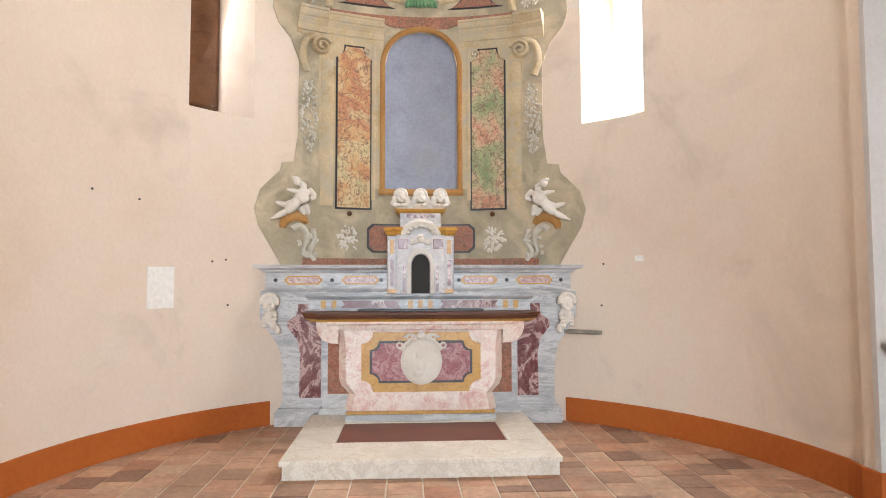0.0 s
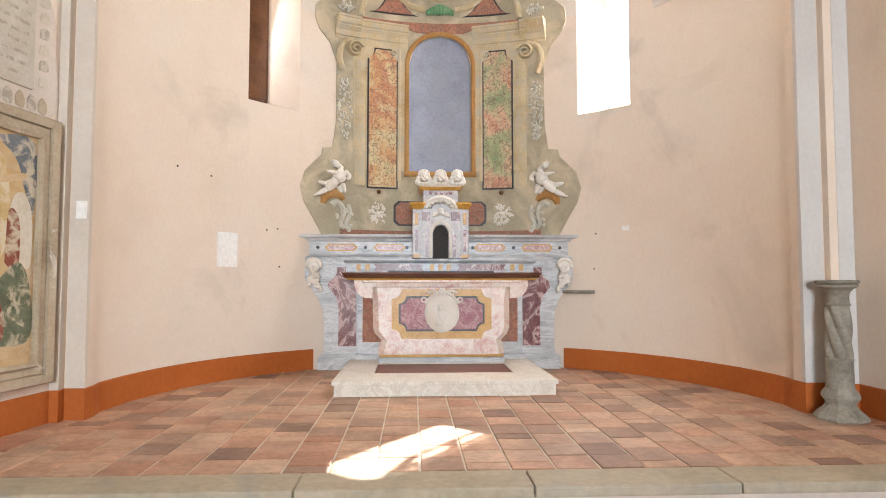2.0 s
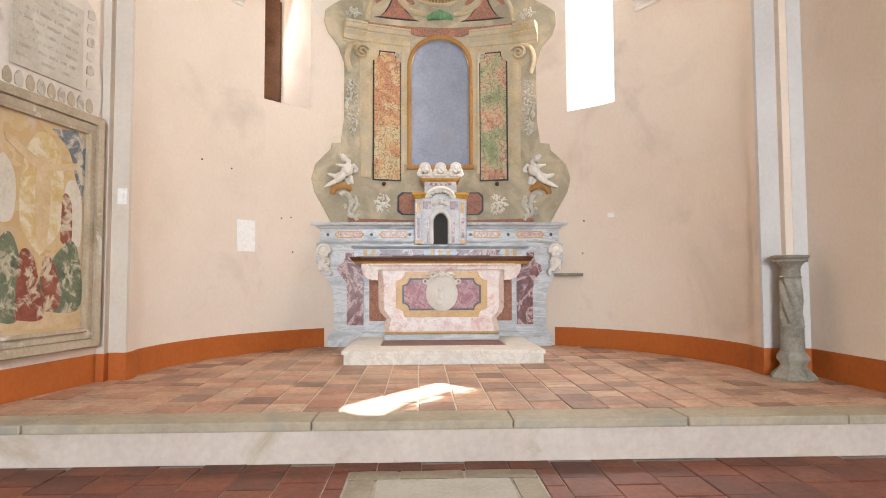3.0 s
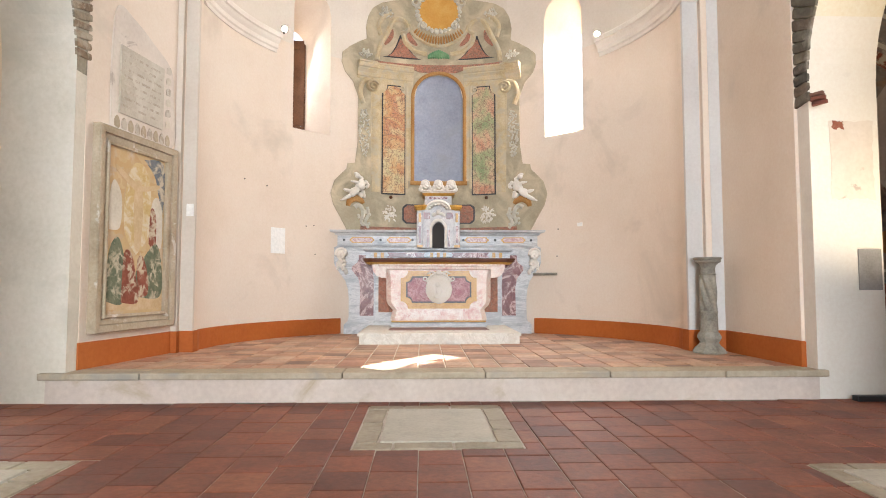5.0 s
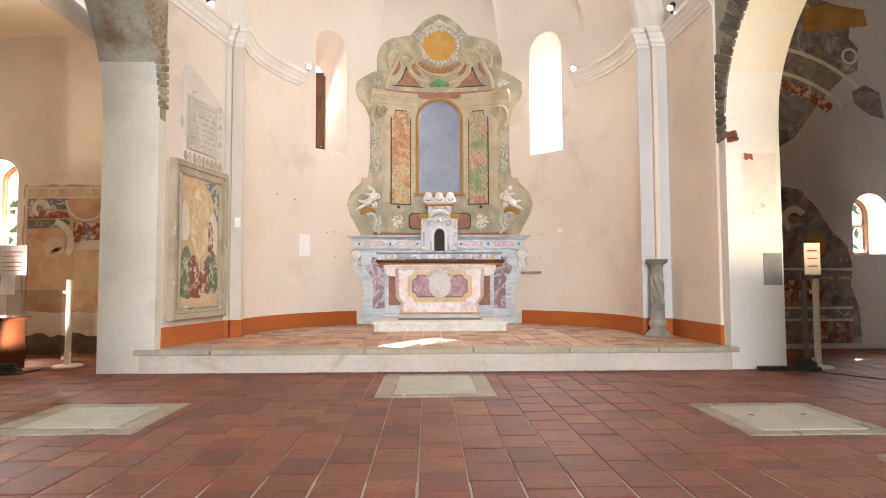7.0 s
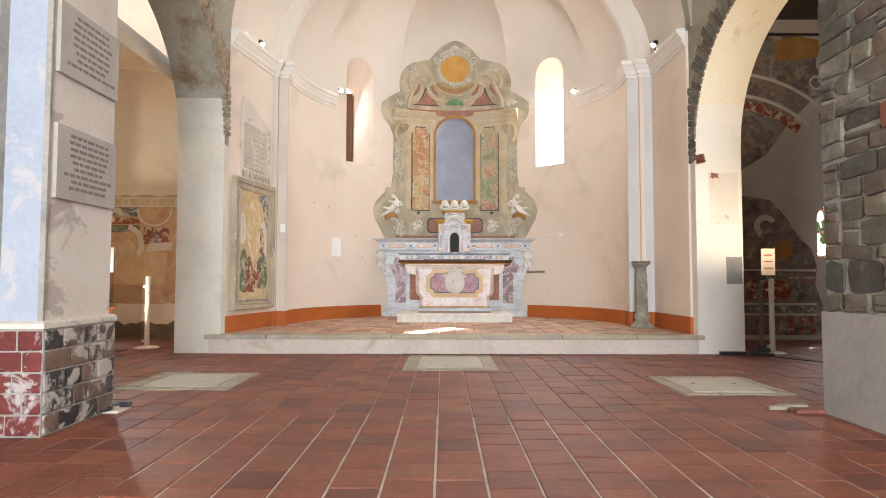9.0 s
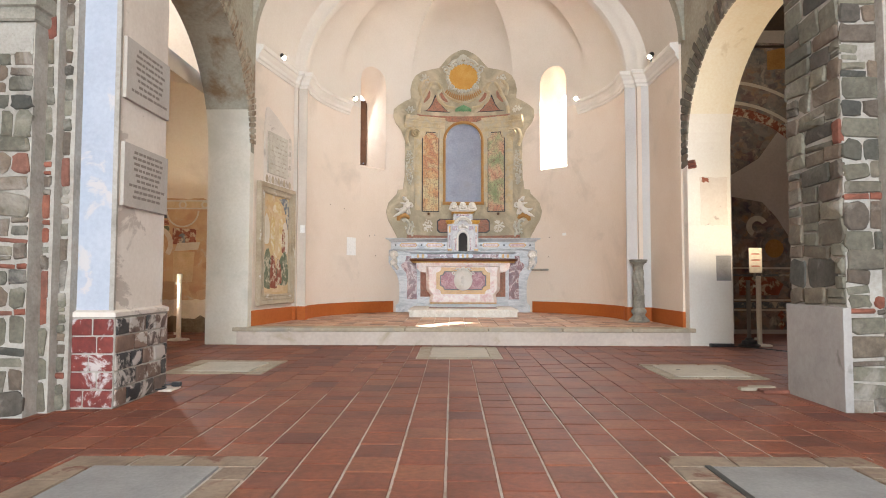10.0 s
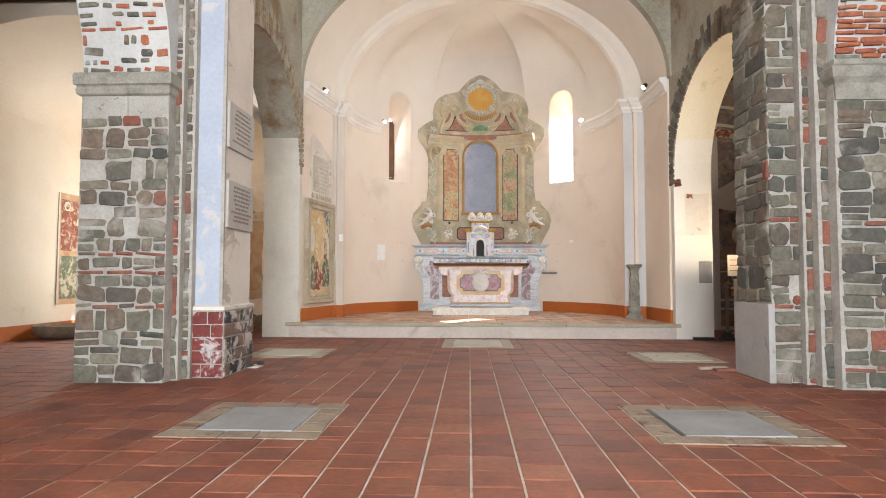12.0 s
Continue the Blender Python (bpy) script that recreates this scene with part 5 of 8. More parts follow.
# marbled side panels with black line
for s, mat, lab in ((-1, MARBLING_L, "warm orange and cream marbled panel"), (1, MARBLING_R, "green and rust marbled panel")):
    c = RU + s * 0.745

    def hwp(z, e):
        if z > 4.17:
            return e + 0.175 - 0.085 * math.sqrt(max(0.0, 1 - min(1, max(0, (4.29 - z) / 0.12)) ** 2))
        return e + 0.175
    bm = bmesh.new()
    patch(bm, lambda z: c - hwp(z, 0.02), lambda z: c + hwp(z, 0.02), 2.49, 4.31, 0.026, 60, 8)
    part("panel_line", bm, BLACK_STONE, retable, "black painted line")
    bm = bmesh.new()
    patch(bm, lambda z: c - hwp(z - 0.02, 0.0), lambda z: c + hwp(z - 0.02, 0.0), 2.51, 4.29, 0.031, 60, 8)
    part("marbled_panel", bm, mat, retable, lab)
    # pilaster roll and volute beside the panel
    bm = bmesh.new()
    e = RU + s * 1.03
    ribbon(bm, [(e, 2.52 + 1.6 * k / 20) for k in range(21)], 0.13, 0.023, 0.012)
    ribbon(bm, [(RU + s * 0.535, 2.60 + 1.72 * k / 20) for k in range(21)], 0.05, 0.024, 0.006)
    ribbon(bm, spiral(RU + s * 1.09, 4.25, 0.10, 1.7, 0.4, -s), 0.04, 0.05, 0.03)
    ribbon(bm, curve([(RU + s * 1.23, 3.95), (RU + s * 1.28, 4.12), (RU + s * 1.24, 4.30), (RU + s * 1.12, 4.36)], 8), 0.07, 0.03, 0.03)
    ribbon(bm, spiral(RU + s * 0.60, 4.255, 0.045, 1.0, 0, s, 16), 0.022, 0.03, 0.01)
    part("volute", bm, CREAM, retable, "cream stucco pilaster with volute", True)
    # hanging garland
    rnd = random.Random(7 + s)
    bm = bmesh.new()
    for k in range(90):
        f = k / 89
        z = 3.85 - 0.75 * f
        wd = 0.075 * math.sin(math.pi * (0.12 + 0.8 * f)) + 0.01
        wall_blob(bm, RU + s * 1.215 + rnd.uniform(-wd, wd), z, rnd.uniform(0.009, 0.024), rnd.uniform(0.01, 0.03), 0.022, 0.02, rnd.uniform(-1, 1), 1)
    tagged(part("garland", bm, PALE_GREEN, retable, "grey-green stucco garland", True), kind="stuff")
    # putto on an orange ledge: kept as a plain rounded figure
    bm = bmesh.new()
    at = lambda u, z, d: on_wall(RU + s * u, z, d)
    for a, b, ra, rb in (((1.24, 2.675, 0.06), (1.33, 2.535, 0.075), 0.052, 0.062), ((1.335, 2.52, 0.075), (1.44, 2.42, 0.07), 0.052, 0.036), ((1.435, 2.425, 0.07), (1.545, 2.36, 0.05), 0.036, 0.019),
                         ((1.35, 2.525, 0.05), (1.43, 2.50, 0.04), 0.044, 0.032), ((1.43, 2.50, 0.04), (1.525, 2.525, 0.03), 0.03, 0.016), ((1.25, 2.69, 0.085), (1.325, 2.635, 0.10), 0.03, 0.024), ((1.325, 2.635, 0.10), (1.41, 2.655, 0.07), 0.024, 0.017),
                         ((1.215, 2.685, 0.05), (1.14, 2.61, 0.04), 0.028, 0.022), ((1.14, 2.61, 0.04), (1.20, 2.575, 0.05), 0.022, 0.02), ((1.245, 2.70, 0.06), (1.32, 2.745, 0.08), 0.03, 0.026),
                         ((1.24, 2.53, 0.03), (1.205, 2.41, 0.03), 0.034, 0.02), ((1.29, 2.49, 0.03), (1.25, 2.405, 0.03), 0.03, 0.018)):
        limb(bm, at(*a), at(*b), ra, rb)
    for u, z, ru, rz, d, th, turn in ((1.27, 2.585, 0.06, 0.065, 0.09, 0.045, 0.0), (1.335, 2.75, 0.045, 0.047, 0.09, 0.045, 0.0), (1.345, 2.775, 0.05, 0.026, 0.085, 0.042, -0.3), (1.555, 2.352, 0.03, 0.014, 0.05, 0.02, 0.2), (1.42, 2.655, 0.02, 0.016, 0.07, 0.016, 0.0), (1.345, 2.53, 0.06, 0.055, 0.075, 0.05, 0.3)):
        wall_blob(bm, RU + s * u, z, ru, rz, d, th, s * turn)
    fuse(part("putto_relief", bm, STUCCO, retable, "white stucco putto", True), 0.007)
    bm = bmesh.new()
    ribbon(bm, curve([(RU + s * 1.455, 2.26), (RU + s * 1.43, 2.34), (RU + s * 1.35, 2.395), (RU + s * 1.27, 2.375), (RU + s * 1.22, 2.325)], 8), lambda f: 0.045 + 0.06 * math.sin(math.pi * f), 0.03, 0.03)
    part("ledge", bm, OCHRE, retable, "orange painted ledge", True)
    bm = bmesh.new()
    ribbon(bm, curve([(RU + s * 1.36, 2.25), (RU + s * 1.30, 2.29), (RU + s * 1.24, 2.24), (RU + s * 1.22, 2.14), (RU + s * 1.25, 2.03), (RU + s * 1.20, 1.97)], 8), lambda f: 0.075 - 0.035 * f, 0.025, 0.03)
    ribbon(bm, curve([(RU + s * 1.16, 2.27), (RU + s * 1.14, 2.15), (RU + s * 1.19, 2.02), (RU + s * 1.14, 1.93)], 8), lambda f: 0.05, 0.02, 0.02)
    for k in range(12):
        wall_blob(bm, RU + s * 1.22 + rnd.uniform(-0.1, 0.1), 2.12 + rnd.uniform(-0.17, 0.12), 0.03, 0.025, 0.03, 0.02, rnd.uniform(-1, 1), 1)
    tagged(part("scrollwork", bm, PALE_GREEN, retable, "grey stucco scrollwork", True), kind="stuff")
    # white burst and small bracket
    bm = bmesh.new()
    for k in range(70):
        a, l = rnd.uniform(0, 2 * math.pi), 0.115 * math.sqrt(rnd.random()) * rnd.uniform(0.75, 1.15)
        wall_blob(bm, RU + s * 0.80 + l * math.cos(a), 2.17 + 1.1 * l * math.sin(a), rnd.uniform(0.012, 0.036), rnd.uniform(0.008, 0.016), 0.014, 0.012, -a + rnd.uniform(-0.6, 0.6), 1)
    wall_blob(bm, RU + s * 0.80, 2.17, 0.03, 0.03, 0.02, 0.02)
    tagged(part("plaster_burst", bm, STUCCO, retable, "white ragged plaster burst", True), kind="stuff")
    bm = bmesh.new()
    wall_blob(bm, RU + s * 0.79, 2.445, 0.028, 0.03, 0.03, 0.05)
    part("bracket", bm, FRAME_WOOD, retable, "small dark bracket", True)
    # base panels beside the tabernacle, and the low rust band
    bm = bmesh.new()
    oct_ = lambda z, e, z0, z1: min(1.0, min((z - z0), (z1 - z)) / 0.05)
    patch(bm, lambda z: RU + min(s * 0.20, s * (0.54 + 0.06 * oct_(z, 0, 2.02, 2.34))), lambda z: RU + max(s * 0.20, s * (0.54 + 0.06 * oct_(z, 0, 2.02, 2.34))), 2.02, 2.34, 0.026, 16, 10)
    part("panel_line", bm, BLACK_STONE, retable, "black painted line")
    bm = bmesh.new()
    patch(bm, lambda z: RU + min(s * 0.20, s * (0.52 + 0.055 * oct_(z, 0, 2.04, 2.32))), lambda z: RU + max(s * 0.20, s * (0.52 + 0.055 * oct_(z, 0, 2.04, 2.32))), 2.04, 2.32, 0.031, 16, 10)
    part("rust_panel", bm, RUST, retable, "rust-red marbled panel")
    bm = bmesh.new()
    patch(bm, lambda z: RU + min(s * 0.25, s * 1.26), lambda z: RU + max(s * 0.25, s * 1.26), 1.88, 1.955, 0.024, 3, 14)
    part("rust_band", bm, RUST, retable, "rust-red marbled band")
    # broken entablature
    bm = bmesh.new()
    prof = [(4.36, 0.0), (4.365, 0.03), (4.40, 0.035), (4.405, 0.05), (4.44, 0.055), (4.47, 0.06), (4.50, 0.085), (4.515, 0.10), (4.53, 0.10), (4.545, 0.125), (4.575, 0.14), (4.60, 0.15), (4.605, 0.165), (4.63, 0.165), (4.635, 0.0)]
    for u0, u1, f in ((0.42, 1.30, 0.55), (1.04, 1.335, 1.0)):
        n = 15
        swell = lambda k: 0.03 * math.sin(math.pi * k / n) * (1 - f)
        rows = [[on_wall(RU + s * (u0 + (u1 - u0) * k / n), z + swell(k), -0.01 + d * f) for k in range(n + 1)] for z, d in prof]
        skin(bm, rows)
        for k in (0, n):
            skin(bm, [[on_wall(RU + s * (u0 + (u1 - u0) * k / n), z + swell(k), -0.02) for z, d in prof], [r[k] for r in rows]])
    part("entablature", bm, CREAM, retable, "cream moulded entablature")
    # upper part: triangular panels, dark slots, scroll bands
    tri = lambda z: (z - 4.78) / 0.40
    tl = lambda z: 0.92 - 0.27 * max(0, tri(z)) ** 0.45
    tr = lambda z: 0.30 + 0.33 * max(0, tri(z)) ** 0.6
    for e, m, nm, d in ((0.0, BLACK_STONE, "panel_line", 0.024), (0.028, RUST, "triangle_panel", 0.030)):
        bm = bmesh.new()
        f0 = lambda z: RU + s * (tl(z - e * 0.4) - e)
        f1 = lambda z: RU + s * (tr(z - e * 0.4) + e)
        patch(bm, (lambda z: min(f0(z), f1(z))), (lambda z: max(f0(z), f1(z))), 4.78 + e * 0.6, 5.17 - e * 2.2, d, 24, 10)
        part(nm, bm, m, retable, "dark rust-red panel" if m is RUST else "black painted line")
    bm = bmesh.new()
    ribbon(bm, curve([(RU + s * 0.90, 4.98), (RU + s * 0.80, 5.12), (RU + s * 0.77, 5.26)], 8), lambda f: 0.07 * math.sin(math.pi * (0.1 + 0.85 * f)), 0.022)
    part("slot_panel", bm, RUST, retable, "dark curved slot panel")
    bm = bmesh.new()
    ribbon(bm, curve([(RU + s * 0.36, 5.02), (RU + s * 0.47, 5.12), (RU + s * 0.53, 5.28)], 8), lambda f: 0.08 * math.sin(math.pi * (0.1 + 0.85 * f)), 0.022)
    part("slot_panel", bm, RUST, retable, "dark curved slot panel")
    bm = bmesh.new()
    ribbon(bm, curve([(RU + s * 1.02, 4.70), (RU + s * 0.99, 4.9), (RU + s * 0.86, 5.2), (RU + s * 0.74, 5.42), (RU + s * 0.58, 5.42), (RU + s * 0.52, 5.28), (RU + s * 0.62, 5.20)], 10), 0.075, 0.03, 0.03)
    ribbon(bm, curve([(RU + s * 0.60, 5.22), (RU + s * 0.56, 5.05), (RU + s * 0.40, 4.92), (RU + s * 0.2, 4.88)], 10), 0.07, 0.03, 0.02)
    ribbon(bm, curve([(RU + s * 0.80, 5.52), (RU + s * 0.92, 5.44), (RU + s * 1.0, 5.30), (RU + s * 0.96, 5.12)], 10), 0.07, 0.025, 0.02)
    part("scroll_band", bm, CREAM, retable, "cream stucco scroll band", True)
    bm = bmesh.new()
    for k in range(60):
        a = rnd.uniform(0, 2 * math.pi)
        l = rnd.uniform(0.0, 0.12)
        wall_blob(bm, RU + s * 0.88 + l * math.cos(a), 5.52 + l * 0.8 * math.sin(a), rnd.uniform(0.012, 0.034), rnd.uniform(0.008, 0.018), 0.025, 0.02, a, 1)
    tagged(part("leaf_spray", bm, PALE_GREEN, retable, "grey-green stucco leaf spray", True), kind="stuff")
    bm = bmesh.new()
    for k in range(46):
        a = rnd.uniform(0, 2 * math.pi)
        l = rnd.uniform(0.0, 0.11)
        wall_blob(bm, RU + s * 1.20 + l * math.cos(a), 4.79 + l * 0.7 * math.sin(a), rnd.uniform(0.012, 0.032), rnd.uniform(0.009, 0.02), 0.025, 0.02, a, 1)
    tagged(part("leaf_spray", bm, PALE_GREEN, retable, "grey-green stucco leaf spray", True), kind="stuff")
# curved rust band over the niche
bm = bmesh.new()
ribbon(bm, [(RU - 1.05 + 2.10 * k / 40, 4.665) for k in range(41)], lambda f: 0.05 + 0.0 * f, 0.03)
patch(bm, lambda z: RU - 0.10 - 0.5 * max(0.0, (z - 4.45) / 0.2) ** 1.5, lambda z: RU + 0.10 + 0.5 * max(0.0, (z - 4.45) / 0.2) ** 1.5, 4.56, 4.665, 0.028, 10, 14)
part("rust_frieze", bm, RUST, retable, "rust-red marbled frieze")
# green shell
bm = bmesh.new()
for k in range(9):
    f = (k - 4) / 4
    wall_blob(bm, RU + 0.15 * f, 4.845 + 0.03 * (1 - f * f), 0.032, 0.085 - 0.03 * abs(f), 0.03, 0.03, -f * 0.5)
part("shell", bm, GREEN, retable, "green painted stucco shell", True)
# cartouche with scrolled frame
bm = bmesh.new()
patch(bm, lambda z: RU - 0.35 * math.sqrt(max(0, 1 - ((z - 5.60) / 0.31) ** 2)), lambda z: RU + 0.35 * math.sqrt(max(0, 1 - ((z - 5.60) / 0.31) ** 2)), 5.292, 5.908, 0.026, 30, 14)
part("cartouche", bm, ORANGE_PAINT, retable, "orange painted cartouche")
rnd = random.Random(3)
bm = bmesh.new()
for k in range(30):
    a = 2 * math.pi * k / 30
    wall_blob(bm, RU + 0.36 * math.cos(a), 5.60 + 0.33 * math.sin(a), rnd.uniform(0.03, 0.06), rnd.uniform(0.025, 0.045), 0.03, 0.03, -a + rnd.uniform(-0.5, 0.5), 2)
for s in (-1, 1):
    ribbon(bm, spiral(RU + s * 0.40, 5.76, 0.09, 1.4, 0.3, s), 0.035, 0.03, 0.03)
    ribbon(bm, spiral(RU + s * 0.27, 5.36, 0.075, 1.4, -0.6, s), 0.03, 0.03, 0.03)
    ribbon(bm, curve([(RU + s * 0.02, 5.90), (RU + s * 0.13, 5.99), (RU + s * 0.25, 5.95), (RU + s * 0.33, 5.86)], 8), 0.06, 0.03, 0.03)
for k in range(7):
    f = (k - 3) / 3
    wall_blob(bm, RU + 0.12 * f, 6.0 + 0.05 * (1 - f * f), 0.026, 0.075, 0.04, 0.035, -f * 0.5)
part("cartouche_frame", bm, PALE_GREEN, retable, "grey-green scrolled cartouche frame with a shell", True)
# gadrooned orange bowl under the cartouche
bm = bmesh.new()
for k in range(19):
    f = (k - 9) / 9
    wall_blob(bm, RU + 0.40 * f, 5.115 + 0.13 * f * f, 0.021, 0.085, 0.025, 0.02, -f * 0.6, 1)
part("gadroon", bm, OCHRE, retable, "orange gadrooned band", True)
bm = bmesh.new()
ribbon(bm, curve([(RU - 0.50, 5.36), (RU - 0.42, 5.20), (RU - 0.2, 5.06), (RU, 5.02), (RU + 0.2, 5.06), (RU + 0.42, 5.20), (RU + 0.50, 5.36)], 8), 0.05, 0.03, 0.02)
part("band", bm, CREAM, retable, "cream curved band", True)


# ---- windows of the apse: wooden casements ----
def oriented(phi, r, z=0.0):
    """A frame on the apse wall: x along the wall, y outwards."""
    return Matrix.Translation((X0 + r * math.sin(phi), YC + r * math.cos(phi), z)) @ Matrix.Rotation(-phi, 4, "Z")


def bm_at(bm, m):
    bmesh.ops.transform(bm, matrix=m, verts=bm.verts)
    return bm


def window_casement(name, phi, lab, swing):
    w = tagged(new(name), lab, "", "", "structure")
    ro = R + THICK - 0.06
    h = (R + THICK) * radians(3.9) - 0.004
    m = oriented(phi, ro)
    bm = bmesh.new()
    box(bm, -h, -h + 0.03, -0.02, 0.03, 3.56, 5.25 - DROP)
    box(bm, h - 0.03, h, -0.02, 0.03, 3.56, 5.25 - DROP)
    box(bm, -h, h, -0.02, 0.03, 3.54, 3.575)
    # south frame and leaf are coloured white for the daylight glare on them
    part("window_frame", bm_at(bm, m), FRAME_WOOD if phi < 0 else POST_WHITE, w)
    # casement leaf with its rails, turned on the hinge
    bm = bmesh.new()
    lw = 2 * h - 0.075
    box(bm, 0, lw, 0, 0.035, 3.59, 3.66)
    box(bm, 0, lw, 0, 0.035, 5.15 - DROP, 5.30 - DROP)
    box(bm, 0, 0.05, 0, 0.035, 3.66, 5.15 - DROP)
    box(bm, lw - 0.05, lw, 0, 0.035, 3.66, 5.15 - DROP)
    box(bm, 0.05, lw - 0.05, 0, 0.03, 4.38, 4.43)
    side, ang = swing
    t = Matrix.Translation((side * (h - 0.035), -0.03, 0)) @ Matrix.Rotation(radians(ang), 4, "Z") @ Matrix.Diagonal((-side, 1, 1, 1))
    leaf = part("casement", bm_at(bm, m @ t), FRAME_WOOD if phi < 0 else POST_WHITE, w, "brown wooden casement standing ajar" if phi < 0 else "casement standing open, coloured white for the daylight glare")
    bm = boxed(0.05, lw - 0.05, 0.012, 0.018, 3.66, 5.15 - DROP)
    if side > 0 and ang < 0 and phi < 0:
        part("pane", bm_at(bm, m @ t), FRAME_WOOD, leaf, "brown boarded panel")
    else:
        g = part("pane", bm_at(bm, m @ t), GLASS, leaf)
        g.visible_shadow = False
    bm = bmesh.new()
    blob(bm, [(lw - 0.03, -0.02, 4.75, 0.012, 0.03, 0.012), (lw - 0.03, -0.045, 4.73, 0.01, 0.01, 0.04)], 1)
    part("handle", bm_at(bm, m @ t), METAL, leaf, "metal window handle")


window_casement("window_1", WIN[1][0], "narrow arched window with a brown casement nearly shut", (1, -34))
window_casement("window_2", WIN[0][0], "narrow arched window, bright, with an open casement", (1, -68))


def aisle_window(name, rect, lab):
    x0, x1, z0, z1 = rect
    w = tagged(new(name), lab, "", "", "structure")
    y = EAST + 0.42
    bm = bmesh.new()
    rr = (x1 - x0) / 2
    for xa, xb in ((x0, x0 + 0.05), (x1 - 0.05, x1)):
        box(bm, xa, xb, y, y + 0.06, z0, z1 - rr)
    box(bm, x0, x1, y, y + 0.06, z0, z0 + 0.05)
    box(bm, x0 + 0.05, x1 - 0.05, y + 0.01, y + 0.05, (z0 + z1) / 2 - 0.02, (z0 + z1) / 2 + 0.02)
    c = (x0 + x1) / 2
    a = [(c + rr * math.cos(math.pi * k / 14), z1 - rr + rr * math.sin(math.pi * k / 14)) for k in range(15)]
    b = [(c + (rr - 0.05) * math.cos(math.pi * k / 14), z1 - rr + (rr - 0.05) * math.sin(math.pi * k / 14)) for k in range(15)]
    skin(bm, [[(x, y + 0.06, z) for x, z in a], [(x, y, z) for x, z in a], [(x, y, z) for x, z in b], [(x, y + 0.06, z) for x, z in b]])
    part("window_frame", bm, FRAME_WOOD, w, "dark brown arched frame")
    for za, zb in ((z0 + 0.05, (z0 + z1) / 2 - 0.02), ((z0 + z1) / 2 + 0.02, z1 - 0.03)):
        g = part("pane", boxed(x0 + 0.05, x1 - 0.05, y + 0.026, y + 0.032, za, zb), GLASS, w)
        g.visible_shadow = False


aisle_window("window_3", WIN_L, "small arched aisle window in a white splay")
aisle_window("window_4", WIN_R, "small arched aisle window with a brown frame")

# garden foliage seen through the aisle windows
rnd = random.Random(11)
verts, faces = [], []
for k in range(1500):
    x, y, z = rnd.choice((rnd.uniform(4.5, 11), rnd.uniform(-10, -4.5))), rnd.uniform(8.5, 10.5), rnd.uniform(-0.2, 4.2)
    e = Euler((rnd.uniform(0, 6), rnd.uniform(0, 6), rnd.uniform(0, 6))).to_matrix()
    s = rnd.uniform(0.10, 0.22)
    i = len(verts)
    verts += [tuple(Vector((x, y, z)) + e @ Vector(v) * s) for v in ((-1, 0, 0), (0, -0.45, 0.1), (1, 0, 0), (0, 0.45, 0.1))]
    faces.append((i, i + 1, i + 2, i + 3))
me = bpy.data.meshes.new("foliage")
me.from_pydata(verts, [], faces)
me.materials.append(surface("leaf_green", (0.09, 0.14, 0.045), (0.05, 0.09, 0.03), (0.14, 0.20, 0.07), 3, 20, 0.7, 0.1))
tagged(new("foliage", me), "green garden foliage outside the aisle windows", "foliage", "", "stuff")

# ---- spots on the cornice ----
for eye, aim in SPOTS:
    d = (Vector(aim) - Vector(eye)).normalized()
    t = thing("spotlight", eye, "small black spotlight clamped on the cornice", "spotlight", "spots on the cornice")
    bm = bmesh.new()
    lathe(bm, [(0.028, -0.05), (0.04, -0.045), (0.044, 0.0), (0.046, 0.06), (0.040, 0.06), (0.038, 0.045)], (0, 0, 0), 16)
    m = Matrix.Translation(eye) @ d.to_track_quat("Z", "Y").to_matrix().to_4x4()
    part("housing", bm_at(bm, m), BLACK, t)
    bm = bmesh.new()
    lathe(bm, [(0.037, 0.046), (0.037, 0.05)], (0, 0, 0), 16)
    part("lens", bm_at(bm, m), BULB, t, "lit lens")
    part("stem", boxed(eye[0] - 0.01, eye[0] + 0.01, eye[1] - 0.01, eye[1] + 0.01, SPRING + 0.02, eye[2] - 0.02), BLACK, t)

# ---- twisted half column ----
cx, cy = 3.275, 3.375
col = thing("stone_column", (cx, cy, PLAT), "short worn grey stone column with twisted fluting", "column")
bm = bmesh.new()
lathe(bm, [(0.185, 0.0), (0.188, 0.018), (0.165, 0.05), (0.125, 0.085), (0.108, 0.105), (0.104, 0.12), (0.115, 0.14), (0.132, 0.165), (0.132, 0.19), (0.118, 0.215), (0.10, 0.235), (0.10, 0.245)], (cx, cy, PLAT + 0.001), 8)
part("base", bm, COLUMN, col, "", False)
bm = bmesh.new()
rows, n, seg = [], 60, 40
for k in range(n + 1):
    z = 0.243 + (0.96 - 0.243) * k / n
    tw = max(0.0, min(1.0, (z - 0.46) / 0.40))
    amp = 0.0 if z < 0.45 or z > 0.87 else 0.032 * min(1, (z - 0.45) / 0.03, (0.87 - z) / 0.03)
    rr = 0.088 - 0.014 * (z - 0.24)
    if z < 0.44:
        rr += 0.008
    if 0.44 <= z <= 0.46 or 0.865 <= z <= 0.885:
        rr += 0.012
    rows.append([(cx + (rr + amp * abs(math.sin(2.5 * (2 * math.pi * j / seg) + 5.0 * tw)) - amp * 0.6) * math.cos(2 * math.pi * j / seg), cy + (rr + amp * abs(math.sin(2.5 * (2 * math.pi * j / seg) + 5.0 * tw)) - amp * 0.6) * math.sin(2 * math.pi * j / seg), PLAT + z) for j in range(seg)])
skin(bm, rows, True, True)
part("shaft", bm, COLUMN, col, "twisted fluted shaft", True)
bm = bmesh.new()
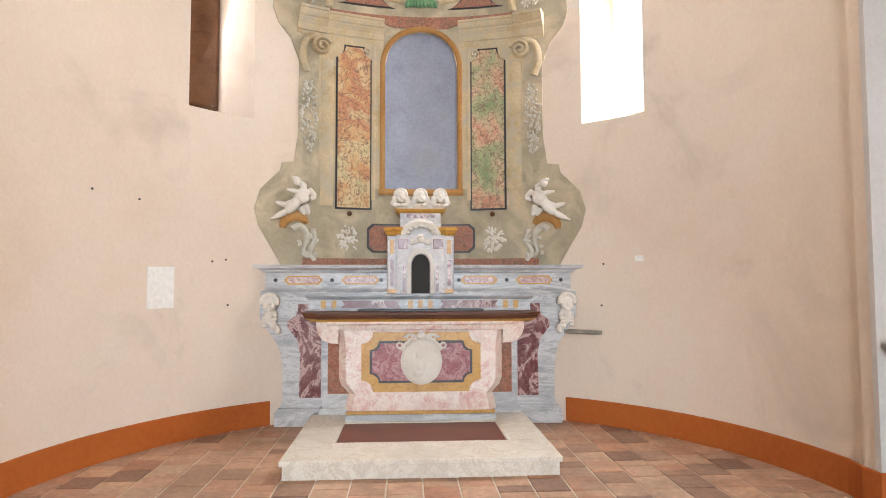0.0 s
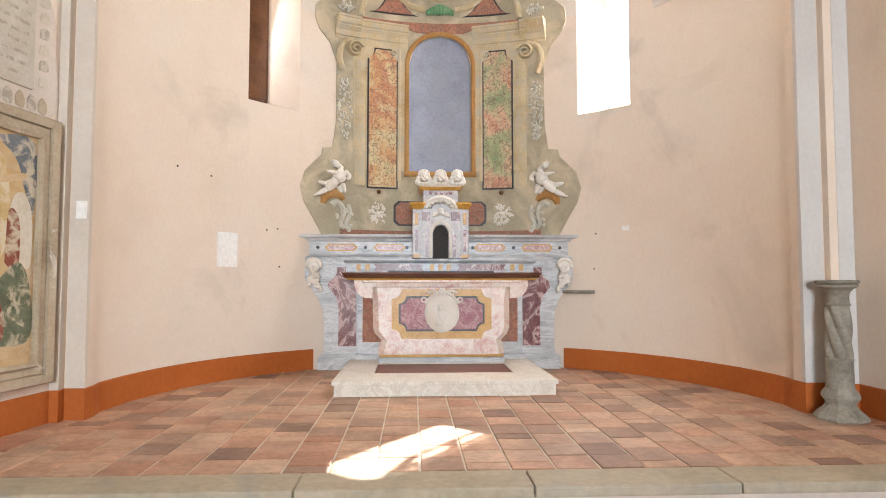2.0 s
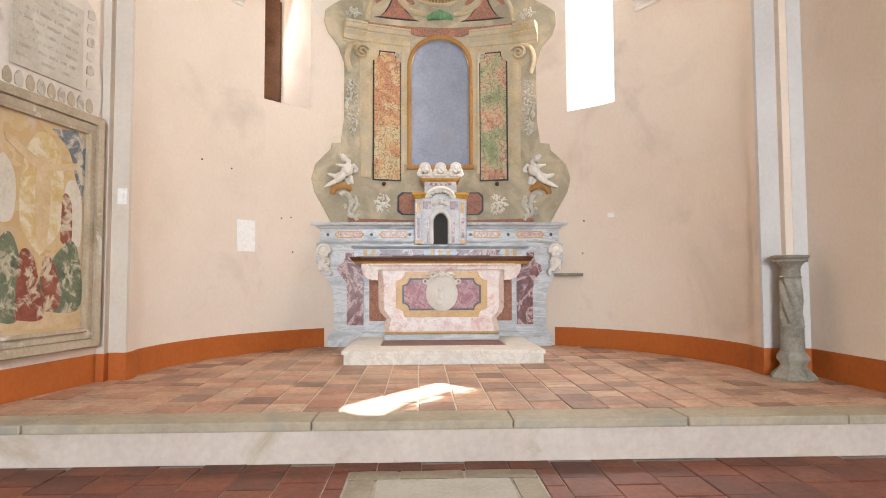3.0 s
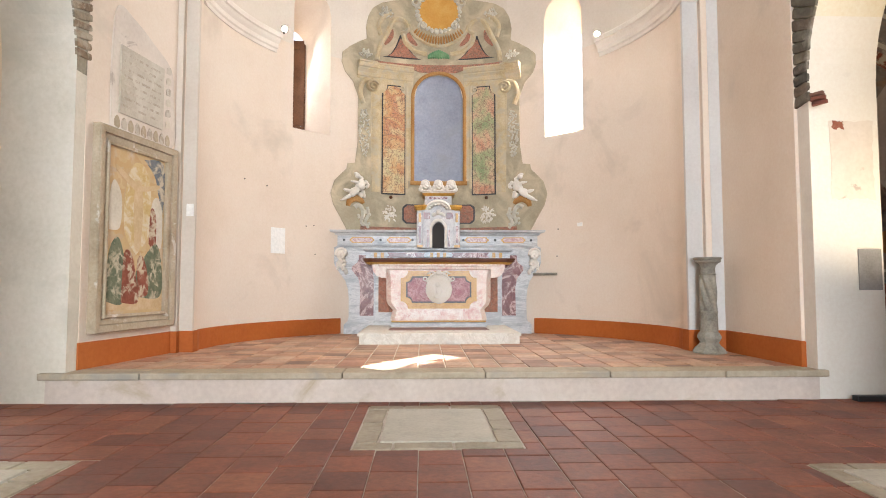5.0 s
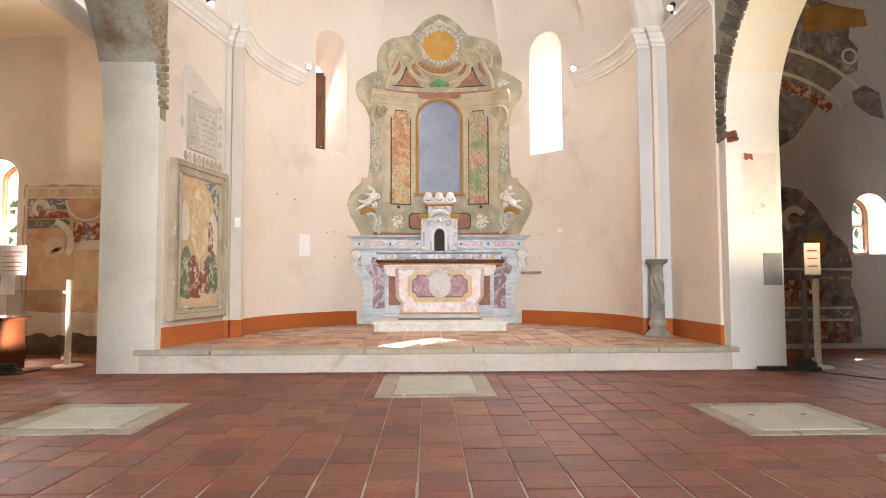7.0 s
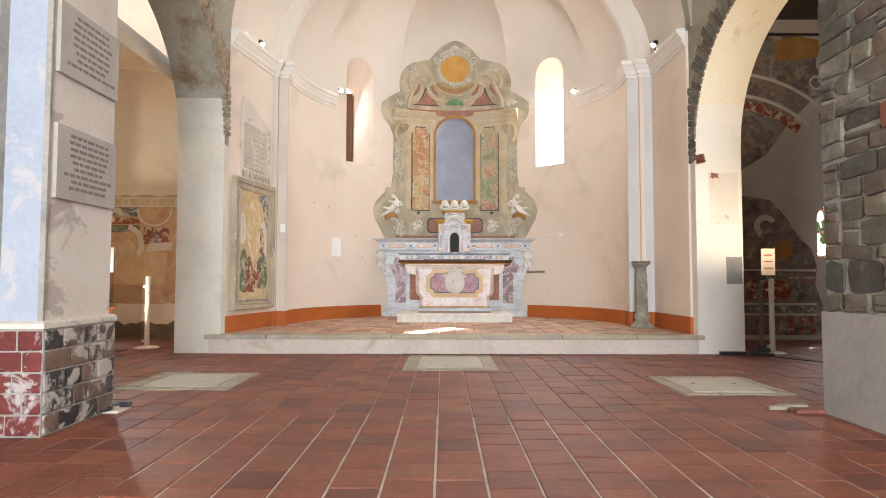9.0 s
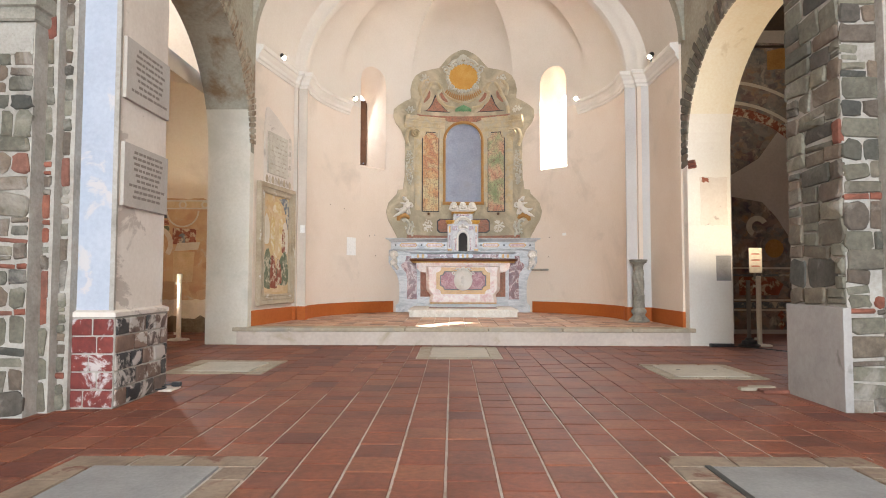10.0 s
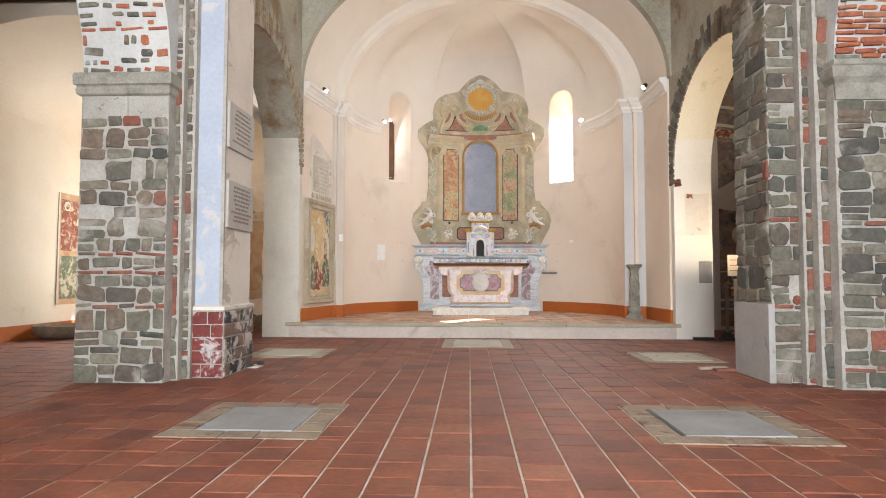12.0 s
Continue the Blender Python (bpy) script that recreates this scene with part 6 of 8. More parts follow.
lathe(bm, [(0.076, 0.93), (0.08, 0.95), (0.088, 0.975), (0.11, 1.0), (0.138, 1.012), (0.142, 1.03), (0.132, 1.036), (0.15, 1.045), (0.152, 1.06), (0.14, 1.066)], (cx, cy, PLAT), 28)
part("capital", bm, COLUMN, col, "round dished capital", True)

# ---- framed wall painting and inscription on the sanctuary's north wall ----
wa, wb = Vector((X0 - BAY[-1][0], 2.2, 0)), Vector((X0 - BAY[-1][1], BAY[-1][4], 0))
wd = (wb - wa).normalized()
wn_ = Vector((wd.y, -wd.x, 0))


def on_side(y, z, d):
    p = wa + wd * ((y - 2.2) / wd.y) + wn_ * d
    return (p.x, p.y, z)


def side_prism(bm, pts, d0, d1):
    skin(bm, [[on_side(y, z, d0) for y, z in pts], [on_side(y, z, d1) for y, z in pts]], True, True)


def rect(y0, y1, z0, z1):
    return [(y0, z0), (y1, z0), (y1, z1), (y0, z1)]


Y0, Y1, Z0, Z1 = 2.29, 3.50, 0.57, 2.52
pic = thing("framed_fresco", on_side(3.0, Z0, 0.03), "faded religious fresco in a moulded grey stone frame", "fresco")
for nm, w0, w1, d in (("frame_outer", 0.0, 0.07, 0.085), ("frame_middle", 0.07, 0.13, 0.055), ("frame_inner", 0.13, 0.165, 0.07)):
    bm = bmesh.new()
    a, b = rect(Y0 + w0, Y1 - w0, Z0 + w0, Z1 - w0), rect(Y0 + w1, Y1 - w1, Z0 + w1, Z1 - w1)
    loop = lambda p, dd: [on_side(y, z, dd) for y, z in p]
    skin(bm, [loop(a, 0.0) + [loop(a, 0.0)[0]], loop(a, d * 0.85) + [loop(a, d * 0.85)[0]], loop(rect(Y0 + w0 + 0.012, Y1 - w0 - 0.012, Z0 + w0 + 0.012, Z1 - w0 - 0.012), d) + [loop(rect(Y0 + w0 + 0.012, Y1 - w0 - 0.012, Z0 + w0 + 0.012, Z1 - w0 - 0.012), d)[0]], loop(b, d - 0.01) + [loop(b, d - 0.01)[0]], loop(b, 0.0) + [loop(b, 0.0)[0]]])
    part(nm, bm, STONE_FRAME, pic)
iy0, iy1, iz0, iz1 = Y0 + 0.16, Y1 - 0.16, Z0 + 0.16, Z1 - 0.16
bm = bmesh.new()
side_prism(bm, rect(iy0, iy1, iz0, iz1), 0.0, 0.03)
part("painted_ground", bm, FRESCO_PALE, pic, "flaking cream and ochre ground")


def shape(name, pts, mat, d, lab="", n=6):
    bm = bmesh.new()
    side_prism(bm, curve(pts + [pts[0]], n)[:-1], 0.025, d)
    part(name, bm, mat, pic, lab)


iw, ih = iy1 - iy0, iz1 - iz0
P = lambda a, b: (iy0 + a * iw, iz0 + b * ih)
part_pts = [P(0.03, 0.03), P(0.97, 0.03), P(0.97, 0.16), P(0.5, 0.14), P(0.03, 0.17)]
shape("painted_ground_strip", part_pts, F_FLESH, 0.031, "brownish painted ground")
shape("painted_sky", [P(0.60, 0.97), P(0.97, 0.97), P(0.97, 0.66), P(0.88, 0.76), P(0.80, 0.88)], F_BLUE, 0.031, "grey-blue painted sky")
shape("painted_glow", [P(0.5, 0.36), P(0.72, 0.5), P(0.74, 0.75), P(0.62, 0.92), P(0.42, 0.92), P(0.30, 0.75), P(0.30, 0.5)], F_GOLD, 0.032, "golden painted glow")
shape("painted_form", [P(0.04, 0.08), P(0.30, 0.07), P(0.32, 0.30), P(0.2, 0.46), P(0.06, 0.36)], F_GREEN, 0.033, "plain grey-green painted form")
shape("painted_form", [P(0.27, 0.07), P(0.55, 0.07), P(0.50, 0.24), P(0.42, 0.37), P(0.30, 0.36)], F_RED, 0.034, "plain red painted form")
shape("painted_form", [P(0.55, 0.10), P(0.95, 0.10), P(0.97, 0.30), P(0.86, 0.44), P(0.66, 0.36), P(0.50, 0.24)], F_GREEN, 0.033, "plain green painted form")
shape("painted_form", [P(0.56, 0.10), P(0.72, 0.12), P(0.70, 0.26), P(0.6, 0.36), P(0.52, 0.30)], F_RED, 0.0345, "plain red painted form")
shape("painted_form", [P(0.47, 0.40), P(0.56, 0.40), P(0.60, 0.62), P(0.58, 0.78), P(0.52, 0.83), P(0.45, 0.78), P(0.44, 0.6)], F_FLESH, 0.0335, "plain pale painted form")
shape("painted_flake", [P(0.80, 0.46), P(0.95, 0.42), P(0.96, 0.64), P(0.88, 0.74), P(0.78, 0.72), P(0.74, 0.60)], F_WHITE, 0.0322, "bare white flaked patch")
shape("painted_form", [P(0.72, 0.44), P(0.84, 0.40), P(0.84, 0.62), P(0.74, 0.66)], F_RED, 0.0325, "worn red painted patch")
shape("painted_flake", [P(0.06, 0.50), P(0.22, 0.52), P(0.24, 0.70), P(0.12, 0.80), P(0.05, 0.70)], F_WHITE, 0.0322, "bare white flaked patch")
shape("painted_form", [P(0.14, 0.86), P(0.45, 0.76), P(0.56, 0.76), P(0.86, 0.80), P(0.86, 0.83), P(0.54, 0.80), P(0.16, 0.89)], F_FLESH, 0.034, "plain pale painted form")

ins = thing("inscription_panel", on_side(2.95, 2.52, 0.02), "weathered grey inscription panel above the framed fresco", "inscription")
bm = bmesh.new()
side_prism(bm, curve([(2.50, 2.52), (3.46, 2.53), (3.48, 3.1), (3.43, 3.42), (3.1, 3.60), (2.8, 3.72), (2.55, 3.74), (2.49, 3.2), (2.50, 2.52)], 6)[:-1], 0.0, 0.012)
part("plaster_ground", bm, PALE_PL, ins, "patchy plaster round the panel")
bm = bmesh.new()
side_prism(bm, rect(2.60, 3.28, 2.70, 3.38), 0.0, 0.03)
part("tablet", bm, INSCR, ins, "grey tablet with worn lettering")
for k in range(8):
    z = 3.31 - 0.075 * k
    bm = bmesh.new()
    y = 2.64
    while y < 3.2:
        l = random.Random(k * 31 + int(y * 50)).uniform(0.05, 0.16)
        side_prism(bm, rect(y, min(y + l, 3.24), z - 0.012, z + 0.012), 0.02, 0.032)
        y += l + 0.03
    part("text_line", bm, FAINT, ins, "unreadable worn line of writing")
for k in range(9):
    y = 2.55 + 0.10 * k
    bm = bmesh.new()
    side_prism(bm, curve([(y, 2.56), (y + 0.06, 2.55), (y + 0.07, 2.62), (y + 0.03, 2.67), (y - 0.005, 2.62), (y, 2.56)], 4)[:-1], 0.01, 0.018)
    part("painted_scallop", bm, FAINT if k % 2 else STONE_FRAME, ins)
for k in range(6):
    z = 2.75 + 0.12 * k
    bm = bmesh.new()
    side_prism(bm, curve([(3.34, z), (3.42, z + 0.01), (3.41, z + 0.08), (3.35, z + 0.07), (3.34, z)], 4)[:-1], 0.01, 0.018)
    part("painted_scallop", bm, FAINT if k % 2 else F_WHITE, ins)

# ---- small things on the apse walls ----
t = tagged(new("notice_sheet", finish("notice_sheet", (lambda b: (patch(b, lambda z: -2.40, lambda z: -2.25, 1.47, 1.84, 0.008, 4, 4, 0.0), b)[1])(bmesh.new()), PAPER)), "blank white sheet fixed to the apse wall", "sheet")
t = tagged(new("wall_label", finish("wall_label", (lambda b: (patch(b, lambda z: 2.10, lambda z: 2.16, 1.90, 1.955, 0.008, 2, 2, 0.0), b)[1])(bmesh.new()), PAPER)), "tiny white label on the apse wall", "label")
sw = thing("light_switch", (X0 - 2.90, 3.618, 1.87), "white light switch plate on the pilaster", "switch")
part("plate", boxed(X0 - 2.93, X0 - 2.85, 3.612, 3.626, 1.80, 1.94, 0.003), PAPER, sw)
part("rocker", boxed(X0 - 2.905, X0 - 2.875, 3.606, 3.613, 1.845, 1.895, 0.002), PAPER, sw)
for u, z in ((1.86, 1.88), (1.84, 1.46), (-1.90, 1.92), (-1.88, 1.48), (-2.65, 2.45), (-2.45, 2.42), (-2.0, 1.90)):
    bm = bmesh.new()
    wall_blob(bm, u, z, 0.011, 0.011, 0.006, 0.012, 0, 1)
    tagged(part("wall_plug", bm, DARK_IN), "dark metal plug in the plastered wall", "plug", "plugs in the apse wall")
sh = thing("wall_shelf", on_wall(1.66, 1.17), "small grey stone shelf beside the altar", "shelf")
bm = bmesh.new()
rows = []
for k in range(13):
    u = 1.50 + 0.34 * k / 12
    d = 0.02 + 0.10 * math.sin(math.pi * k / 12) ** 0.5
    rows.append([on_wall(u, 1.165, -0.02), on_wall(u, 1.165, d * 0.8), on_wall(u, 1.18, d), on_wall(u, 1.205, d), on_wall(u, 1.205, -0.02)])
skin(bm, rows, True, True)
part("ledge", bm, COLUMN, sh)

# ---- stanchions, signs and lamps by the piers ----
def stanchion(x, y, h, mat, lab, r=0.036):
    s = thing("stanchion", (x, y, 0), lab, "stanchion", "visitor stanchions")
    bm = bmesh.new()
    lathe(bm, [(0.17, 0.0), (0.172, 0.012), (0.16, 0.022), (0.05, 0.032), (0.045, 0.045)], (x, y, 0.001), 28)
    part("base", bm, mat, s)
    bm = bmesh.new()
    lathe(bm, [(r, 0.04), (r, h - 0.06), (r * 1.08, h - 0.06), (r * 1.08, h), (r * 0.6, h + 0.004)], (x, y, 0.0), 18)
    part("post", bm, mat, s, "", True)
    part("clip", boxed(x - 0.075, x - 0.02, y - 0.012, y + 0.012, h - 0.17, h - 0.135, 0.003), mat, s)
    part("clip", boxed(x - 0.075, x - 0.02, y - 0.012, y + 0.012, 0.09, 0.125, 0.003), mat, s)
    return s


stanchion(-4.30, 2.62, 1.06, POST_WHITE, "white stanchion post on a round foot")
stanchion(4.66, 2.08, 1.04, POST_WHITE, "cream stanchion post beside the pier")
acr = thing("barrier_screen", (-4.7, 2.62, 0.1), "clear acrylic barrier between the stanchions", "barrier")
g = part("sheet", boxed(-5.05, -4.39, 2.617, 2.623, 0.10, 0.94), ACRYLIC, acr)
post = thing("metal_post", (4.46, 1.98, 0), "grey metal post on a black foot", "post")
part("upright", boxed(4.435, 4.485, 1.965, 2.0, 0.03, 0.98, 0.004), METAL, post)
bm = bmesh.new()
lathe(bm, [(0.15, 0.0), (0.15, 0.03), (0.11, 0.045), (0.10, 0.085), (0.06, 0.10), (0.05, 0.13)], (4.46, 1.98, 0.001), 18)
part("foot", bm, BLACK, post)
card = thing("visitor_sign", (4.61, 2.0, 1.04), "cream card sign with red lines of writing", "sign")
part("card", boxed(4.50, 4.69, 2.02, 2.028, 1.09, 1.46), CARD, card)
for k in range(3):
    part("text_line", boxed(4.535, 4.655, 2.016, 2.019, 1.36 - 0.09 * k, 1.375 - 0.09 * k), RED_INK, card, "unreadable red line of writing")
part("arm", boxed(4.575, 4.60, 2.03, 2.05, 1.0, 1.12), METAL, card)
card = thing("visitor_sign", (-5.0, 2.70, 1.1), "white paper sign hanging in the aisle", "sign")
part("sheet", boxed(-5.15, -4.82, 2.60, 2.606, 1.12, 1.49), PAPER, card)
for k in range(5):
    part("text_line", boxed(-5.10, -4.87, 2.594, 2.597, 1.40 - 0.05 * k - (0.03 if k > 1 else 0), 1.408 - 0.05 * k - (0.03 if k > 1 else 0)), RED_INK, card, "unreadable red line of writing")
part("sheet", boxed(-5.13, -4.96, 2.61, 2.616, 0.88, 1.118), PAPER, card, "lower white sheet")
g = part("screen", boxed(-5.16, -4.81, 2.62, 2.626, 0.05, 1.49), ACRYLIC, card, "clear acrylic panel")
lec = thing("wooden_chest", (-5.1, 2.35, 0), "dark brown wooden chest beside the aisle barrier", "chest")
part("body", boxed(-5.75, -4.80, 2.15, 2.60, 0.0, 0.585, 0.008), WOOD, lec)
part("lid", boxed(-5.79, -4.76, 2.11, 2.64, 0.586, 0.625, 0.008), WOOD, lec)


def floodlight(x, y, turn, lab):
    f = thing("floodlight", (x, y, 0), lab, "floodlight", "floor floodlights")
    m = Matrix.Translation((x, y, 0)) @ Matrix.Rotation(turn, 4, "Z")
    part("foot", bm_at(boxed(-0.16, 0.16, -0.10, 0.10, 0.0, 0.02, 0.004), m), BLACK, f)
    bm = bmesh.new()
    for k in range(5):
        box(bm, -0.13 + 0.012 * k, 0.13 - 0.012 * k, -0.085 + 0.01 * k, 0.085 - 0.01 * k, 0.021 + 0.022 * k, 0.036 + 0.022 * k, 0.003)
    part("cooling_body", bm_at(bm, m), BLACK, f, "black ribbed lamp body")
    return f


floodlight(4.95, 0.75, 0.3, "black floor floodlight with cooling ribs")
floodlight(-4.62, 2.02, 0.2, "black floor floodlight with cooling ribs")
bx = thing("power_strip", (4.05, 1.93, 0), "black power strip lying by the pier", "power strip")
part("strip", boxed(3.86, 4.20, 1.88, 1.96, 0.0, 0.05, 0.01), BLACK, bx)


def cable(name, pts, lab, r=0.007):
    cu = bpy.data.curves.new(name, "CURVE")
    cu.dimensions, cu.bevel_depth, cu.bevel_resolution = "3D", r, 2
    sp = cu.splines.new("BEZIER")
    sp.bezier_points.add(len(pts) - 1)
    for b, p in zip(sp.bezier_points, pts):
        b.co = p
        b.handle_left_type = b.handle_right_type = "AUTO"
    cu.materials.append(BLACK)
    return tagged(new(name, cu), lab, "cable")


cable("cable", [(4.20, 1.92, 0.01), (4.4, 1.75, 0.01), (4.7, 1.3, 0.01), (4.9, 0.88, 0.02)], "black cable on the tiled floor")
cable("cable", [(5.1, 0.78, 0.01), (5.3, 1.0, 0.008), (5.5, 1.25, 0.008), (5.9, 1.4, 0.008)], "black cable on the tiled floor")
cable("cable", [(-4.55, 2.08, 0.01), (-4.45, 2.3, 0.008), (-4.5, 2.5, 0.01)], "black cable on the tiled floor")
st = tagged(part("loose_stone", boxed(-2.70, -2.38, -1.72, -1.53, 0.0, 0.022, 0.008), RISER), "flat pinkish stone lying at the pier foot", "stone")
cable("cable", [(-2.62, -1.75, 0.03), (-2.52, -1.66, 0.035), (-2.44, -1.70, 0.035), (-2.50, -1.78, 0.03), (-2.58, -1.70, 0.03), (-2.42, -1.58, 0.05)], "coiled black cable on a flat stone")
plug = tagged(part("cable_plug", boxed(-2.44, -2.36, -1.60, -1.55, 0.023, 0.065, 0.012), BLACK), "black plug at the end of the cable", "plug")
for x0, x1, y0, y1, m, lab in ((2.66, 2.80, -1.55, -1.48, SLAB, "small broken piece of pale stone"), (2.80, 3.06, -1.68, -1.56, BRICK, "flat broken red brick on the floor"), (2.78, 3.0, -1.50, -1.42, SLAB, "small broken piece of pale stone")):
    tagged(part("loose_stone" if m is SLAB else "loose_brick", boxed(x0, x1, y0, y1, 0.0, 0.03, 0.01), m), lab, "rubble")

# ---- aisle frescoes ----
fr = thing("wall_fresco", (-5.2, EAST, 0.6), "faded ochre fresco fragment with a banded border", "fresco")
FX0, FX1, FZ0, FZ1 = -5.83, -4.35, 0.60, 2.46
rnd = random.Random(5)


def ragged(x0, x1, z0, z1, j=0.02, n=16):
    pts = []
    for a, b in (((x0, z0), (x1, z0)), ((x1, z0), (x1, z1)), ((x1, z1), (x0, z1)), ((x0, z1), (x0, z0))):
        for k in range(n):
            f = k / n
            pts.append((a[0] + (b[0] - a[0]) * f + rnd.uniform(-j, j), a[1] + (b[1] - a[1]) * f + rnd.uniform(-j, j)))
    return pts


def flat(name, pts, d, mat, parent, lab="", y=EAST):
    bm = bmesh.new()
    prism(bm, pts, y - d, y + 0.004)
    return part(name, bm, mat, parent, lab)


def ring(cx, cz, r0, r1, a0, a1, n=24):
    a = [(cx + r1 * math.cos(a0 + (a1 - a0) * k / n), cz + r1 * math.sin(a0 + (a1 - a0) * k / n)) for k in range(n + 1)]
    b = [(cx + r0 * math.cos(a0 + (a1 - a0) * k / n), cz + r0 * math.sin(a0 + (a1 - a0) * k / n)) for k in range(n + 1)]
    return a + b[::-1]


flat("painted_ground", ragged(FX0, FX1, FZ0, FZ1), 0.008, FRESCO_WARM, fr, "faded ochre ground")
flat("painted_band", ragged(FX0 + 0.04, FX1, 2.29, 2.42, 0.004), 0.010, F_FLESH, fr, "ochre border band")
for z in (2.28, 2.425):
    flat("painted_line", [(FX0 + 0.03, z - 0.012), (FX1, z - 0.012), (FX1, z + 0.014), (FX0 + 0.03, z + 0.014)], 0.0125, F_WHITE, fr, "white border line")
flat("painted_line", [(FX0 + 0.02, FZ0 + 0.1), (FX0 + 0.05, FZ0 + 0.1), (FX0 + 0.05, 2.44), (FX0 + 0.02, 2.44)], 0.0115, F_WHITE, fr, "white border line")
for x in (-5.42, -4.92, -4.50):
    flat("painted_roundel", ring(x, 2.352, 0.045, 0.075, 0, 2 * math.pi), 0.0135, F_WHITE, fr, "white painted roundel")
flat("painted_arc", ring(-4.92, 2.24, 0.28, 0.31, math.pi, 2 * math.pi), 0.0125, F_WHITE, fr, "white painted half circle")
flat("painted_sky", [(FX0 + 0.06, 2.12), (-5.2, 2.10), (-5.2, 2.26), (FX0 + 0.06, 2.26)], 0.0095, F_BLUE, fr, "dark blue-grey sky")
flat("painted_roof", [(FX0 + 0.06, 1.96), (-5.16, 1.98), (-5.20, 2.07), (FX0 + 0.1, 2.10)], 0.0105, F_RED, fr, "red painted roof")
flat("painted_wall", [(FX0 + 0.06, 1.82), (-5.16, 1.84), (-5.16, 1.96), (FX0 + 0.06, 1.95)], 0.0102, F_GREEN, fr, "grey-green painted wall")
flat("painted_tower", [(-5.10, 1.62), (-4.66, 1.60), (-4.66, 1.90), (-5.10, 1.92)], 0.0105, F_RED, fr, "red painted tower")
flat("painted_door", ring(-4.92, 1.76, 0.0, 0.06, 0, math.pi, 10) + [(-4.98, 1.62), (-4.86, 1.62)], 0.0118, F_BLUE, fr, "dark painted doorway")
flat("painted_book", [(-5.06, 1.49), (-4.62, 1.52), (-4.58, 1.66), (-5.0, 1.64)], 0.0125, F_WHITE, fr, "white open painted book")
flat("painted_desk", [(-5.08, 0.92), (-4.72, 0.92), (-4.68, 1.48), (-5.08, 1.48)], 0.0100, F_FLESH, fr, "brown painted desk")
flat("painted_scroll", ring(-5.45, 1.62, 0.27, 0.36, -0.6, 1.3), 0.0125, F_WHITE, fr, "white painted scroll")
flat("painted_scroll", ring(-5.58, 2.12, 0.07, 0.13, 0.0, 4.4), 0.0125, F_WHITE, fr, "white painted scroll")
flat("painted_disc", ring(-5.38, 1.54, 0.0, 0.15, 0, 2 * math.pi), 0.0108, F_FLESH, fr, "plain ochre painted disc")
ft = tagged(part("rubble_footing", (lambda b: (prism(b, [(AISLE_L, 0.0)] + [(AISLE_L + (X0 - 3.6 - AISLE_L) * k / 40, 0.27 + rnd.uniform(-0.04, 0.04)) for k in range(41)] + [(X0 - 3.6, 0.0)], EAST - 0.012, EAST + 0.01), b)[1])(bmesh.new()), EARTH), "bare earthy rubble footing of the aisle wall", "footing")
ft["kind"] = "structure"

fs = thing("wall_fresco", (6.2, EAST, 0.1), "dark fresco fragments in red, ochre and blue-grey", "fresco")
flat("fragment", [(5.2, 0.08), (6.62, 0.08), (6.60, 0.6), (6.48, 0.95), (6.52, 1.25), (6.44, 1.55), (6.2, 1.80), (6.0, 2.12), (5.75, 2.40), (5.2, 2.5)], 0.008, FRESCO_DARK, fs, "large lower fragment")
for z, m in ((1.18, F_WHITE), (0.60, F_WHITE), (0.42, F_WHITE), (1.05, F_BLUE)):
    flat("painted_band", [(5.2, z), (6.5, z - 0.01), (6.5, z + 0.03), (5.2, z + 0.03)], 0.0105, m, fs)
flat("painted_band", [(5.2, 0.47), (6.5, 0.46), (6.52, 0.58), (5.2, 0.58)], 0.0095, F_BLUE, fs, "dark patterned band")
for k in range(3):
    for j in range(2):
        c, zc = 6.05 + 0.18 * k, 0.16 + 0.18 * j
        flat("painted_lozenge", [(c - 0.07, zc), (c, zc - 0.085), (c + 0.07, zc), (c, zc + 0.085)], 0.0105, F_RED, fs, "red painted lozenge")
flat("painted_form", [(5.3, 0.70), (6.0, 0.70), (6.1, 0.9), (5.9, 1.03), (5.3, 1.03)], 0.0098, F_RED, fs, "plain dark red painted form")
flat("painted_form", ring(5.95, 1.55, 0.0, 0.17, 0, 2 * math.pi, 14), 0.0102, OCHRE, fs, "plain ochre painted form")
flat("painted_form", ring(5.65, 1.95, 0.10, 0.2, 0.5, 4.2, 14), 0.0106, F_WHITE, fs, "plain pale painted form")
flat("fragment", [(5.2, 2.9), (5.7, 3.2), (6.1, 3.75), (6.5, 4.15), (6.72, 4.25), (6.74, 4.6), (6.6, 4.75), (6.65, 5.2), (6.2, 5.35), (5.2, 5.4)], 0.008, FRESCO_DARK, fs, "upper arched fragment")
flat("painted_arc", ring(5.1, 2.3, 2.30, 2.36, 0.80, 1.55, 24), 0.0105, F_WHITE, fs, "pale painted arc")
flat("painted_arc", ring(5.1, 2.3, 1.92, 1.98, 0.80, 1.55, 24), 0.0105, F_WHITE, fs, "pale painted arc")
flat("painted_arc", ring(5.1, 2.3, 1.70, 1.86, 0.85, 1.55, 24), 0.0098, F_RED, fs, "red painted arc")
flat("painted_roundel", ring(6.60, 4.47, 0.09, 0.13, 0, 2 * math.pi, 18), 0.0112, F_WHITE, fs, "pale painted roundel")
flat("painted_form", [(5.9, 4.85), (6.9, 4.95), (6.85, 5.2), (6.3, 5.3), (5.9, 5.2)], 0.0102, OCHRE, fs, "plain ochre painted form")
flat("fragment", [(6.62, 3.92), (6.82, 4.02), (7.05, 3.9), (7.1, 3.5), (6.9, 3.55), (6.66, 3.72)], 0.008, FRESCO_DARK, fs, "small upper fragment")
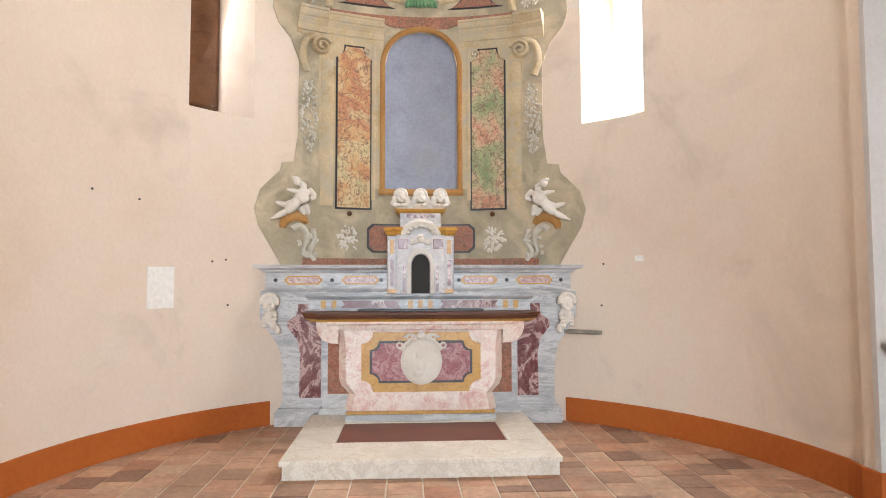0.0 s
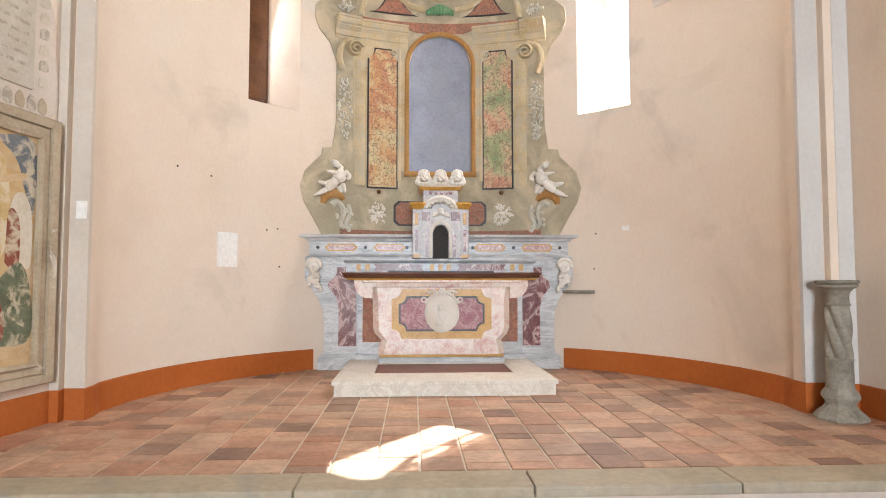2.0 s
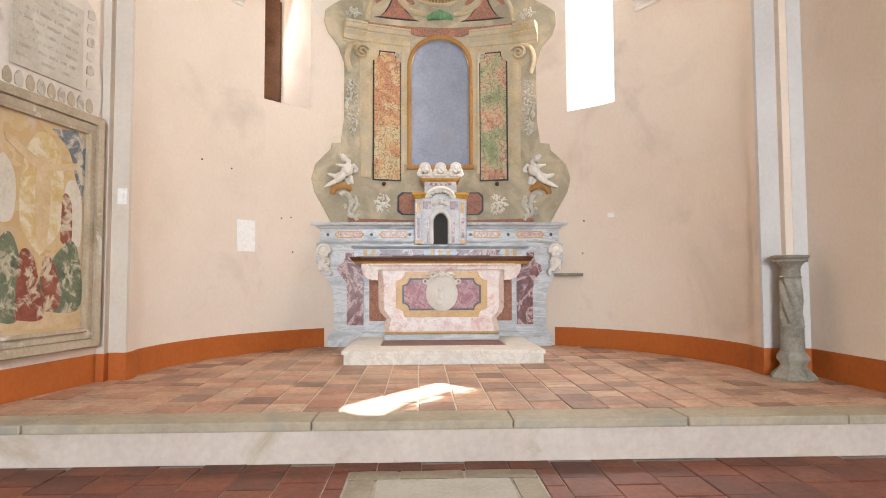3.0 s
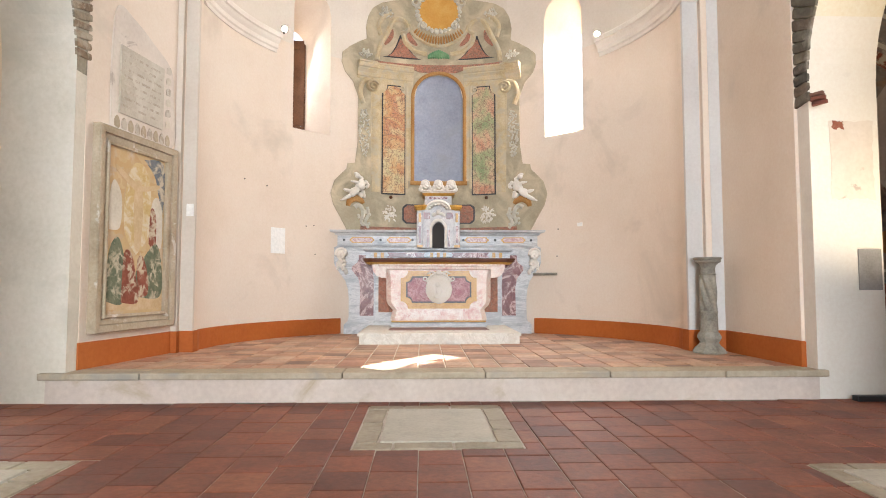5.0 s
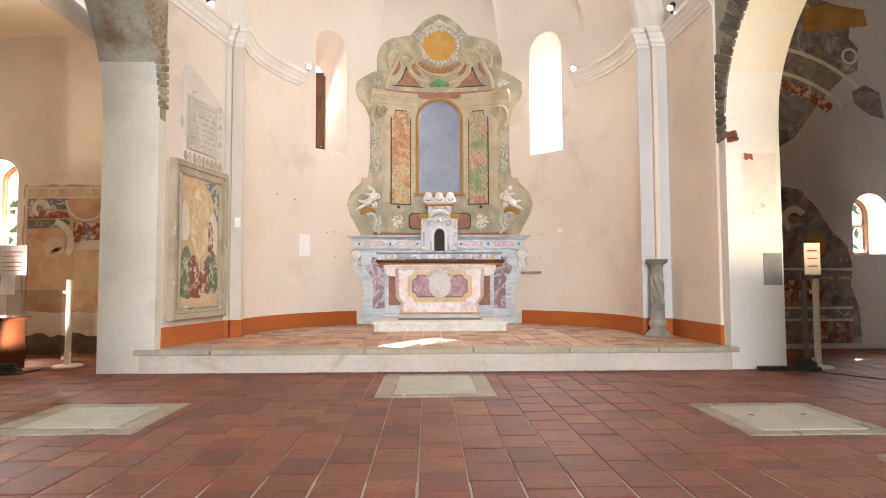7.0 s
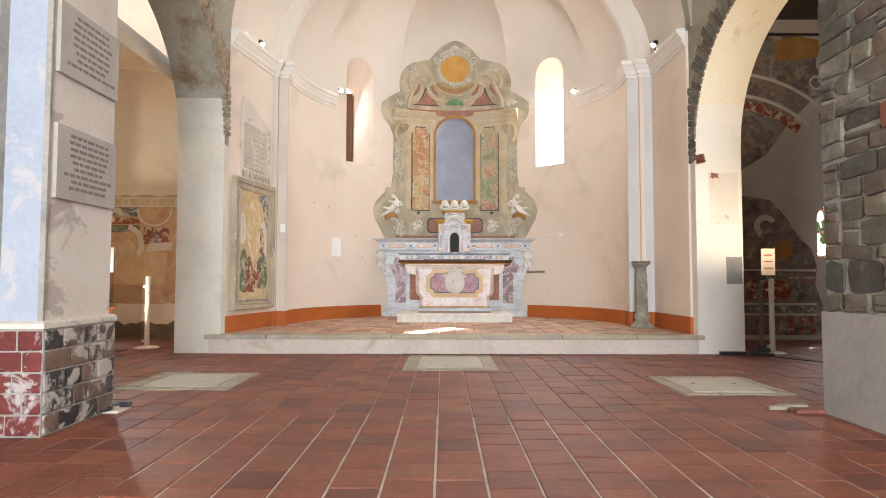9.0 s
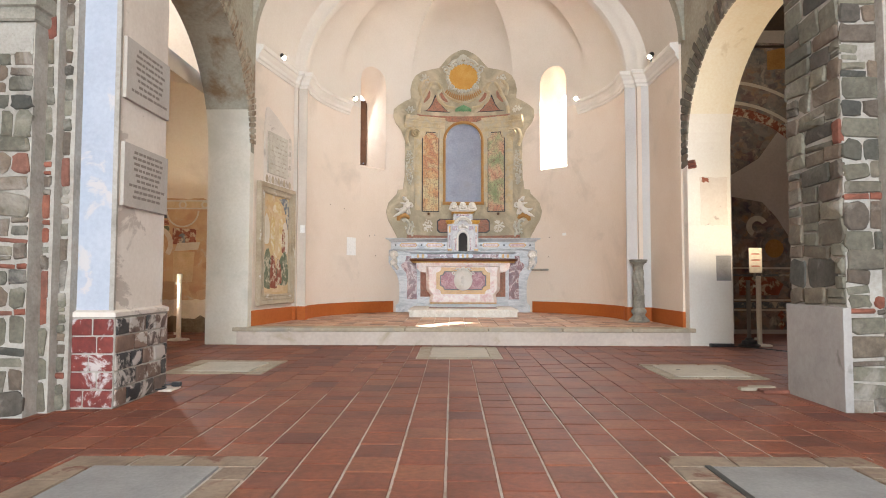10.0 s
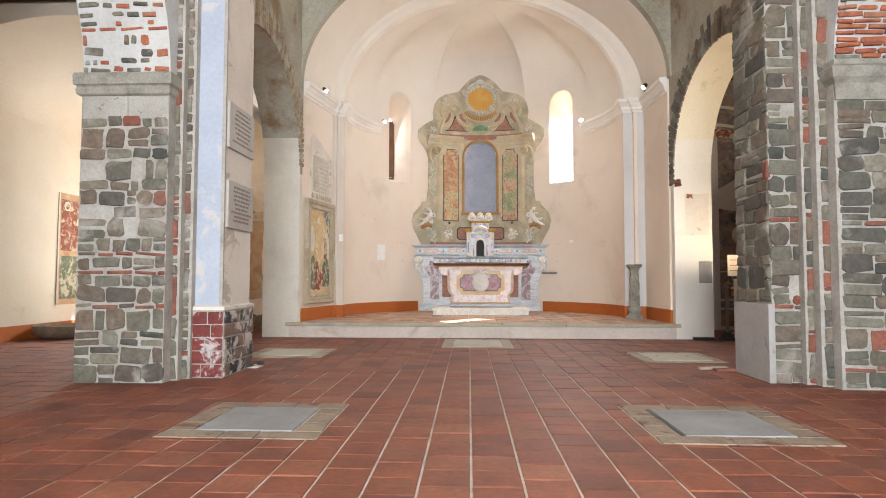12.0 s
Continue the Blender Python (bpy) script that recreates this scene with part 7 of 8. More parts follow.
flat("fragment", [(7.2, 0.1), (8.0, 0.1), (8.0, 3.6), (7.5, 3.7), (7.15, 3.3), (7.3, 2.7), (7.18, 1.6)], 0.008, FRESCO_DARK, fs, "dark side fragment")
rod = tagged(part("tie_rod", boxed(X0 + 3.95, AISLE_R, 2.6, 2.635, 4.72, 4.755), BEAM), "dark iron tie rod across the aisle", "tie rod")

# ---- north aisle: painting, skirting, bowl, beams ----
bmw = thing("wall_fresco", (AISLE_L, 2.6, 0.55), "red and ochre fresco fragment on the aisle wall", "fresco")
bm = boxed(AISLE_L - 0.002, AISLE_L + 0.008, 2.12, 3.6, 0.55, 2.62)
part("painted_ground", bm, FRESCO_WARM, bmw)
part("painted_form", boxed(AISLE_L, AISLE_L + 0.011, 2.2, 3.4, 1.55, 2.5), F_RED, bmw, "plain red painted form")
part("painted_form", boxed(AISLE_L, AISLE_L + 0.012, 2.2, 3.0, 0.65, 1.45), F_GREEN, bmw, "plain grey-green painted form")
part("painted_line", boxed(AISLE_L, AISLE_L + 0.013, 2.12, 2.16, 0.55, 2.62), F_WHITE, bmw)
part("painted_roundel", (lambda b: (skin(b, [[(AISLE_L + 0.014, y, z) for y, z in ring(2.36, 2.38, 0.06, 0.09, 0, 2 * math.pi, 18)][:19], [(AISLE_L + 0.014, y, z) for y, z in ring(2.36, 2.38, 0.06, 0.09, 0, 2 * math.pi, 18)][19:][::-1]]), b)[1])(bmesh.new()), F_WHITE, bmw)
structure("baseboard", boxed(AISLE_L, AISLE_L + 0.012, -6, EAST - 0.02, 0.0, 0.24), ORANGE, "orange painted skirting band along the aisle wall")
bowl = thing("stone_bowl", (-7.0, 1.62, 0), "shallow brown stone bowl on the aisle floor", "bowl")
bm = bmesh.new()
lathe(bm, [(0.30, 0.0), (0.40, 0.06), (0.44, 0.14), (0.45, 0.22), (0.41, 0.235), (0.36, 0.20), (0.28, 0.12), (0.05, 0.08)], (-7.0, 1.62, 0.001), 26)
part("basin", bm, EARTH, bowl, "rough stone basin", True)
for k in range(7):
    y = -9.5 + 1.45 * k
    b = tagged(part("ceiling_beam", boxed(AISLE_L, X0 - 3.95, y - 0.11, y + 0.11, 4.85, 5.2, 0.012), BEAM), "old dark timber beam under the aisle ceiling", "beam", "aisle beams")
    b2 = tagged(part("ceiling_beam", boxed(X0 + 3.95, AISLE_R, y - 0.11, y + 0.11, 5.25, 5.6, 0.012), BEAM), "old dark timber beam under the aisle ceiling", "beam", "aisle beams")

# ---- faded panel and grey patch on the south sanctuary pier ----
pp = thing("painted_panel", (4.0, 2.03, 1.8), "faded pink painted panel on the white pier", "painted panel")
flat("painted_ground", ragged(3.80, 4.20, 1.80, 2.52, 0.012, 12), 0.006, PALE_PL, pp, "faded plaster panel", 2.034)
flat("painted_stain", ragged(3.83, 3.93, 2.45, 2.515, 0.012, 6), 0.009, F_RED, pp, "worn red paint", 2.034)
gp = tagged(part("repair_patch", boxed(4.02, 4.235, 2.022, 2.035, 0.97, 1.34), SLAB_GREY), "grey square repair patch on the pier", "patch")


# ---- the two nave piers: rubble core, plaster, blocks ----
def stone_mesh(rnd, w, h, d, corner=None):
    """One rough-hewn stone lying in x and z, standing d proud towards -y."""
    c = corner if corner else min(w, h) * rnd.uniform(0.12, 0.3)
    n = []
    for sx, sz in ((1, -1), (1, 1), (-1, 1), (-1, -1)):
        cc = c * rnd.uniform(0.5, 1.5) if not corner else c
        a = (sx * (w / 2 - cc), sz * h / 2)
        b = (sx * (w / 2 - cc * 0.25), sz * (h / 2 - cc * 0.25))
        e = (sx * w / 2, sz * (h / 2 - cc))
        n += [a, b, e] if sx * sz < 0 else [e, b, a]
    j = 0.35 if not corner else 0.15
    n = [(x + rnd.uniform(-j, j) * c, z + rnd.uniform(-j, j) * c) for x, z in n]
    k = 1 - 0.014 / max(0.05, min(w, h))
    tx, tz = rnd.uniform(-0.3, 0.3) * d, rnd.uniform(-0.3, 0.3) * d
    bm = bmesh.new()
    rows = [[(x, 0.015, z) for x, z in n], [(x, -d * 0.45, z) for x, z in n], [(x * k, -d * rnd.uniform(0.75, 1.0) - tx * x / w - tz * z / h, z * k) for x, z in n]]
    skin(bm, rows, True)
    bm.verts.ensure_lookup_table()
    top = bm.verts[-len(n):]
    m = bm.verts.new((rnd.uniform(-0.15, 0.15) * w, -d * rnd.uniform(1.0, 1.35), rnd.uniform(-0.15, 0.15) * h))
    for p, q in zip(top, top[1:] + top[:1]):
        bm.faces.new((p, q, m))
    return finish("stone", bm, STONE)


def masonry(parent, m, w, z0, z1, seed, brick=0.15, gap=0.016, proud=0.022, course=(0.09, 0.23), width=(0.10, 0.34), sparse=0.0, lean=None, fired=None):
    """Coursed rubble on a face: m carries x along the face and -y outwards."""
    rnd = random.Random(seed)
    z = z0
    while z < z1 - 0.05:
        thin = rnd.random() < brick * 0.6
        h = rnd.uniform(0.045, 0.065) if thin else min(rnd.uniform(*course), z1 - z)
        x = -0.005
        while x < w - 0.03:
            l = rnd.uniform(0.16, 0.30) if thin else rnd.uniform(*width)
            if w - x - l < 0.08:
                l = w - x + 0.005
            isb = (thin and rnd.random() < 0.75) or (l < 0.2 and rnd.random() < brick * (1.6 if fired else 0.5))
            if rnd.random() >= sparse:
                # a tall place in the course may hold two flat stones, one on the other
                f = rnd.uniform(0.35, 0.65)
                tiers = [(0.0, f), (f, 1.0)] if h > 0.125 and not isb and rnd.random() < 0.3 else [(0.0, 1.0)]
                for lo_, hi_ in tiers:
                    hh = h * (hi_ - lo_) - gap + rnd.uniform(-0.008, 0.009)
                    ll = l - gap - rnd.choice((0.0, 0.0, 0.01, 0.025)) * min(1.0, l / 0.2)
                    me = stone_mesh(rnd, max(0.04, ll), max(0.03, hh), proud * rnd.uniform(0.4, 1.3))
                    if isb:
                        me.materials[0] = fired or BRICK
                    ob = new("brick" if isb else "stone", me)
                    ob.parent = parent
                    zc = z + h * (lo_ + hi_) / 2
                    ob.matrix_local = m @ Matrix.Translation((x + l / 2, lean(zc) if lean else 0, zc + rnd.uniform(-0.012, 0.012))) @ Matrix.Rotation(rnd.uniform(-0.09, 0.09), 4, "Y")
            x += l
        z += h


def blocks(parent, m, w, z0, z1, rows, cols, mat, seed, gap=0.012, proud=0.012):
    rnd = random.Random(seed)
    h = (z1 - z0) / rows
    for r in range(rows):
        cuts = sorted([0.0, w] + [w * (k + rnd.uniform(-0.2, 0.2) + (0.35 if r % 2 else 0)) / cols for k in range(1, cols)])
        for a, b in zip(cuts, cuts[1:]):
            if b - a < 0.05:
                continue
            me = stone_mesh(rnd, b - a - gap, h - gap, proud, 0.012)
            me.materials[0] = mat
            ob = new("block", me)
            ob.parent = parent
            ob.matrix_local = m @ Matrix.Translation(((a + b) / 2, 0, z0 + h * (r + 0.5)))


def west_face(x0, y):
    return Matrix.Translation((x0, y, 0))


def nave_face_left(x, y1):
    """A face towards +x: along it from y1 (far) down to nearer y."""
    return Matrix.Translation((x, y1, 0)) @ Matrix.Rotation(radians(90), 4, "Z")


def nave_face_right(x, y1):
    return Matrix.Translation((x, y1, 0)) @ Matrix.Rotation(radians(-90), 4, "Z")


TOPZ = 8.4
LEAN = lambda z: 0.01 - (1.84 - math.sqrt(max(0.1, 1.84 ** 2 - max(0.0, z - 3.05) ** 2)))
# north pier
bm = bmesh.new()
box(bm, -3.87, -2.97, -2.74, -1.62, 0.0, 3.08)
box(bm, -3.02, -2.90, -2.58, -1.62, 0.0, TOPZ)
box(bm, -2.94, -2.82, -2.48, -1.62, 0.0, TOPZ)
pier_n = structure("wall_pier_north", bm, MORTAR, "compound nave pier of grey rubble with brick and plaster")
masonry(pier_n, west_face(-3.87, -2.74), 0.90, 0.0, 2.66, 21, 0.07, 0.018, 0.02, (0.10, 0.22), (0.10, 0.32), 0.04)
blocks(pier_n, west_face(-3.87, -2.74), 0.90, 2.62, 2.865, 1, 2, PITTED, 27, 0.016, 0.014)
masonry(pier_n, west_face(-3.87, -2.74), 0.90, 3.10, 4.3, 22, 0.28, 0.036, 0.018, (0.07, 0.14), (0.06, 0.26), 0.18, LEAN, ORANGE_BRICK)
masonry(pier_n, west_face(-3.02, -2.58), 0.10, 0.0, 4.2, 23, 0.15, 0.016, 0.02, (0.12, 0.24), (0.12, 0.14))
masonry(pier_n, west_face(-2.935, -2.48), 0.09, 0.0, 4.2, 24, 0.15, 0.016, 0.02, (0.12, 0.24), (0.12, 0.14))
bm = bmesh.new()
moulding(bm, [(-3.88, -1.8), (-3.88, -2.75), (-2.98, -2.75), (-2.98, -2.5)][::-1], [(-0.06, 2.87), (0.012, 2.87), (0.03, 2.885), (0.036, 2.93), (0.026, 2.955), (0.03, 2.965), (0.052, 2.975), (0.056, 3.07), (0.045, 3.095), (-0.06, 3.10)])
part("impost", bm, COLUMN, pier_n, "projecting grey stone impost")
bm = bmesh.new()
box(bm, -2.88, -2.545, -2.395, -1.60, 0.73, TOPZ)
pl = part("plaster_pilaster", bm, DAYLIT_PL, pier_n, "plastered pilaster with blue daylight put into its colour")
bm = boxed(-2.56, -2.536, -2.385, -1.605, 0.74, TOPZ)
part("plaster_face", bm, PALE_PL, pier_n, "patched pale plaster face")
bm = boxed(-2.565, -2.528, -2.40, -2.375, 0.74, TOPZ)
part("worn_arris", bm, MORTAR, pier_n, "worn corner with exposed mortar")
part("dado", boxed(-2.90, -2.50, -2.43, -1.57, 0.0, 0.70, 0.01), MORTAR, pier_n, "mortar core of the pier foot")
bm = bmesh.new()
moulding(bm, [(-2.50, -1.57), (-2.50, -2.43), (-2.90, -2.43)], [(-0.05, 0.70), (0.012, 0.70), (0.012, 0.735), (-0.035, 0.75), (-0.05, 0.75)][::-1])
part("dado_ledge", bm, PALE_PL, pier_n)
blocks(pier_n, west_face(-2.885, -2.43), 0.385, 0.01, 0.69, 5, 2, RED_PAINTED, 31)
blocks(pier_n, nave_face_left(-2.50, -2.42), 0.84, 0.01, 0.69, 5, 4, SOOT, 32)

# south pier
bm = bmesh.new()
box(bm, 3.07, 3.40, -2.40, -1.66, 0.0, TOPZ)
box(bm, 3.34, 3.46, -2.50, -1.66, 0.0, TOPZ)
box(bm, 3.42, 3.56, -2.62, -1.66, 0.0, TOPZ)
box(bm, 3.52, 4.46, -2.76, -1.62, 0.0, 3.1)
pier_s = structure("wall_pier_south", bm, MORTAR, "compound nave pier of grey rubble with brick courses")
masonry(pier_s, nave_face_right(3.07, -1.66), 0.74, 0.80, 4.3, 41, 0.12, 0.010, 0.022, (0.11, 0.24), (0.18, 0.42))
masonry(pier_s, west_face(3.07, -2.40), 0.30, 0.0, 4.3, 42, 0.10, 0.013, 0.022, (0.10, 0.22), (0.14, 0.3), 0.08)
masonry(pier_s, west_face(3.365, -2.50), 0.09, 0.0, 4.3, 43, 0.2, 0.011, 0.022, (0.12, 0.26), (0.12, 0.14))
masonry(pier_s, west_face(3.455, -2.62), 0.095, 0.0, 4.3, 44, 0.3, 0.011, 0.022, (0.12, 0.26), (0.12, 0.14))
masonry(pier_s, west_face(3.55, -2.76), 0.90, 0.0, 2.74, 45, 0.22, 0.010, 0.022, (0.12, 0.22), (0.18, 0.42))
masonry(pier_s, west_face(3.55, -2.76), 0.90, 3.14, 4.3, 46, 1.6, 0.016, 0.02, (0.06, 0.10), (0.2, 0.3), 0.0, LEAN, ORANGE_BRICK)
bm = bmesh.new()
moulding(bm, [(3.54, -2.4), (3.54, -2.77), (4.47, -2.77), (4.47, -1.8)][::-1], [(-0.06, 2.74), (0.012, 2.74), (0.02, 2.90), (0.06, 2.95), (0.07, 3.05), (0.03, 3.08), (0.03, 3.13), (-0.06, 3.13)])
part("impost", bm, COLUMN, pier_s, "carved grey stone impost")
bm = boxed(3.02, 3.085, -2.43, -1.655, 0.0, 0.785, 0.008)
part("cement_facing", bm, CEMENT, pier_s, "smooth grey cement facing at the foot")

# ends of the west arches over the piers, in pale mortar
for nm, x0, x1 in (("wall_arch_end_north", -3.87, -2.97), ("wall_arch_end_south", 3.55, 4.45)):
    zs = [3.06 + 1.62 * k / 16 for k in range(17)]
    bm = bmesh.new()
    skin(bm, [[(x, y, z) for x, y in ((x0, -1.9), (x0, -2.74 + LEAN(z)), (x1, -2.74 + LEAN(z)), (x1, -1.9))] for z in zs], True, True)
    structure(nm, bm, PALE_MORTAR, "springing of the west arch in pale mortar with stones and bricks")

# plaques on the north pier
for z0, z1, rows in ((2.43, 2.93, 8), (1.57, 2.08, 9)):
    pq = thing("stone_plaque", (-2.53, -2.0, z0), "grey stone plaque with worn carved lines on the pier", "plaque", "plaques on the pier")
    part("slab", boxed(-2.537, -2.505, -2.345, -1.62, z0, z1, 0.004), PLAQUE, pq)
    for k in range(rows):
        z = z1 - 0.06 - k * (z1 - z0 - 0.1) / rows
        l = random.Random(k + rows).uniform(0.16, 0.29)
        bm = bmesh.new()
        y = -1.98 - l
        rr = random.Random(k * 7 + rows)
        while y < -1.98 + l:
            w_ = rr.uniform(0.03, 0.09)
            box(bm, -2.506, -2.503, y, min(y + w_, -1.98 + l + 0.02), z - 0.011, z + 0.011)
            y += w_ + 0.016
        part("text_line", bm, LETTER, pq, "unreadable carved line of writing")

# ---- arch stones on the nave faces of the arcades ----
def voussoirs(s, parent_name, a0, a1, n, seed, length):
    rnd = random.Random(seed)
    parent = bpy.data.objects[parent_name]
    y0, y1, zs = ARCHES[0]
    r, c = (y1 - y0) / 2, (y0 + y1) / 2
    x = X0 + s * 3.3
    for k in range(n):
        a = a0 + (a1 - a0) * (k + 0.5) / n
        w = r * abs(a1 - a0) / n
        l = rnd.uniform(*length)
        me = stone_mesh(rnd, l, w - 0.014, 0.02 if s > 0 else 0.008)
        me.materials[0] = STONE if s > 0 else BROWN_BRICK
        ob = new("stone" if s > 0 else "brick", me)
        ob.parent = parent
        face = Matrix.Rotation(radians(-90 if s > 0 else 90), 4, "Z")
        at = Matrix.Translation((x, c + (r + l / 2 - 0.01) * math.cos(a), zs + (r * (0.865 if s > 0 else 1.0) + l / 2 - 0.01) * math.sin(a)))
        spin = a if s < 0 else math.pi - a
        ob.matrix_local = at @ face @ Matrix.Rotation(-spin, 4, "Y")


voussoirs(1, "wall_arcade_south", radians(-8), radians(150), 46, 51, (0.28, 0.48))
voussoirs(-1, "wall_arcade_north", radians(4), radians(150), 58, 52, (0.30, 0.44))
for k in range(3):
    me = stone_mesh(random.Random(60 + k), 0.13, 0.04, 0.02)
    me.materials[0] = BRICK
    ob = new("brick", me)
    ob.parent = bpy.data.objects["wall_arcade_south"]
    ob.matrix_local = Matrix.Translation((X0 + 3.34, 1.93 + 0.02 * k, 2.66 + 0.045 * k)) @ Matrix.Rotation(radians(-60), 4, "Z")


# ---- tomb slabs in the nave floor ----
SLABS = [(-0.37, 0.72, 0.49, 1.85, 0.16, SLAB, SLAB_PALE, "pale worn stone slab set in the nave floor"), (-2.98, -1.91, -0.73, 0.32, 0.17, SLAB, SLAB_PALE, "pale worn stone slab set in the nave floor"),
         (2.25, 3.26, -0.92, 0.12, 0.12, SLAB, SLAB_PALE, "pale stone slab with two iron holes in the floor"), (-2.02, -0.95, -4.72, -3.60, 0.19, SLAB_EDGE, SLAB_GREY, "grey granite slab in a pale worn stone border"),
         (1.25, 2.38, -4.72, -3.55, 0.19, SLAB_EDGE, SLAB_GREY, "grey stone slab with a broad pale border")]
rs = random.Random(91)
for i, (x0, x1, y0, y1, b, m0, m1, lab) in enumerate(SLABS):
    s = thing("floor_slab", ((x0 + x1) / 2, (y0 + y1) / 2, -0.01), lab, "floor slab", "slabs in the nave floor")
    for xa, xb, ya, yb in ((x0, x1, y0, y0 + b), (x0, x1, y1 - b, y1), (x0, x0 + b, y0 + b + 0.003, y1 - b - 0.003), (x1 - b, x1, y0 + b + 0.003, y1 - b - 0.003)):
        # each side of the border is broken into a few uneven stones
        along = xb - xa > yb - ya
        cuts = [0.0, rs.uniform(0.22, 0.42), rs.uniform(0.55, 0.8), 1.0]
        for f0, f1 in zip(cuts, cuts[1:]):
            q = (xa + (xb - xa) * f0, xa + (xb - xa) * f1, ya, yb) if along else (xa, xb, ya + (yb - ya) * f0, ya + (yb - ya) * f1)
            jit = lambda: rs.uniform(0.002, 0.016)
            bm = bmesh.new()
            pl_ = [(q[0] + jit(), q[2] + jit()), ((q[0] + q[1]) / 2, q[2] + jit()), (q[1] - jit(), q[2] + jit()), (q[1] - jit(), q[3] - jit()), ((q[0] + q[1]) / 2, q[3] - jit()), (q[0] + jit(), q[3] - jit())]
            plan_prism(bm, pl_, -0.02, rs.uniform(0.0, 0.004))
            part("border_stone", bm, m0, s)
    part("inner_slab", boxed(x0 + b + 0.012, x1 - b - 0.012, y0 + b + 0.012, y1 - b - 0.012, -0.02, 0.007, 0.004), m1, s)
    if i == 2:
        for x in (2.55, 2.95):
            bm = bmesh.new()
            lathe(bm, [(0.022, 0.0), (0.022, 0.009)], (x, -0.35, 0.0), 12)
            part("iron_hole", bm, BLACK, s, "dark iron hole")
    if i == 4:
        part("open_joint", boxed(x0 + b - 0.012, x0 + b + 0.02, y0 + b, y1 - b, -0.019, 0.0085), BLACK, s, "dark open joint")

# ---- nosing of the step ----
riser = bpy.data.objects["step_riser"]
cuts = [X0 - 3.52, -2.35, -0.62, 0.62, 1.72, 2.75, X0 + 3.38]
for a, b in zip(cuts, cuts[1:]):
    bm = boxed(a + 0.003, b - 0.003, STEP_Y, STEP_Y + 0.29, PLAT - 0.06, PLAT + 0.002, 0.014)
    part("nosing_stone", bm, STEP_STONE, riser)


# ---- floor tiles ----
def tile_mesh(name, w, l, mat, h=0.02, e=0.005):
    bm = bmesh.new()
    rows = [[(sx * (w / 2), sy * (l / 2), -h) for sx, sy in ((-1, -1), (1, -1), (1, 1), (-1, 1))], [(sx * (w / 2), sy * (l / 2), -e * 0.7) for sx, sy in ((-1, -1), (1, -1), (1, 1), (-1, 1))], [(sx * (w / 2 - e), sy * (l / 2 - e), 0) for sx, sy in ((-1, -1), (1, -1), (1, 1), (-1, 1))]]
    skin(bm, rows, True, True)
    return finish(name, bm, mat)


def lay(parent_name, spots, mat, mat_far, near, part_name, seed):
    """spots: x, y, width, length, height. Those in the near stretch are objects, the rest one joined mesh."""
    rnd = random.Random(seed)
    parent = bpy.data.objects[parent_name]
    cache, count = {}, 0
    verts, faces = [], []
    for x, y, w, l, z in spots:
        dz, tx, ty = rnd.uniform(-0.0025, 0.0025), rnd.gauss(0, 0.004), rnd.gauss(0, 0.004)
        if near(x, y) and count < 300:
            key = (round(w, 3), round(l, 3))
            if key not in cache:
                cache[key] = tile_mesh("tile", w, l, mat)
            ob = new(part_name, cache[key])
            ob.parent = parent
            ob.matrix_local = Matrix.Translation((x, y, z + dz)) @ Euler((tx, ty, rnd.gauss(0, 0.006))).to_matrix().to_4x4()
            count += 1
        else:
            i, e = len(verts), 0.005
            for k, dd in ((0, -0.02), (0, -0.0035), (e, 0.0)):
                for sx, sy in ((-1, -1), (1, -1), (1, 1), (-1, 1)):
                    px, py = sx * (w / 2 - k), sy * (l / 2 - k)
                    verts.append((x + px, y + py, z + dz + dd + px * ty - py * tx))
            for r in (0, 4):
                for j in range(4):
                    a, b = i + r + j, i + r + (j + 1) % 4
                    faces.append((a, b, b + 4, a + 4))
            faces.append((i + 8, i + 9, i + 10, i + 11))
    me = bpy.data.meshes.new("tiles")
    me.from_pydata(verts, [], faces)
    me.materials.append(mat_far)
    ob = new("far_tiles", me)
    ob.parent = parent
    tagged(ob, "", "", "", "stuff")


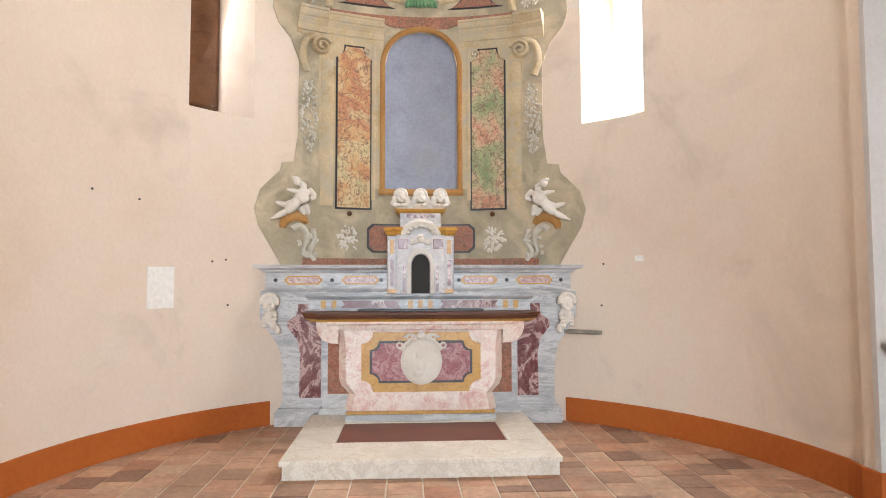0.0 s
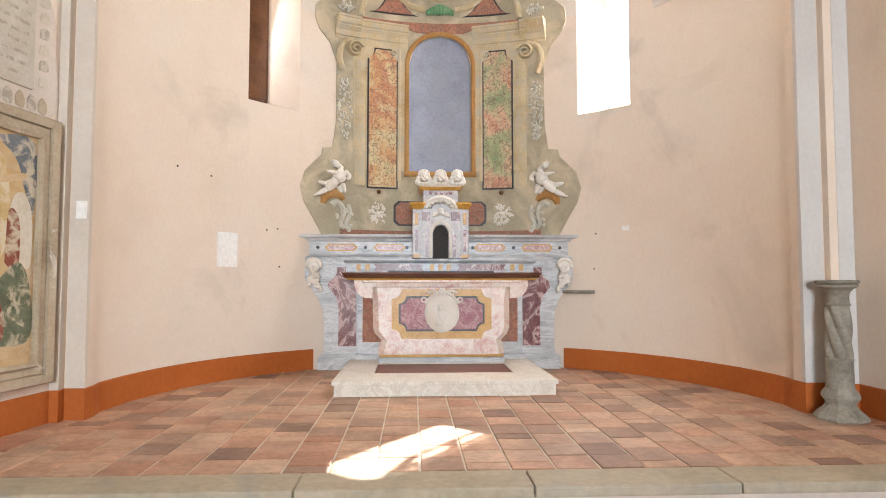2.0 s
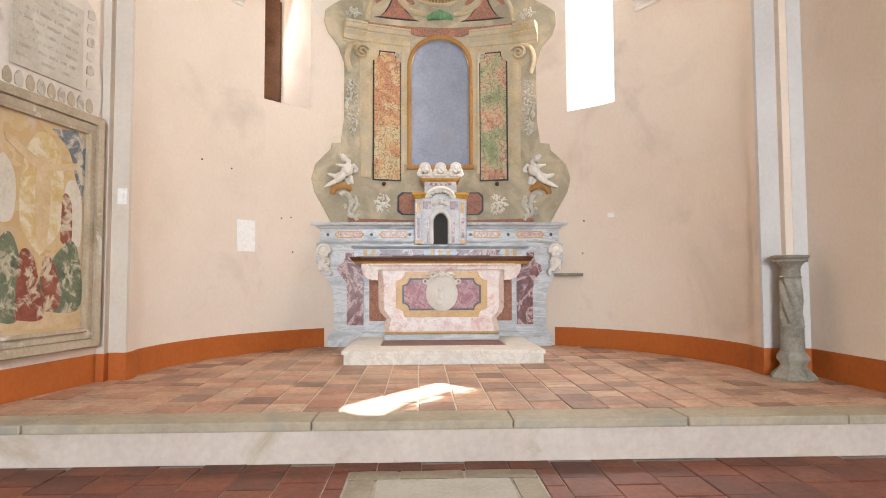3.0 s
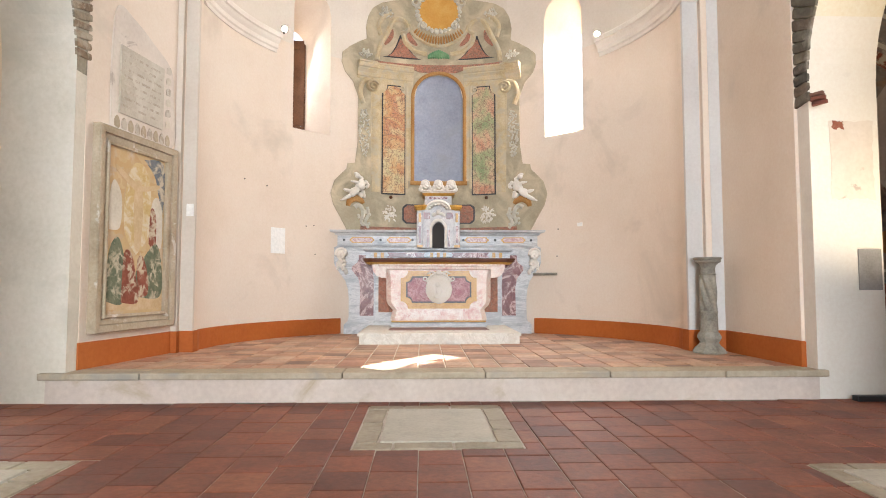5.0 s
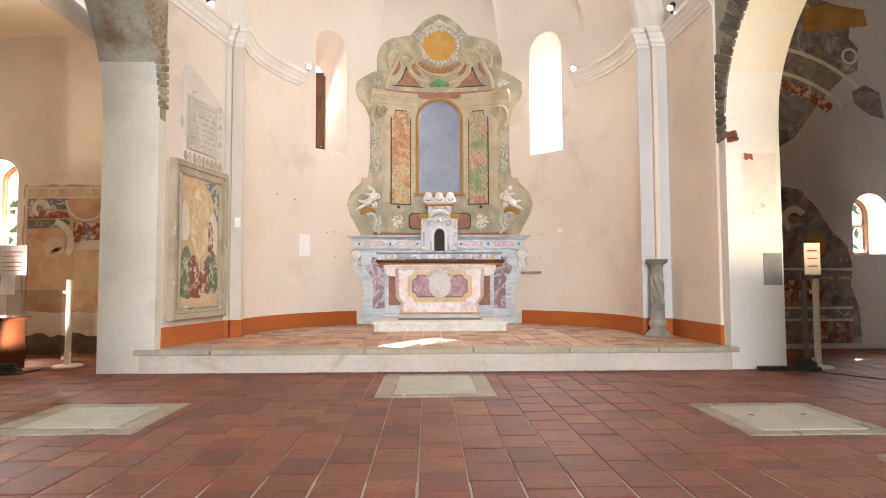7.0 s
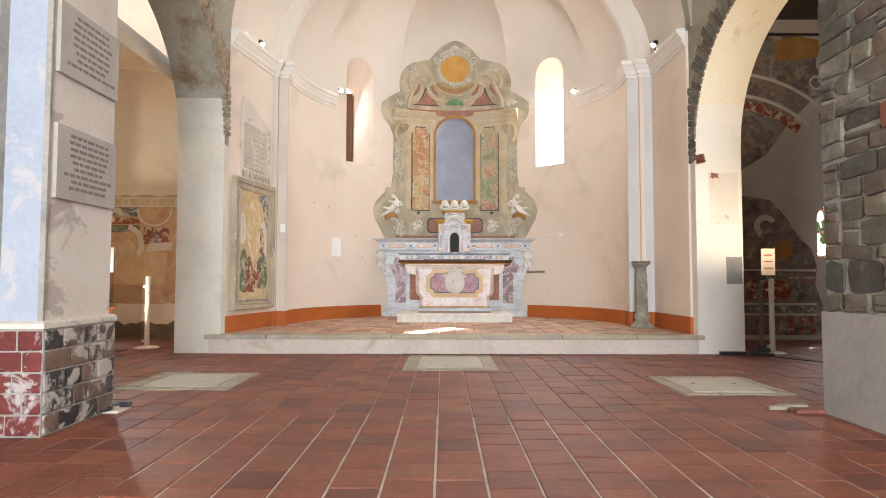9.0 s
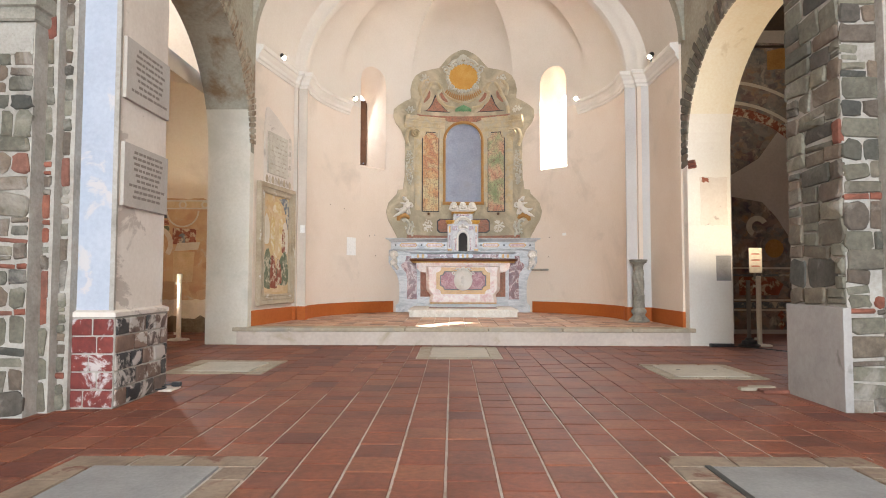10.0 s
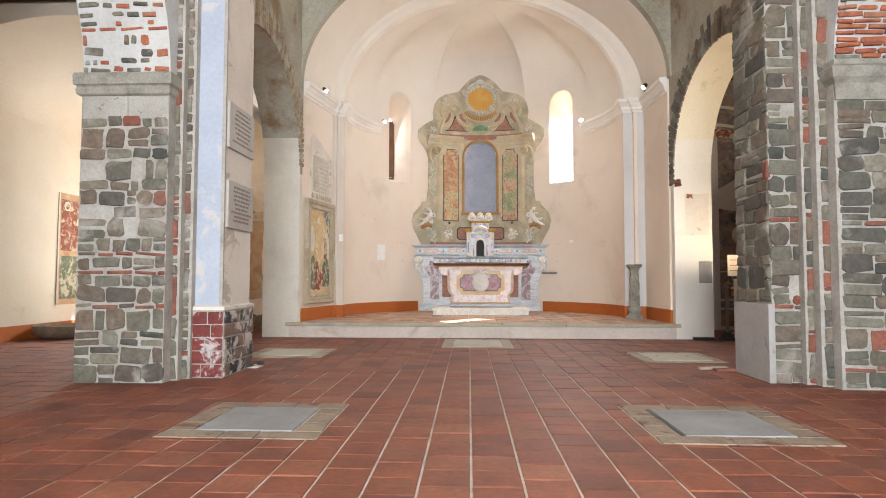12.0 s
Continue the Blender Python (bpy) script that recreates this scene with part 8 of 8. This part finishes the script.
def trimmed(x, y, w, l):
    """What is left of a tile outside the slabs."""
    todo = [(x - w / 2, x + w / 2, y - l / 2, y + l / 2)]
    for sx0, sx1, sy0, sy1, *_ in SLABS:
        left = []
        for a, b, c, d in todo:
            if b <= sx0 or a >= sx1 or d <= sy0 or c >= sy1:
                left.append((a, b, c, d))
                continue
            left += [(a, b, c, sy0 - 0.006)] if c < sy0 else []
            left += [(a, b, sy1 + 0.006, d)] if d > sy1 else []
            c2, d2 = max(c, sy0), min(d, sy1)
            left += [(a, sx0 - 0.006, c2, d2)] if a < sx0 else []
            left += [(sx1 + 0.006, b, c2, d2)] if b > sx1 else []
        todo = left
    return [q for q in todo if q[1] - q[0] > 0.02 and q[3] - q[2] > 0.02]


spots, rnd = [], random.Random(81)
W, L = 0.264, 0.262
for k in range(-30, 31):
    x = 0.05 + W * (k + 0.5)
    if not AISLE_L < x < AISLE_R:
        continue
    y = WEST + 0.1 + rnd.choice((0.0, 0.0, 0.0, 0.5)) * L
    while y < EAST:
        near_part = y < -1.85
        l = L if near_part else 0.30
        gw, gl = (0.014, 0.009) if near_part else (0.006, 0.005)
        if y + l / 2 < STEP_Y + 0.08 or abs(x - X0) > 3.6:
            for a, b, c, d in trimmed(x, y + l / 2, W - gw, l - gl):
                spots.append(((a + b) / 2, (c + d) / 2, b - a, d - c, 0.0))
        if near_part and y + l >= -1.85:
            y = y + l + rnd.choice((-0.12, 0.0))
        else:
            y += l
lay("floor", spots, TILE, TILE_FAR, lambda x, y: -1.75 < x < 2.2 and -5.7 < y < -0.2, "tile", 5)
spots = []
rnd = random.Random(82)
W, L = 0.258, 0.262
for k in range(-14, 15):
    x = 0.03 + W * (k + 0.5)
    y = STEP_Y + 0.295 + rnd.choice((0.0, 0.0, -0.13))
    while y < YC + R:
        l = L * rnd.choice((1.0, 1.0, 1.0, 0.5))
        yc = y + l / 2
        lim = 3.2 if yc < YC else R + 0.16
        if (math.hypot(x - X0, max(0, yc - YC)) < lim if yc > YC else abs(x - X0) < 3.3) and yc - l / 2 > STEP_Y + 0.16 and not (-0.62 < x < 1.2 and 4.6 < yc < 6.2):
            y0 = max(yc - l / 2, STEP_Y + 0.293)
            spots.append((x, (y0 + yc + l / 2) / 2, W - 0.012, (yc + l / 2 - y0) - 0.009, PLAT))
        y += l
lay("floor_platform", spots, PTILE, PTILE_FAR, lambda x, y: -2.2 < x < 2.8 and y < 5.2, "tile", 6)
